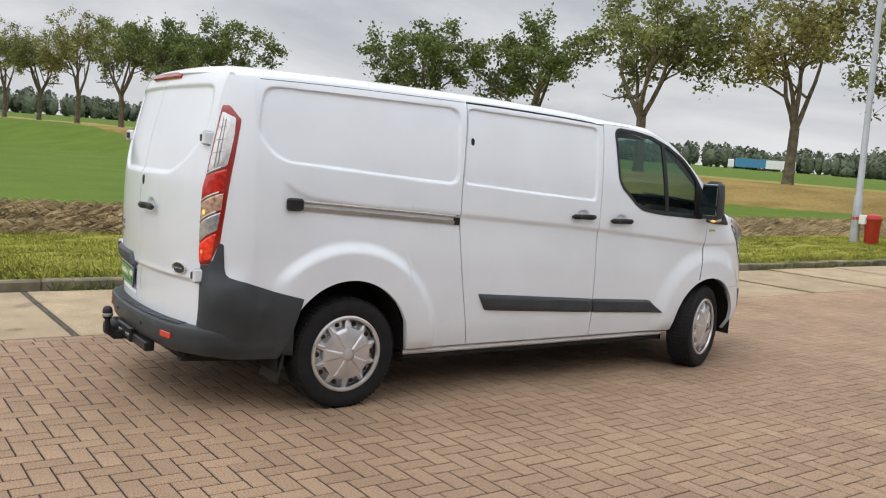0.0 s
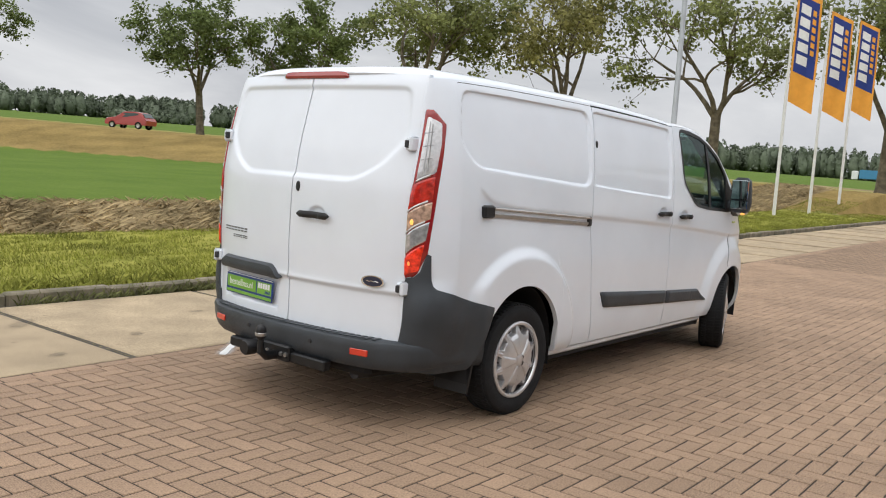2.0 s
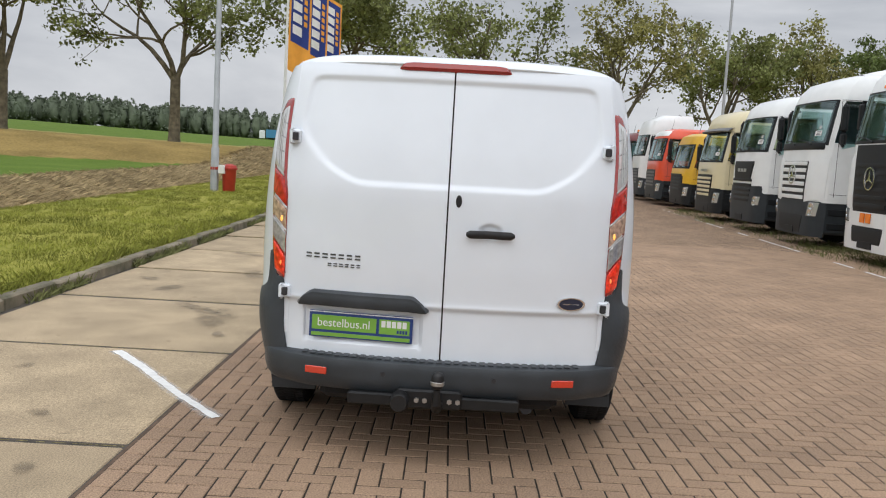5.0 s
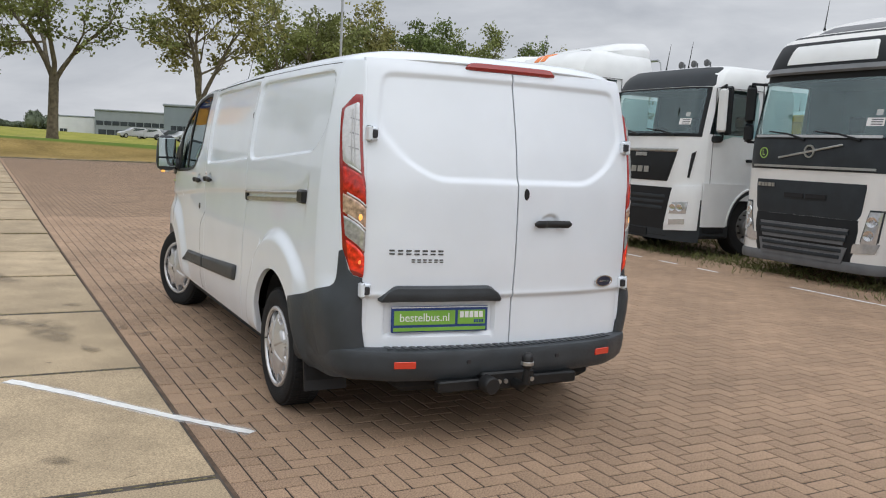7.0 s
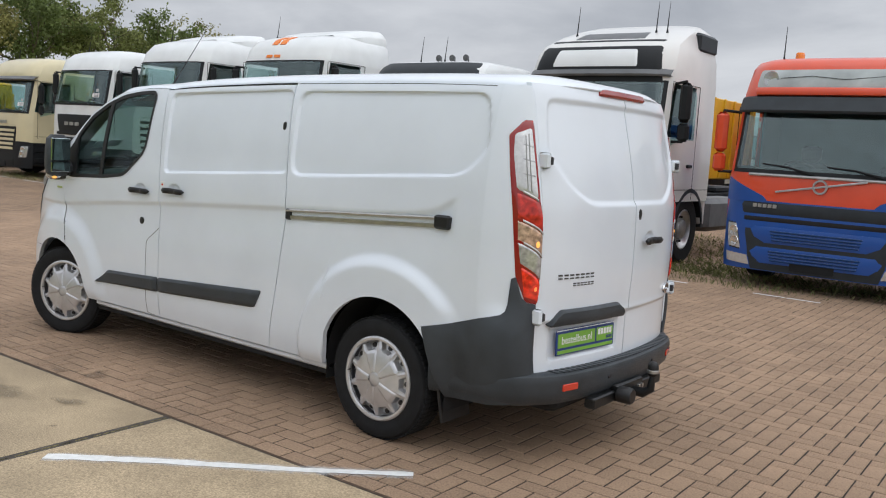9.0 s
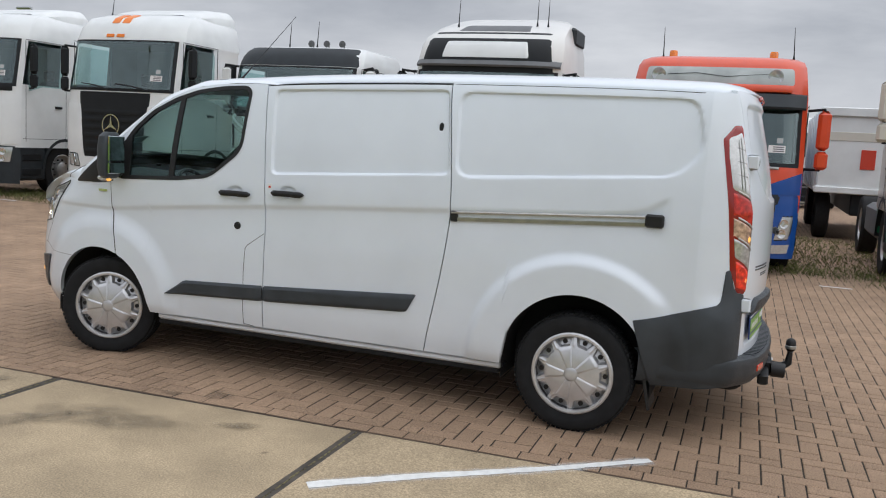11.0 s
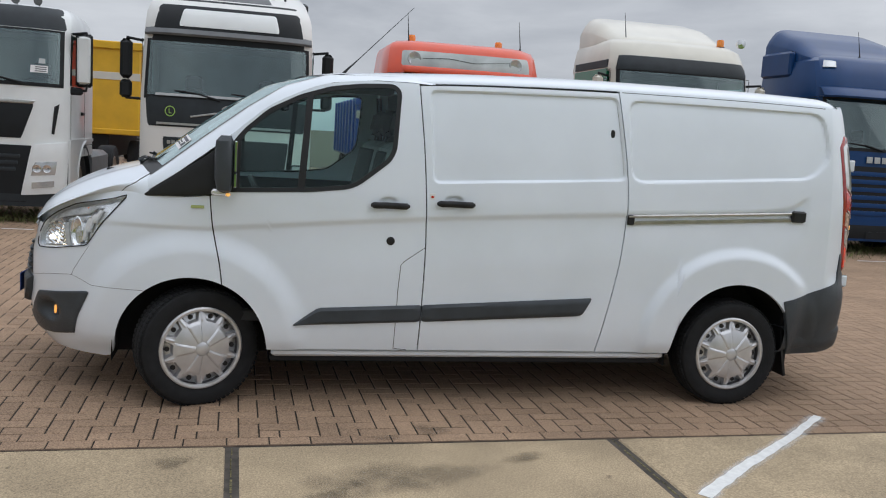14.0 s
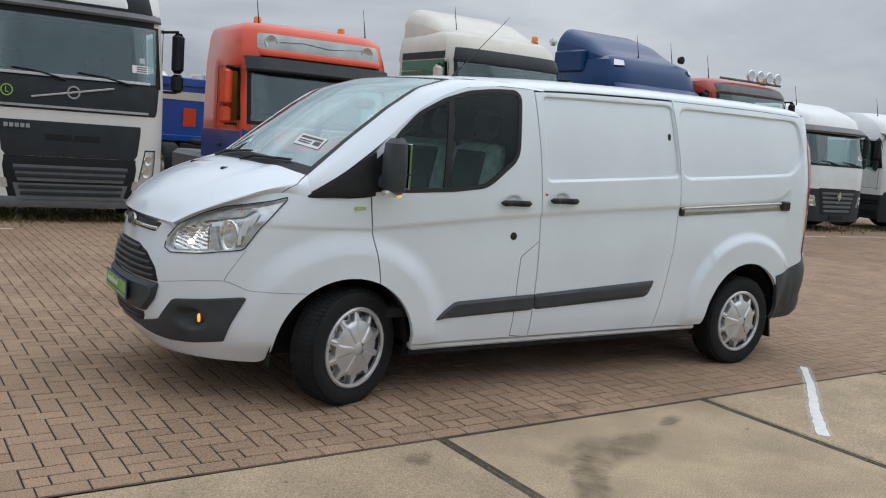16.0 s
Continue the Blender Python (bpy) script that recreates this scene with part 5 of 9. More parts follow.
for sg, ob in ((1, lamps[0]), (-1, lamps[1])):
    g = Geo()
    c = flank(np.array(-0.832), np.array(1.165))
    lathe(g, [(0.0, 0.022), (0.011, 0.018), (0.016, 0.0)], 14, Matrix.Translation((c[0] - 0.010, sg * (c[1] + 0.003), c[2])) @ pose(0, 0, 0, 0, -90, -sg * 45) @ Matrix.Diagonal((1.3, 0.8, 0.35, 1)))
    part("indicator_bulb", g, AMBER, ob)
    g = Geo()
    c = flank(np.array(-0.836), np.array(0.945))
    lathe(g, [(0.0, 0.022), (0.010, 0.018), (0.015, 0.0)], 14, Matrix.Translation((c[0] - 0.008, sg * (c[1] + 0.003), c[2])) @ pose(0, 0, 0, 0, -90, -sg * 45) @ Matrix.Diagonal((1.2, 0.8, 0.35, 1)))
    part("stop_bulb", g, STOPBULB, ob)
    for a0, a1 in (((-0.800, 1.42), (-0.792, 1.70)), ((-0.785, 1.43), (-0.778, 1.69))):
        g = Geo()
        pts = [flank(np.array(a0[0] + (a1[0] - a0[0]) * k / 9), np.array(a0[1] + (a1[1] - a0[1]) * k / 9)) for k in range(10)]
        tube(g, [(p[0] - 0.013, sg * (p[1] + 0.011), p[2]) for p in pts], 0.0022, 4)
        part("lens_rib", g, METAL, ob)
    for zc_ in (1.49, 1.56, 1.63):
        g = Geo()
        sheet(g, flank, [(-0.822, zc_), (-0.820, zc_ + 0.008)], [(-0.770, zc_ + 0.012), (-0.768, zc_ + 0.02)], 3, 6, 0.0155, 0.004, 0.001, out=-1)
        part("lens_step", g if sg > 0 else mirrored(g), SMOKE, ob)

# ---- rear bumper ----
def bumper_skin(u, z):
    """The flank, tucked in towards the bumper's lower edge."""
    P = flank(u, z)
    P[..., 1] -= 0.045 * step(0.66, 0.34, P[..., 2]) * step(-0.30, -0.50, np.asarray(u, float))
    return P


g = Geo()
sheet(g, bumper_skin, [(-0.425, 0.325), (-0.50, 0.322), (-0.66, 0.330), (-0.76, 0.352), (-0.84, 0.41), (-0.876, 0.47)], [(-0.318, 0.688), (-0.48, 0.728), (-0.62, 0.772), (-0.690, 0.794), (-0.722, 0.806), (-0.738, 0.824), (-0.746, 0.86), (-0.750, 0.99), (-0.764, 0.998), (-0.786, 0.90), (-0.808, 0.872), (-0.876, 0.862)], 110, 18, 0.008, 0.03, 0.003, out=-1)
bumper = part("rear_bumper", g, PLASTIC, van, "dark grey plastic rear bumper")
part("bumper_corner", mirrored(g), PLASTIC, bumper)
path = []
for k, u_ in enumerate((-0.36, -0.46, -0.56, -0.63, -0.67, -0.71, -0.75, -0.79)):
    q = bumper_skin(np.array(u_), np.array(0.45))
    path.append((q[0] - 0.0030 * k, q[1] - 0.010 + 0.0026 * k))
path += [(-0.893, 0.790), (-0.938, 0.722), (-0.972, 0.655), (-1.005, 0.50), (-1.03, 0.28), (-1.04, 0.0)]
path = path + [(x, -y) for x, y in path[-2::-1]]
pp = resample(path, 90)
tan = np.gradient(pp, axis=0)
nn = np.stack([-tan[:, 1], tan[:, 0]], 1)
nn /= np.linalg.norm(nn, axis=1, keepdims=True)
if nn[45][0] > 0:
    nn = -nn
prof = [(-0.10, 0.515), (-0.012, 0.512), (0.004, 0.500), (0.010, 0.480), (0.006, 0.455), (0.004, 0.42), (-0.008, 0.375), (-0.035, 0.345), (-0.12, 0.340)]
g = Geo()
g.add([(p[0] + q[0] * d, p[1] + q[1] * d, z) for d, z in prof for p, q in zip(pp, nn)], quads(90, len(prof)))
part("bumper_beam", g, PLASTIC, bumper)
g = Geo()
for k in range(-16, 17):
    y = k * 0.042
    x = np.interp(abs(y), [0, 0.28, 0.50, 0.655, 0.715], [-1.04, -1.03, -1.005, -0.972, -0.935])
    box(g, x + 0.008, x + 0.075, y - 0.014, y + 0.014, 0.512, 0.5185, 0.002)
part("step_ribs", g, PLASTIC, bumper)
for sg in (1, -1):
    g = Geo()
    c = (-0.989, sg * 0.607, 0.4375)
    box(g, -0.056, 0.056, -0.018, 0.018, -0.010, 0.005, 0.003, Matrix.Translation(c) @ pose(0, 0, 0, 90, 0, -90 - sg * 13))
    part("reflector", g, REFLECT, bumper, "red reflector")
    for y in (0.27,):
        g = Geo()
        lathe(g, [(0.0, 0.004), (0.011, 0.004), (0.013, -0.004)], 14, Matrix.Translation((-1.038, sg * y, 0.445)) @ pose(0, 0, 0, 0, -90, 0))
        part("parking_sensor", g, STEEL, bumper)

# mud flaps
g = Geo()
flap = [(-0.372, 0.62), (-0.388, 0.44), (-0.425, 0.26), (-0.440, 0.185), (-0.426, 0.180), (-0.408, 0.255), (-0.372, 0.43), (-0.356, 0.62)]
prism(g, flap, 0.70, 0.94, Matrix(((1, 0, 0, 0), (0, 0, 1, 0), (0, 1, 0, 0), (0, 0, 0, 1))))
both("mud_flap", g, BLACK, van)

# tow bar
TOWBLACK = material("tow_bar_black", (0.012, 0.013, 0.014), 0.42, 0.1, vary=0.3, scale=20)
tow = part("tow_bar", box(box(Geo(), -1.045, -0.985, -0.40, 0.44, 0.292, 0.352, 0.008), -1.06, -0.95, -0.12, 0.20, 0.29, 0.385, 0.01), TOWBLACK, van, "black steel tow bar under the bumper")
g = Geo()
tube(g, [(-1.0, 0.0, 0.32), (-1.12, 0.0, 0.32), (-1.16, 0.0, 0.35), (-1.165, 0.0, 0.42)], [0.028, 0.028, 0.024, 0.016], 12)
lathe(g, [(0.0, -0.026), (0.018, -0.020), (0.026, 0.0), (0.018, 0.020), (0.0, 0.026)], 16, Matrix.Translation((-1.165, 0, 0.452)))
part("tow_ball", g, TOWBLACK, tow)
g = Geo()
lathe(g, [(0.0, 0.052), (0.012, 0.050), (0.023, 0.043), (0.029, 0.031), (0.031, 0.012), (0.030, -0.012), (0.026, -0.024), (0.018, -0.032)], 22, Matrix.Translation((-1.165, 0, 0.455)))
cover = part("ball_cover", g, BLACK, tow)
part("cover_band", lathe(Geo(), [(0.030, -0.014), (0.0335, -0.012), (0.0335, 0.004), (0.031, 0.006)], 22, Matrix.Translation((-1.165, 0, 0.455))), METAL, cover)
g = Geo()
lathe(g, [(0.0, 0.05), (0.038, 0.05), (0.045, 0.04), (0.045, -0.03), (0.0, -0.03)], 18, Matrix.Translation((-1.09, 0.18, 0.335)) @ pose(0, 0, 0, 0, -90, 0))
part("tow_socket", g, BLACK, tow)
g = Geo()
for y in (-0.10, -0.06, 0.06, 0.10):
    g = Geo()
    lathe(g, [(0.0, 0.01), (0.013, 0.01), (0.013, -0.005)], 6, Matrix.Translation((-1.06, y, 0.335)) @ pose(0, 0, 0, 0, -90, 0))
    part("bolt", g, METAL, tow)

HEADBACK = material("headlamp_back", (0.86, 0.87, 0.87), 0.14, 0.75, vary=0.15, scale=26, bump=0.12, bump_scale=40)
FLUTE = material("fluted_reflector", (0.94, 0.94, 0.93), 0.07, 0.95)
SMOKED = material("smoked_housing", (0.55, 0.56, 0.56), 0.15, 0.0, vary=0.3, scale=30)
# ---- nose: lamps, grilles, bumper panels ----
na = nose_a
g = Geo()
sheet(g, nose, head_lo, head_hi, 48, 12, -0.034, 0.0, out=-1)
heads = both("headlamp", g, HEADBACK, van, "clear headlamp with a lit bulb and silver reflectors")
for sg, ob in ((1, heads[0]), (-1, heads[1])):
    def fit_side(geo):
        return geo if sg > 0 else mirrored(geo)
    g = Geo()
    sheet(g, nose, head_lo, head_hi, 48, 12, 0.004, 0.0, 0.002, out=-1)
    part("lens", fit_side(g), CLEAR, ob).visible_shadow = False
    # stepped main reflector with its bulb
    def facets(a, z):
        P = nose(a, z)
        d = -0.030 + 0.012 * np.abs(((z - 0.3 * a) / 0.021) % 1.0 - 0.5) + 0.010 * np.abs((a / 0.042) % 1.0 - 0.5)
        P[..., 0] += 0.75 * d
        P[..., 1] += 0.66 * d
        return P
    g = Geo()
    sheet(g, facets, [(0.735, 0.868), (0.700, 0.846), (0.570, 0.862)], [(0.725, 0.925), (0.660, 0.990), (0.585, 1.012)], 60, 44, 0.0, 0.0, out=-1)
    part("stepped_reflector", fit_side(g), FLUTE, ob, sharp=12)
    c = nose(np.array(0.640), np.array(0.895))
    m_ = Matrix.Translation((c[0] - 0.016, c[1] - 0.016, 0.895)) @ pose(0, 0, 0, 0, 90, 34)
    g = Geo()
    lathe(g, [(0.0, 0.022), (0.010, 0.018), (0.015, 0.0), (0.011, -0.016)], 14, m_)
    part("bulb", fit_side(g), BULB, ob)
    # crescent bowl beside it
    c = nose(np.array(0.490), np.array(0.945))
    m_ = Matrix.Translation((c[0] - 0.026, c[1] - 0.033, 0.945)) @ pose(0, 0, 0, 0, 90, 50)
    g = Geo()
    n = 40
    rings = []
    for r, h in ((1.0, 0.030), (0.94, 0.034), (0.88, 0.022), (0.65, 0.006), (0.35, -0.002), (0.0, -0.004)):
        rings += [(0.072 * 1.25 * r * math.cos(2 * math.pi * k / n), 0.050 * r * math.sin(2 * math.pi * k / n), h) for k in range(n)]
    g.add(rings, quads(n, 6, True), m_)
    part("reflector_bowl", fit_side(g), FLUTE, ob)
    g = Geo()
    sheet(g, nose, [(0.535, 0.865), (0.515, 0.865)], [(0.575, 0.985), (0.550, 1.00)], 3, 10, -0.012, 0.03, 0.002, out=-1)
    part("divider", fit_side(g), SMOKED, ob)
    g = Geo()
    sheet(g, nose, [(0.690, 0.965), (0.600, 1.022), (0.470, 1.058)], [(0.680, 0.998), (0.590, 1.070), (0.440, 1.105)], 18, 6, -0.008, 0.012, 0.003, out=-1)
    part("indicator_strip", fit_side(g), SMOKED, ob)
    g = Geo()
    c = nose(np.array(0.49), np.array(1.080))
    lathe(g, [(0.0, 0.010), (0.006, 0.007), (0.009, 0.0)], 12, Matrix.Translation((c[0] - 0.012, c[1] - 0.012, 1.080)) @ pose(0, 0, 0, 0, 90, 50))
    part("indicator_bulb", fit_side(g), ORANGE_L, ob)
    for k in range(3):
        g = Geo()
        a0 = 0.445 - 0.013 * k
        sheet(g, nose, [(a0 + 0.012, 0.905 + 0.05 * k), (a0, 0.905 + 0.05 * k)], [(a0 + 0.012, 1.03 + 0.025 * k), (a0, 1.03 + 0.025 * k)], 3, 8, -0.006, 0.02, 0.002, out=-1)
        part("lamp_fin", fit_side(g), PAPER, ob)
    g = Geo()
    P = [nose(np.array(a), np.array(z)) for a, z in resample(head_lo, 36)] + [nose(np.array(a), np.array(z)) for a, z in resample(head_hi, 36)[::-1]]
    tube(g, [(p[0] + 0.002, sg * (p[1] + 0.002), p[2]) for p in P], 0.0032, 5)
    part("lamp_edge", g, GAP, ob)

# upper slot with the oval, main grille, plate beam, lower grille
g = Geo()
sheet(g, front_yz, [(-0.36, 0.918), (0.36, 0.918)], [(-0.405, 0.972), (0.405, 0.972)], 30, 5, 0.003, 0.02, 0.002)
part("upper_grille", g, BLACK, van)
g = Geo()
sheet(g, front_yz, [(-0.37, 0.928), (0.37, 0.928)], [(-0.38, 0.945), (0.38, 0.945)], 30, 4, 0.014, 0.012, 0.004)
part("grille_bar", g, CHROME, van)
g = Geo()
bm_ = Matrix.Translation((4.297, 0, 0.948)) @ pose(0, 0, 0, 90, 0, 90) @ pose(0, 0, 0, -14, 0, 0)
lathe(g, [(0.0, 0.008), (0.88, 0.008), (0.90, 0.013), (0.97, 0.013), (1.0, 0.0)], 32, bm_ @ Matrix.Diagonal((0.085, 0.036, 1, 1)))
oval = part("front_badge", g, METAL, van)
g = Geo()
lathe(g, [(0.0, 0.018), (0.5, 0.016), (0.87, 0.012), (0.88, 0.009)], 32, bm_ @ Matrix.Diagonal((0.085, 0.036, 1, 1)))
part("front_badge_face", g, bpy.data.materials["badge_navy"], oval)
g = Geo()
sheet(g, front_yz, [(-0.46, 0.652), (0.46, 0.652)], [(-0.455, 0.665), (-0.425, 0.728), (-0.325, 0.800), (-0.20, 0.835), (0.20, 0.835), (0.325, 0.800), (0.425, 0.728), (0.455, 0.665)], 40, 8, 0.003, 0.02, 0.002)
part("main_grille", g, BLACK, van)
for k in range(5):
    z0 = 0.672 + 0.033 * k
    hw = float(np.interp(z0 + 0.017, [0.652, 0.728, 0.80, 0.835], [0.445, 0.41, 0.31, 0.20]))
    g = Geo()
    sheet(g, front_yz, [(-hw, z0), (hw, z0)], [(-hw, z0 + 0.016), (hw, z0 + 0.016)], 36, 4, 0.020, 0.022, 0.006)
    part("grille_slat", g, PLASTIC, van)
g = Geo()
sheet(g, front_yz, [(-0.365, 0.475), (0.365, 0.475)], [(-0.44, 0.555), (-0.468, 0.648), (0.468, 0.648), (0.44, 0.555)], 40, 8, 0.035, 0.05, 0.02)
part("front_bumper_beam", g, PLASTIC, van)
g = Geo()
sheet(g, front_yz, [(-0.27, 0.362), (0.27, 0.362)], [(-0.36, 0.462), (0.36, 0.462)], 36, 5, 0.002, 0.02, 0.002)
part("lower_grille", g, BLACK, van)
for k in range(2):
    g = Geo()
    z0 = 0.395 + 0.03 * k
    sheet(g, front_yz, [(-0.29, z0), (0.29, z0)], [(-0.30, z0 + 0.012), (0.30, z0 + 0.012)], 30, 3, 0.012, 0.012, 0.004)
    part("lower_slat", g, PLASTIC, van)
fplate = part("front_number_plate", box(Geo(), -0.26, 0.26, -0.055, 0.055, -0.004, 0.004, 0.003), PBLUE, van, "blue and green dealer plate")
fplate.matrix_basis = Matrix.Translation((4.378, 0, 0.565)) @ pose(0, 0, 0, 90, 0, 90)
part("plate_field", box(Geo(), -0.25, 0.09, -0.022, 0.043, 0.003, 0.006, 0.001), PGREEN, fplate)
part("plate_logo_field", box(Geo(), 0.10, 0.25, -0.022, 0.043, 0.003, 0.006, 0.001), PGREEN, fplate)
part("plate_stripe", box(Geo(), -0.25, 0.25, -0.048, -0.032, 0.003, 0.006, 0.001), PGREEN, fplate)
lettering("bestelbus.nl", 0.055, PAPER, Matrix.Translation((-0.08, 0.008, 0.0068)), fplate, "plate_lettering")
# fog lamp panels
g = Geo()
fog_lo = [(0.880, 0.370), (0.790, 0.345), (0.711, 0.336), (0.60, 0.345), (0.478, 0.372)]
fog_hi = [(0.885, 0.400), (0.790, 0.432), (0.745, 0.450), (0.680, 0.570), (0.665, 0.580), (0.530, 0.602), (0.408, 0.626), (0.401, 0.618)]


def fog_skin(a, z):
    """The nose with a round bowl sunk into it."""
    P = nose(a, z)
    d = np.hypot((P[..., 1] - FOG[1]) / 0.082, (P[..., 2] - 0.487) / 0.066)
    deep_ = 0.060 * (1 - step(0.45, 1.0, d)) + 0.006 * (1 - step(1.0, 1.12, d))
    P[..., 0] -= deep_
    return P


sheet(g, fog_skin, fog_lo, fog_hi, 84, 40, 0.010, 0.012, 0.004, out=-1)
fogs = both("fog_lamp_panel", g, PLASTIC, van, "dark grey bumper insert with a fog lamp recess")
for sg, ob in ((1, fogs[0]), (-1, fogs[1])):
    c = FOG
    g = Geo()
    lathe(g, [(0.0, 0.003), (0.026, 0.002), (0.028, -0.004)], 14, Matrix.Translation((c[0] - 0.050, sg * (c[1] + 0.044), 0.490)) @ pose(0, 0, 0, 0, 90, 0) @ Matrix.Diagonal((0.9, 0.8, 1, 1)))
    part("indicator", g, AMBER, ob)
# small green badge on the wing
g = Geo()
box(g, 3.275, 3.345, 0.968, 0.974, 1.128, 1.144, 0.002)
both("wing_badge", g, material("badge_green", (0.45, 0.52, 0.18), 0.4), van)
# sticker on the sliding door's front edge
g = Geo()
box(g, 1.985, 2.017, 0.967, 0.9705, 1.228, 1.270, 0.001)
st_ = part("door_sticker", g, PAPER, van)
g = Geo()
box(g, 1.993, 2.009, 0.969, 0.9715, 1.243, 1.256, 0.0005)
part("sticker_mark", g, REFLECT, st_)

# ---- wheels ----
def wheel(at, steer, side):
    ob = part("wheel", lathe(Geo(), [(0.225, -0.085), (0.262, -0.096), (0.30, -0.102), (0.322, -0.092), (0.335, -0.068), (0.338, -0.03), (0.338, 0.03), (0.335, 0.068), (0.322, 0.092), (0.30, 0.102), (0.262, 0.096), (0.225, 0.085)], 72, rotated("y")), RUBBER, van, "black tyre with a silver plastic hubcap")
    ob.matrix_basis = Matrix.Translation(at) @ pose(0, 0, 0, 0, 0, steer + (0 if side > 0 else 180))
    # tread blocks
    g = Geo()
    for k in range(72):
        a = 2 * math.pi * k / 72
        for y0, y1, sh in ((-0.080, -0.036, 0.0), (-0.028, 0.028, 0.5), (0.036, 0.080, 0.0)):
            box(g, -0.0115, 0.0115, y0, y1, 0.330, 0.3415, 0.003, pose(0, 0, 0, 0, math.degrees(a) + sh * 2.5, 0))
    part("tread", g, RUBBER, ob)
    # rim and hubcap
    part("rim", lathe(Geo(), [(0.228, 0.080), (0.212, 0.070), (0.205, 0.02), (0.19, -0.06), (0.0, -0.06)], 48, rotated("y")), STEEL, ob)
    cap = part("hubcap", lathe(Geo(), [(0.236, 0.084), (0.234, 0.094), (0.226, 0.099), (0.214, 0.097), (0.209, 0.086)], 60, rotated("y")), SILVER, ob)
    n = 10
    # a dished face: ten deep windows between pointed spokes, five raised lobes, bright ridges along them
    rr = np.r_[np.linspace(0.040, 0.150, 22), np.linspace(0.154, 0.216, 24)]
    th = np.linspace(0, 2 * math.pi, 361)
    R, T = np.meshgrid(rr, th)
    phi = (T + math.pi / n) % (2 * math.pi / n) - math.pi / n
    half = np.interp(R, [0.150, 0.166, 0.205, 0.214], [0.022, 0.031, 0.051, 0.053])
    deep = step(0.0, 0.006, half - np.abs(phi) * R) * step(0.158, 0.164, R) * (1 - step(0.209, 0.214, R))
    psi = (T + math.pi / 5) % (2 * math.pi / 5) - math.pi / 5
    lobe = np.interp(R, [0.04, 0.16], [0.010, 0.036]) - np.abs(psi) * R
    H = 0.114 - 0.95 * (R - 0.04) ** 2 - 0.05 * (R - 0.04) + 0.006 * step(-0.002, 0.003, lobe) * (1 - step(0.140, 0.158, R))
    H = H + 0.004 * (1 - step(0.0, 0.004, np.abs(lobe + 0.002))) * (1 - step(0.145, 0.165, R))
    H = H + 0.004 * (1 - step(0.0, 0.010, math.pi / n * R - np.abs(phi) * R)) * step(0.15, 0.17, R) - 0.034 * deep
    g = Geo()
    g.add(np.stack([R * np.cos(T), H, R * np.sin(T)], -1).reshape(-1, 3), [tuple(reversed(q)) for q in quads(len(rr), 361)])
    part("hubcap_face", g, SILVER, cap, sharp=38)
    for k in range(n):
        a = 2 * math.pi * k / n
        g = Geo()
        m_ = pose(0.183 * math.cos(a), 0.0605, 0.183 * math.sin(a)) @ rotated("y")
        lathe(g, [(0.0, 0.003), (0.013, 0.003), (0.015, -0.004)], 12, m_)
        part("vent_hole", g, BLACK, cap)
    g = Geo()
    lathe(g, [(0.0, 0.118), (0.026, 0.118), (0.036, 0.114), (0.046, 0.110)], 24, rotated("y"))
    part("hubcap_centre", g, SILVER, cap)
    part("valve", tube(Geo(), [(0.21, 0.08, 0.01), (0.205, 0.105, 0.01)], 0.004, 6), BLACK, ob)
    return ob


STEER = 19
wheel((0.0, 0.880, WHEEL_R - 0.002), 0, 1)
wheel((0.0, -0.884, WHEEL_R - 0.002), 0, -1)
wheel((WHEELBASE, 0.860, WHEEL_R - 0.002), STEER, 1)
wheel((WHEELBASE, -0.870, WHEEL_R - 0.002), STEER, -1)

# wheel housings, underbody, axle
for cx, cz, r in ((0.0, 0.37, 0.43), (3.33, 0.33, 0.43)):
    g = Geo()
    n = 24
    ring = [(cx + r * math.cos(math.pi * k / n), cz + r * math.sin(math.pi * k / n)) for k in range(n + 1)]
    ring = [(cx + r, 0.24)] + ring + [(cx - r, 0.24)]
    g.add([(x, y, z) for y in (0.93 if cx < 1 else 0.885, 0.62) for x, z in ring], quads(len(ring), 2))
    g.add([(cx - r, 0.62, 0.24), (cx + r, 0.62, 0.24), (cx + r, 0.62, cz + r), (cx - r, 0.62, cz + r)], [(0, 1, 2, 3)])
    both("wheel_housing", g, UNDER, van)
g = Geo()
box(g, -0.90, 3.98, -0.60, 0.60, 0.27, 0.50, 0.03)
box(g, 0.44, 2.90, -0.86, 0.86, 0.27, 0.45, 0.02)
box(g, -0.80, -0.43, -0.74, 0.74, 0.36, 0.50, 0.02)
part("underbody", g, UNDER, van)
g = Geo()
tube(g, [(0, -0.8, 0.33), (0, 0.8, 0.33)], 0.045, 10)
tube(g, [(0.5, -0.35, 0.24), (-0.3, -0.40, 0.22), (-0.85, -0.45, 0.27)], 0.035, 10)
part("rear_axle", g, STEEL, van)

# ---- cabin ----
LINING = material("grey_headlining", (0.20, 0.20, 0.195), 0.9, vary=0.15, scale=4)
g = Geo()
lx = np.linspace(2.03, 2.72, 12)
g.add([(x, 0.72 * w, float(roof_line(x)) - 0.035 - 0.03 * w * w - 0.02 * float(step(2.4, 2.7, x))) for x in lx for w in np.linspace(-1, 1, 13)], quads(13, 12))
part("headlining", g, LINING, van)
g = Geo()
us = np.linspace(2.06, 3.20, 16)
zs = np.linspace(0.84, 1.21, 8)
UX, ZX = np.meshgrid(us, zs)
Q_ = flank(UX, ZX)
Q_[..., 1] -= 0.045
g.add(Q_.reshape(-1, 3), quads(16, 8))
both("door_trim", g, DASH, van)
g = Geo()
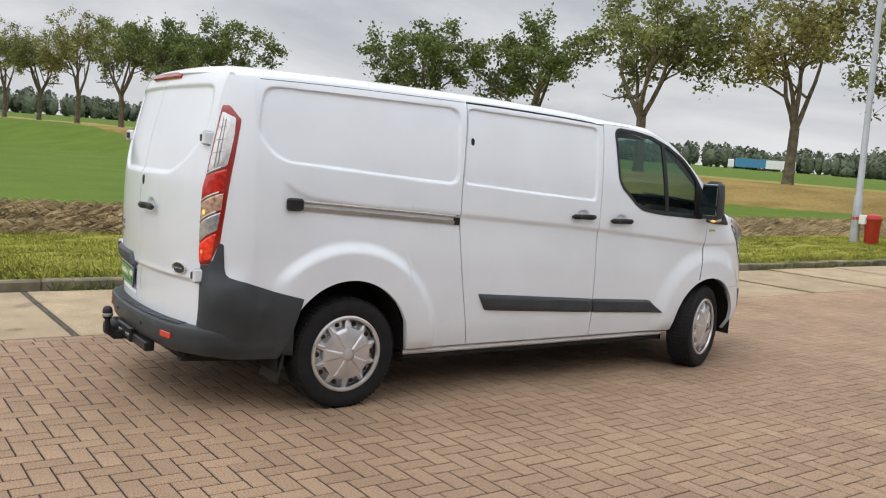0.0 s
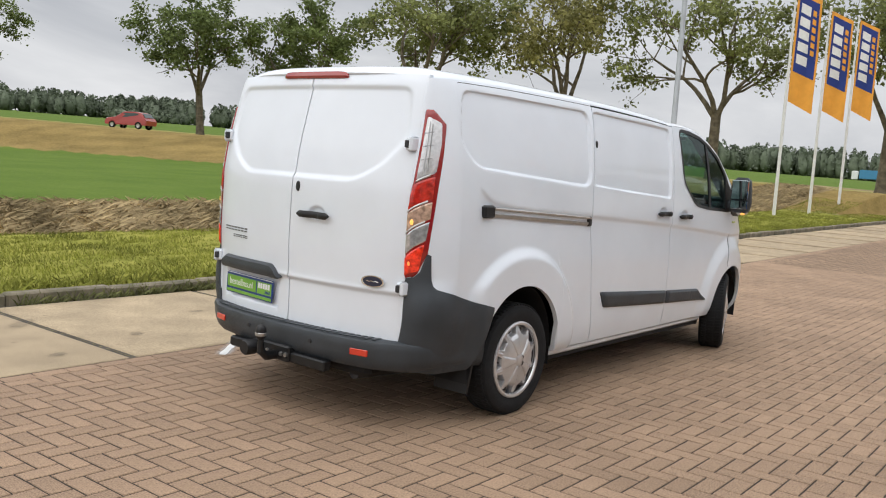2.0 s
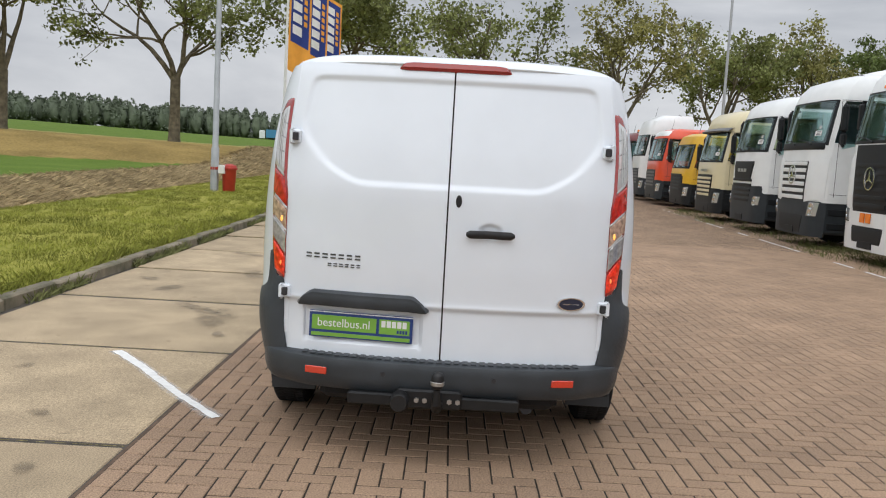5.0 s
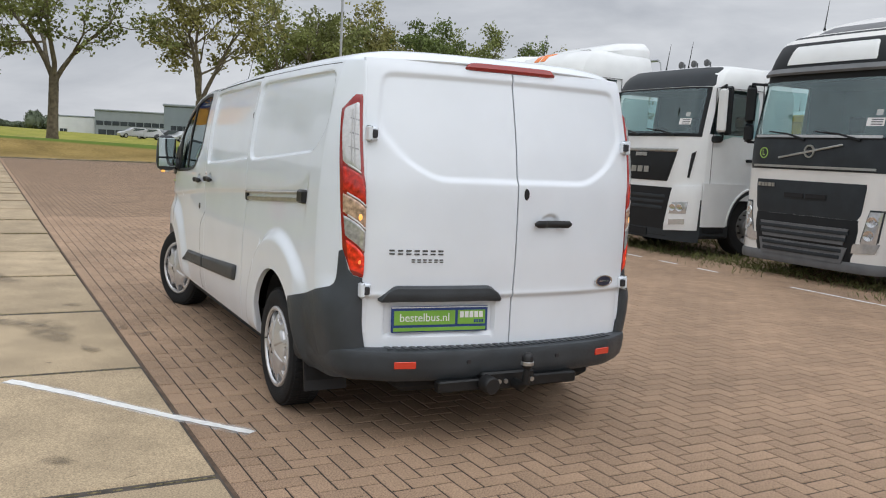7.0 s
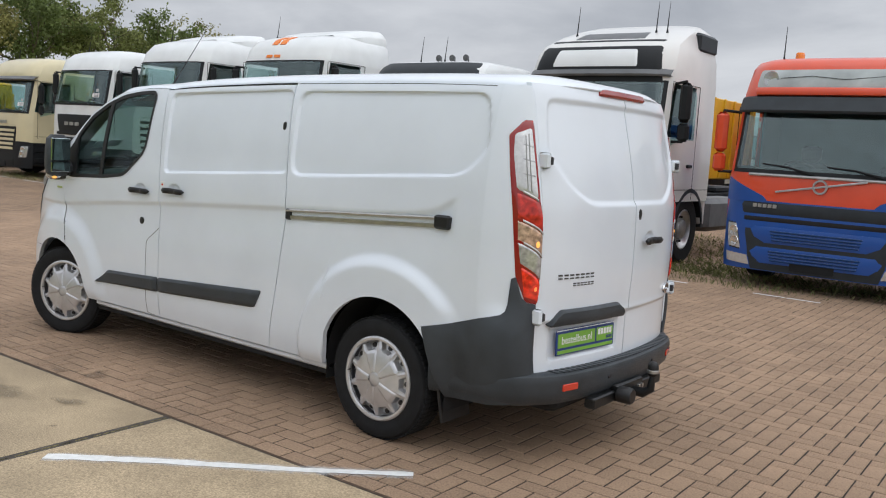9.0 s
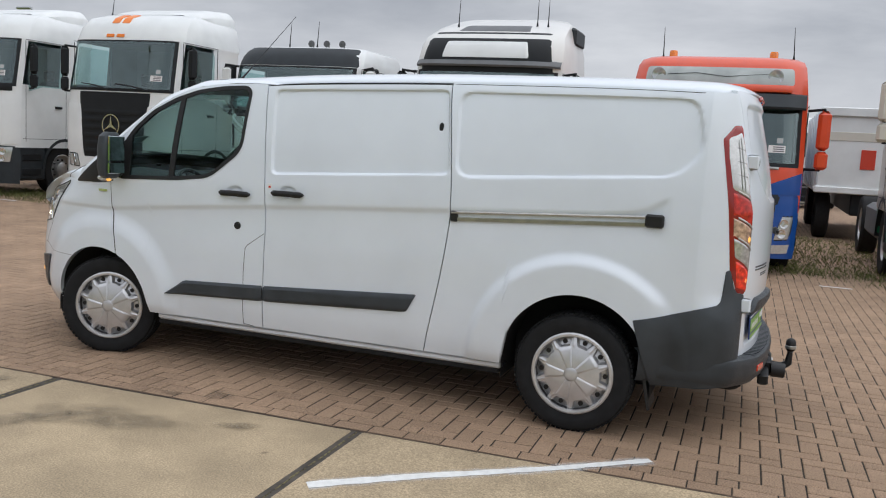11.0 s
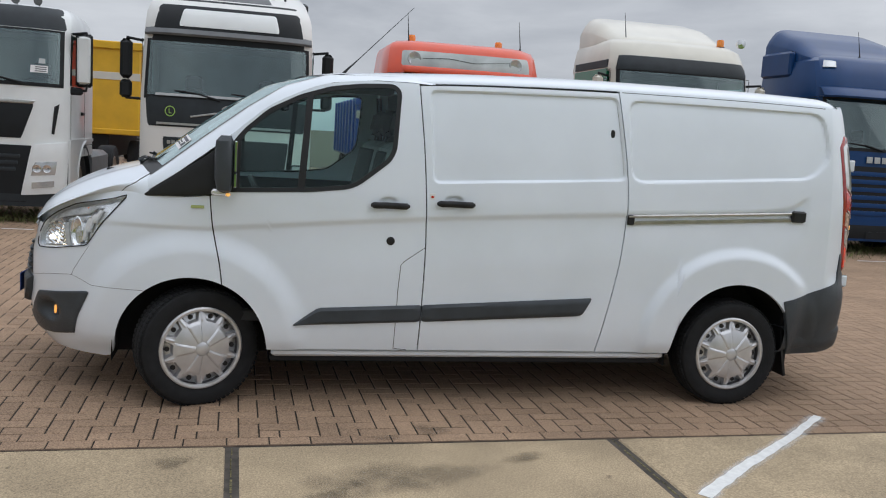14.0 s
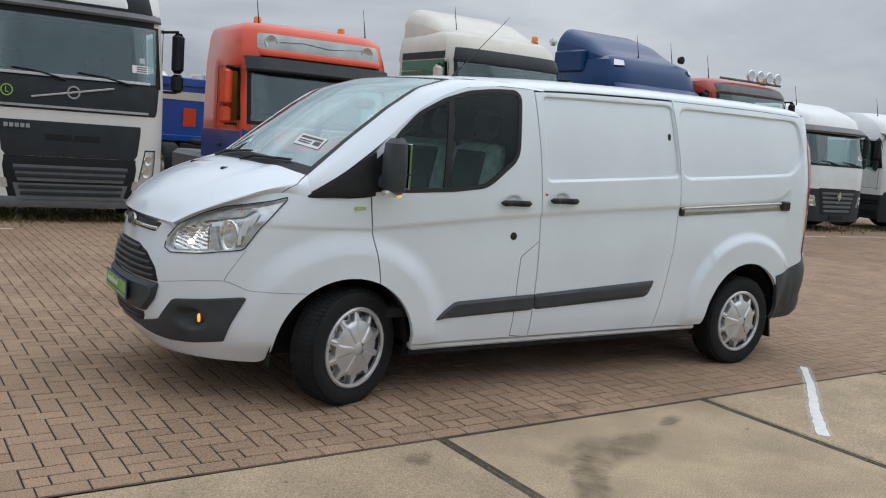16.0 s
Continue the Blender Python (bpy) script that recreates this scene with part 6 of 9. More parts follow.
inner = [PIL_LO * (1 - k) + PIL_HI * k - np.array([0.012, 0.022, 0.012]) for k in (0.0, 0.5, 1.0)]
g.add(np.array(inner).reshape(-1, 3), quads(44, 3))
both("pillar_lining", g, LINING, van)
g = Geo()
box(g, 2.00, 2.03, -0.90, 0.90, 0.45, 1.50, 0.005)
box(g, 2.00, 2.03, -0.82, 0.82, 1.49, 1.88, 0.005)
part("bulkhead", g, DASH, van)
g = Geo()
box(g, 2.03, 3.30, -0.88, 0.88, 0.48, 0.55, 0.01)
part("cab_floor", g, DASH, van)
g = Geo()
dash_rows = []
for x, z in ((3.62, 1.235), (3.45, 1.245), (3.28, 1.235), (3.16, 1.205), (3.10, 1.14), (3.12, 1.00), (3.20, 0.75), (3.22, 0.50)):
    dash_rows += [(x + 0.05 * (1 - w * w), 0.84 * w, z + (0.035 * math.exp(-((w - 0.45) / 0.22) ** 2) if z > 1.15 and x < 3.5 else 0)) for w in np.linspace(-1, 1, 25)]
g.add(dash_rows, quads(25, 8))
part("dashboard", g, DASH, van)
g = Geo()
tw = Matrix.Translation((2.95, 0.42, 1.12)) @ pose(0, 0, 0, 0, -62, 0)
ringp = []
for k in range(36):
    a = 2 * math.pi * k / 36
    for j in range(8):
        b = 2 * math.pi * j / 8
        ringp.append(((0.185 + 0.016 * math.cos(b)) * math.cos(a), (0.185 + 0.016 * math.cos(b)) * math.sin(a), 0.016 * math.sin(b)))
ff = [(k * 8 + j, ((k + 1) % 36) * 8 + j, ((k + 1) % 36) * 8 + (j + 1) % 8, k * 8 + (j + 1) % 8) for k in range(36) for j in range(8)]
g.add(ringp, ff, tw)
lathe(g, [(0.0, 0.02), (0.06, 0.015), (0.075, -0.02), (0.0, -0.04)], 18, tw)
for a in (0, 120, 240):
    box(g, 0.05, 0.18, -0.018, 0.018, -0.015, 0.005, 0.005, tw @ pose(0, 0, 0, 0, 0, a))
tube(g, [tw @ Vector((0, 0, -0.03)), tw @ Vector((0, 0, -0.28))], 0.04, 8)
part("steering_wheel", g, BLACK, van)


def van_seat(y, w):
    g = Geo()
    box(g, 2.22, 2.72, y - w / 2, y + w / 2, 0.78, 0.96, 0.05)
    box(g, 2.26, 2.68, y - w / 2 + 0.03, y + w / 2 - 0.03, 0.55, 0.80, 0.02)
    seat = part("cab_seat", g, SEAT, van, "dark fabric cab seat")
    g = Geo()
    m_ = Matrix.Translation((2.27, y, 0.93)) @ pose(0, 0, 0, 0, -12, 0)
    box(g, -0.06, 0.07, -w / 2, w / 2, 0.0, 0.62, 0.05, m_)
    part("backrest", g, SEATGREY, seat)
    g = Geo()
    box(g, 0.055, 0.09, -w / 2 + 0.09, w / 2 - 0.09, 0.06, 0.55, 0.03, m_)
    part("backrest_insert", g, SEAT, seat)
    for yy_ in ((0.0,) if w < 0.6 else (-0.22, 0.22)):
        g = Geo()
        box(g, -0.045, 0.055, yy_ - 0.13, yy_ + 0.13, 0.66, 0.84, 0.04, m_)
        tube(g, [m_ @ Vector((0, yy_ - 0.06, 0.58)), m_ @ Vector((0, yy_ - 0.06, 0.70))], 0.007, 6)
        tube(g, [m_ @ Vector((0, yy_ + 0.06, 0.58)), m_ @ Vector((0, yy_ + 0.06, 0.70))], 0.007, 6)
        part("headrest", g, SEAT, seat)


van_seat(0.42, 0.52)
van_seat(-0.34, 0.86)
# price sheet behind the windscreen, aerial
g = Geo()
def tilted(p, q):
    """A point of the sheet, which hangs a little askew in the corner of the screen."""
    return 0.225 + 0.080 * q - 0.012 * p, 0.50 + 0.34 * p - 0.02 * q


sheet(g, screen, [tilted(0, 0), tilted(0, 1)], [tilted(1, 0), tilted(1, 1)], 5, 5, 0.004, 0.001, out=-1)
sheet_ob = part("price_sheet", g, PAPER, van, "white printed price sheet inside the windscreen")
for q0, p0, p1, h in ((0.66, 0.08, 0.92, 0.20), (0.40, 0.10, 0.60, 0.10), (0.22, 0.10, 0.60, 0.10), (0.22, 0.70, 0.94, 0.36)):
    g = Geo()
    sheet(g, screen, [tilted(p0, q0), tilted(p0, q0 + h)], [tilted(p1, q0), tilted(p1, q0 + h)], 3, 5, 0.0055, 0.001, out=-1)
    part("print_line", g, INK, sheet_ob)
g = Geo()
tube(g, [(2.52, 0.55, 1.925), (2.49, 0.55, 1.96), (2.42, 0.55, 2.03), (2.10, 0.55, 2.36)], [0.012, 0.008, 0.003, 0.0015], 6)
part("aerial", g, BLACK, van)
g = Geo()
box(g, 2.80, 2.86, -0.12, 0.12, 1.70, 1.77, 0.02)
part("inner_mirror", g, BLACK, van)


# ---- the row of parked lorries: each faces the van, x across, y = 0 at its front ----
T_WHITE = material("lorry_white", (0.785, 0.805, 0.80), 0.32, vary=0.08, scale=2, coat=0.4)
T_CREAM = material("lorry_cream", (0.68, 0.60, 0.38), 0.35, vary=0.08, scale=2, coat=0.4)
T_BEIGE = material("lorry_beige", (0.66, 0.63, 0.55), 0.35, vary=0.08, scale=2, coat=0.4)
T_PEARL = material("lorry_pearl", (0.74, 0.73, 0.70), 0.30, vary=0.06, scale=2, coat=0.5)
T_BLUE = material("lorry_blue", (0.010, 0.075, 0.33), 0.30, vary=0.10, scale=3, coat=0.5)
T_NAVY = material("lorry_navy", (0.008, 0.045, 0.150), 0.30, vary=0.10, scale=3, coat=0.1, spec=0.3)
T_ORANGE = material("lorry_orange_red", (0.72, 0.075, 0.022), 0.32, vary=0.08, scale=3, coat=0.5)
T_RED = material("lorry_red", (0.42, 0.045, 0.022), 0.36, vary=0.10, scale=3, coat=0.4)
T_MAROON = material("lorry_maroon", (0.14, 0.018, 0.018), 0.34, vary=0.10, scale=3, coat=0.4)
T_YELLOW = material("lorry_yellow", (0.72, 0.42, 0.02), 0.38, vary=0.10, scale=3, coat=0.3)
T_GREEN = material("lorry_green", (0.010, 0.16, 0.075), 0.35, vary=0.10, scale=3, coat=0.4)
T_GREY = material("lorry_dark_grey", (0.027, 0.033, 0.038), 0.5, vary=0.2, scale=5, spec=0.35)
T_MID = material("lorry_mid_grey", (0.13, 0.135, 0.14), 0.5, vary=0.2, scale=5)
T_BLACK = material("lorry_black", (0.010, 0.012, 0.014), 0.5, vary=0.2, scale=5, spec=0.35)
T_PANE = pane_material("lorry_pane", (0.54, 0.71, 0.70), 1.80, 5.0, (0.82, 0.98, 0.98))
# light teal: part of the windscreens' sky reflection is put into this colour
T_LINING = material("cab_lining", (0.140, 0.210, 0.230), 0.9, vary=0.2, scale=4)
T_SCREEN = material("lorry_light_box", (0.45, 0.49, 0.48), 0.2, vary=0.25, scale=3, coat=0.5)
T_LAMP = material("lorry_lamp", (0.60, 0.62, 0.63), 0.12, 0.6, vary=0.12, scale=30, coat=0.8)
T_BEACON = material("beacon_amber", (0.85, 0.25, 0.02), 0.2, coat=0.6)
T_ALLOY = material("lorry_rim", (0.48, 0.48, 0.48), 0.35, 0.8, vary=0.25, scale=10)
T_FLAGO = material("orange_stripe", (0.85, 0.22, 0.02), 0.4)


def tsheet(geo, fn, lo, hi, *rest):
    """A patch raised forward of a lorry's face."""
    return sheet(geo, fn, lo, hi, *rest, out=-1)


def lorry(x, paint, front, panels, roof, glass=(1.9, 2.7), glass_w=1.10, mirror=T_BLACK, label="", low=0.95, width=1.24, extra=None, bumper=T_GREY, lamps=((0.88, 1.12, 0.50, 0.85),), side_low=None, beacon=0, aerials=((0.8, -0.9),), load=None, wiper=True, sticker=True, y=0.0, visor=None, deep=2.15, rims=T_ALLOY, tall=1.0):
    """roof: rows of (z, half width, front y, rear y) above the windscreen. panels: (name, material, z0, z1, half width at z0, at z1, raise)."""
    base = float(road_z(x))
    ob = thing("lorry", label, "lorry", Matrix.Translation((x, front, base)) @ Matrix.Diagonal((1, 1, tall, 1)), "parked lorries")
    rows = [(low - 0.02, width, 0.0, -deep), (min(1.25, glass[0] - 0.20), width, 0.0, -deep), (min(1.60, glass[0] - 0.08), width, -0.01, -deep), (glass[0], width, -0.03, -deep)]
    rows += [(glass[0] + (glass[1] - glass[0]) * k, width - 0.015 * k, -0.03 - 0.16 * k, -deep) for k in (0.35, 0.7, 1.0)]
    rows += list(roof)
    zt, wt, ft, rt = (np.array([r[k] for r in rows]) for k in range(4))

    def face(u, z):
        u, z = np.asarray(u, float), np.asarray(z, float)
        w, f = np.interp(z, zt, wt), np.interp(z, zt, ft)
        return np.stack([u + 0 * z, f - 0.05 * (u / w) ** 2 - 0.22 * np.abs(u / w) ** 8, z + 0 * u], -1)

    def wall(v, z, sg):
        w = np.interp(z, zt, wt)
        return (sg * w, v, z)

    # cab shell
    fx = np.sin(np.linspace(-1, 1, 61) * math.pi / 2)
    g = Geo()
    ring = []
    for z, w, f, r in rows:
        pts = [(-w + 0.03, r, z), (-w, r + 0.05, z)]
        pts += [(-w, r + (f - 0.27 - r) * 0.5, z)]
        pts += [tuple(face(np.array(q * w * 0.999), np.array(z))) for q in fx]
        pts += [(w, r + (f - 0.27 - r) * 0.5, z), (w, r + 0.05, z), (w - 0.03, r, z)]
        ring += pts
    n = 67
    skin = []
    for q in quads(n, len(rows), True):
        row, cols = min(v // n for v in q), sorted({v % n for v in q})
        if 3 <= row < 6 and len(cols) == 2 and cols[1] - cols[0] == 1:
            mid_u = sum(ring[v][0] for v in q) / 4
            if (cols[0] > 2 and cols[1] < n - 3 and abs(mid_u) < glass_w) or cols == [2, 3] or cols == [n - 4, n - 3]:
                continue
        skin.append(q)
    g.add(ring, skin + [tuple(range((len(rows) - 1) * n, len(rows) * n))])
    part("cab", g, paint, ob, sharp=40)
    # windscreen and its dark surround
    ga, gb = glass
    g = Geo()
    for a_, b_, c_, d_ in (((-glass_w - 0.05, ga - 0.05), (glass_w + 0.05, ga - 0.05), (-glass_w - 0.05, ga + 0.035), (glass_w + 0.05, ga + 0.035)), ((-glass_w - 0.03, gb - 0.035), (glass_w + 0.03, gb - 0.035), (-glass_w - 0.03, gb + 0.03), (glass_w + 0.03, gb + 0.03)),
                           ((-glass_w - 0.05, ga), (-glass_w + 0.045, ga), (-glass_w - 0.03, gb), (-glass_w + 0.045, gb)), ((glass_w - 0.045, ga), (glass_w + 0.05, ga), (glass_w - 0.045, gb), (glass_w + 0.03, gb))):
        tsheet(g, face, [a_, b_], [c_, d_], 33, 6, 0.008, 0.02)
    part("screen_surround", g, T_BLACK, ob)
    g = Geo()
    tsheet(g, face, [(-glass_w, ga), (glass_w, ga)], [(-glass_w + 0.02, gb), (glass_w - 0.02, gb)], 49, 6, 0.012, 0.0)
    pane = part("windscreen", g, T_PANE, ob)
    pane.visible_shadow = False
    # inside of the cab: lining, dashboard, wheel, seats
    g = Geo()
    box(g, -width + 0.05, width - 0.05, -deep + 0.04, -deep + 0.10, low + 0.05, gb + 0.05, 0.01)
    box(g, -width + 0.05, width - 0.05, -deep + 0.05, -0.50, gb + 0.02, gb + 0.05, 0.01)
    box(g, -width + 0.03, width - 0.03, -deep + 0.05, -0.40, low - 0.01, low + 0.03, 0.01)
    for sg in (1, -1):
        box(g, *sorted((sg * (width - 0.07), sg * (width - 0.03))), -deep + 0.05, -1.30, ga - 0.02, gb + 0.03, 0.01)
    part("cab_lining", g, T_LINING, ob)
    g = Geo()
    box(g, -width + 0.06, width - 0.06, -0.78, -0.34, low + 0.05, ga - 0.02, 0.05)
    box(g, 0.15, 0.95, -0.86, -0.45, ga - 0.25, ga + 0.04, 0.05)
    part("dashboard", g, T_BLACK, ob)
    g = Geo()
    tw_ = Matrix.Translation((0.55, -0.98, ga - 0.02)) @ pose(0, 0, 0, 40, 0, 0)
    tube(g, [tw_ @ Vector((0.23 * math.cos(2 * math.pi * k / 20), 0.23 * math.sin(2 * math.pi * k / 20), 0)) for k in range(21)], 0.018, 6)
    part("steering_wheel", g, T_BLACK, ob)
    for sx in (0.58, -0.58):
        g = Geo()
        box(g, sx - 0.25, sx + 0.25, -1.72, -1.55, ga - 0.60, ga + 0.12, 0.06)
        box(g, sx - 0.14, sx + 0.14, -1.70, -1.58, ga + 0.13, ga + 0.36, 0.05)
        part("cab_seat", g, T_GREY, ob)
    if sticker:
        g = Geo()
        zs = glass[0] + 0.14
        tsheet(g, face, [(-0.98, zs), (-0.76, zs)], [(-0.98, zs + 0.10), (-0.76, zs + 0.10)], 4, 3, 0.013, 0.002)
        part("paper_sticker", g, PAPER, pane)
        g = Geo()
        tsheet(g, face, [(-0.94, zs + 0.13), (-0.86, zs + 0.13)], [(-0.94, zs + 0.20), (-0.86, zs + 0.20)], 4, 3, 0.013, 0.002)
        part("small_sticker", g, T_SCREEN, pane)
        g = Geo()
        for k in range(3):
            tsheet(g, face, [(-0.96, zs + 0.015 + 0.028 * k), (-0.82, zs + 0.015 + 0.028 * k)], [(-0.96, zs + 0.028 + 0.028 * k), (-0.82, zs + 0.028 + 0.028 * k)], 3, 2, 0.015, 0.001)
        part("sticker_print", g, INK, pane)
    if wiper:
        for a, b in ((0.75, 0.10), (-0.05, -0.75)):
            g = Geo()
            p = [face(np.array(q), np.array(glass[0] + h)) for q, h in ((b, -0.03), ((a + b) / 2, 0.045), (a, 0.075))]
            tube(g, [(v[0], v[1] + 0.035, v[2]) for v in p], [0.018, 0.012, 0.008], 5)
            part("wiper", g, T_BLACK, ob)
    for name, mat, z0, z1, w0, w1, off in panels:
        g = Geo()
        tsheet(g, face, [(-w0, z0), (w0, z0)], [(-w1, z1), (w1, z1)], 49, 5, off, 0.03 + off, min(0.012, off * 0.6))
        part(name, g, mat, ob)
    if visor:
        z0, z1, out_, mat = visor
        g = Geo()
        us = np.linspace(-width * 0.97, width * 0.97, 25)
        prof = ((z0 + 0.02, 0.0), (z0, out_), (z0 + 0.03, out_ + 0.02), (z1 - 0.02, out_ * 0.45), (z1, 0.0))
        v = []
        for z, o in prof:
            P = face(us, np.full(25, z))
            v += [(p[0], p[1] + o, p[2]) for p in P]
        g.add(v, quads(25, len(prof)))
        part("sun_visor", g, mat, ob)
    # bumper with lamps, plate
    g = Geo()
    tsheet(g, face, [(-width * 0.985, 0.24), (width * 0.985, 0.24)], [(-width * 0.999, low), (width * 0.999, low)], 31, 6, 0.012, 0.10, 0.010)
    box(g, -width + 0.02, width - 0.02, -0.9, -0.25, 0.30, low, 0.03)
    bump_ = part("bumper", g, bumper, ob)
    for x0, x1, z0, z1 in lamps:
        for sg in (1, -1):
            g = Geo()
            a, b = sorted((sg * x0, sg * x1))
            inner, outer = (a, b) if sg > 0 else (b, a)
            tsheet(g, face, [(inner, z0), (outer + sg * 0.02, z0 + 0.02)], [(inner + sg * 0.10, z1), (outer + sg * 0.06, z1)], 8, 5, 0.020, 0.03, 0.006)
            lamp = part("headlamp", g, T_GREY, ob)
            g = Geo()
            tsheet(g, face, [(inner + sg * 0.020, z0 + 0.022), (outer, z0 + 0.036)], [(inner + sg * 0.104, z1 - 0.022), (outer + sg * 0.042, z1 - 0.022)], 8, 5, 0.024, 0.02, 0.004)
            part("lens", g, T_LAMP, lamp)
            for zq in (0.30, 0.68):
                g = Geo()
                c = face(np.array(sg * ((x0 + x1) / 2 + 0.06 * zq)), np.array(z0 + (z1 - z0) * zq))
                lathe(g, [(0.068, 0.0), (0.064, 0.010), (0.054, 0.009), (0.035, 0.003), (0.0, 0.005)], 16, Matrix.Translation((c[0], c[1] + 0.022, c[2])) @ pose(0, 0, 0, -90, 0, -sg * 24))
                part("lamp_bowl", g, CHROME, lamp)
    g = Geo()
    tsheet(g, face, [(-0.27, 0.28), (0.27, 0.28)], [(-0.27, 0.40), (0.27, 0.40)], 6, 3, 0.026, 0.02)
    part("plate_holder", g, T_BLACK, bump_)
    # sides: door window, joints, handle, steps, mirrors
    for sg in (1, -1):
        xw = sg * (width - 0.004)
        g = Geo()
        zb, zt_ = glass[0] - 0.02, glass[1] - 0.06
        outline = [(-0.45, zb - 0.10), (-0.42, zb + 0.25), (-0.52, zt_), (-1.28, zt_), (-1.32, zt_ - 0.08), (-1.32, zb), (-0.80, zb)]
        m_ = Matrix(((0, 0, sg, xw), (1, 0, 0, 0), (0, 1, 0, 0), (0, 0, 0, 1)))
        prism(g, outline if sg > 0 else outline[::-1], 0.0, 0.006, m_)
        part("door_window", g, T_PANE, ob).visible_shadow = False
        g = Geo()
        for a, b in (((-0.38, low + 0.1), (-0.38, glass[1])), ((-1.42, low), (-1.42, glass[1] + 0.02)), ((-0.38, glass[1] + 0.02), (-1.42, glass[1] + 0.02)), ((-0.3, low + 0.15), (-deep + 0.05, low + 0.15))):
            tube(g, [(xw + sg * 0.003, a[0], a[1]), (xw + sg * 0.003, b[0], b[1])], 0.0055, 4)
        part("door_joint", g, GAP, ob)
        g = Geo()
        a, b = sorted((xw - sg * 0.01, xw + sg * 0.035))
        box(g, a, b, -1.30, -1.12, glass[0] - 0.42, glass[0] - 0.37, 0.01)
        part("door_handle", g, T_BLACK, ob)
        # mirrors on arms
        g = Geo()
        a, b = sorted((sg * (width + 0.13), sg * (width + 0.30)))
        if mirror is T_WHITE:
            # one tall white cover in a black housing, on a black foot
            box(g, *sorted((sg * (width + 0.07), sg * (width + 0.27))), -0.43, -0.34, glass[0] + 0.02, glass[0] + 0.72, 0.03)
            mir = part("mirror", box(g, *sorted((sg * (width + 0.05), sg * (width + 0.28))), -0.49, -0.40, glass[0] - 0.01, glass[0] + 0.75, 0.03), T_BLACK, ob, "tall mirror in a black housing")
            part("mirror_cover", box(Geo(), *sorted((sg * (width + 0.085), sg * (width + 0.265))), -0.40, -0.315, glass[0] + 0.03, glass[0] + 0.71, 0.03), mirror, mir)
            part("mirror_foot", box(Geo(), *sorted((sg * (width - 0.06), sg * (width + 0.16))), -0.46, -0.34, glass[0] - 0.13, glass[0] - 0.02, 0.03), T_BLACK, ob)
        else:
            box(g, a, b, -0.43, -0.30, glass[0] + 0.20, glass[0] + 0.74, 0.05)
            part("wide_mirror", box(Geo(), a, b, -0.42, -0.31, glass[0] - 0.06, glass[0] + 0.19, 0.04), mirror, ob)
            mir = part("mirror", g, mirror, ob)
        g = Geo()
        tube(g, [(sg * width, -0.48, glass[0] + 0.74), (sg * (width + 0.21), -0.36, glass[0] + 0.76), (sg * (width + 0.22), -0.36, glass[0] + 0.66)], 0.02, 6)
        part("mirror_arm", g, T_BLACK, ob)
        g = Geo()
        tube(g, [(sg * width, -0.48, glass[0] - 0.06), (sg * (width + 0.21), -0.36, glass[0] - 0.06), (sg * (width + 0.22), -0.36, glass[0] + 0.04)], 0.02, 6)
        part("mirror_arm", g, T_BLACK, ob)
        # lower side: step box and wheel arch
        g = Geo()
        a, b = sorted((sg * (width - 0.32), sg * (width - 0.01)))
        box(g, a, b, -0.82, -0.22, 0.32, low, 0.03)
        part("step_box", g, side_low or bumper, ob)
        for zs_ in (0.40, 0.68):
            g = Geo()
            box(g, *sorted((sg * (width - 0.02), sg * (width + 0.004))), -0.76, -0.30, zs_, zs_ + 0.13, 0.01)
            part("step", g, T_BLACK, ob)
        g = Geo()
        box(g, a, b, -deep + 0.05, -1.98, 0.55, low, 0.03)
        part("side_box", g, side_low or bumper, ob)
        g = Geo()
        n = 14
        arc = [(-1.40 + 0.60 * math.cos(math.pi * k / n), 0.52 + 0.60 * math.sin(math.pi * k / n)) for k in range(n + 1)]
        g.add([(sg * q, yy_, zz_) for q in (width - 0.34, width + 0.005) for yy_, zz_ in arc] + [(sg * (width + 0.005), -1.40 + (yy_ + 1.40) * 0.90, 0.52 + (zz_ - 0.52) * 0.90) for yy_, zz_ in arc], quads(n + 1, 3))
        part("wheel_arch", g, T_GREY, ob)
    # wheels
    for yy_, xs_ in ((-1.40, (1, -1)), (-5.0, (1, -1))):
        for sg in xs_:
            w = part("wheel", lathe(Geo(), [(0.30, -0.13), (0.42, -0.155), (0.48, -0.15), (0.505, -0.12), (0.51, 0.0), (0.505, 0.12), (0.48, 0.15), (0.42, 0.155), (0.30, 0.13)], 32, rotated("x")), RUBBER, ob)
            w.matrix_basis = Matrix.Translation((sg * (width - 0.20), yy_, 0.505)) @ pose(0, 0, 0, 0, 0, 0 if sg > 0 else 180)
            part("rim", lathe(Geo(), [(0.305, 0.125), (0.285, 0.13), (0.27, 0.09), (0.22, 0.05), (0.16, 0.05), (0.14, 0.12), (0.10, 0.135), (0.0, 0.135)], 28, rotated("x")), rims, w)
            for k in range(10):
                g = Geo()
                a = 2 * math.pi * k / 10
                lathe(g, [(0.0, 0.085), (0.016, 0.085), (0.018, 0.05)], 6, pose(0, 0.19 * math.cos(a), 0.19 * math.sin(a)) @ rotated("x"))
                part("wheel_nut", g, STEEL, w)
    # chassis, tank, fifth wheel
    g = Geo()
    for sg in (1, -1):
        box(g, sg * 0.42 - 0.05, sg * 0.42 + 0.05, -6.2, -1.0, 0.72, 0.98, 0.01)
    box(g, -1.0, 1.0, -2.1, -0.3, 0.55, 0.95, 0.03)
    tube(g, [(-1.0, -1.4, 0.505), (1.0, -1.4, 0.505)], 0.07, 8)
    tube(g, [(-1.0, -5.0, 0.505), (1.0, -5.0, 0.505)], 0.09, 8)
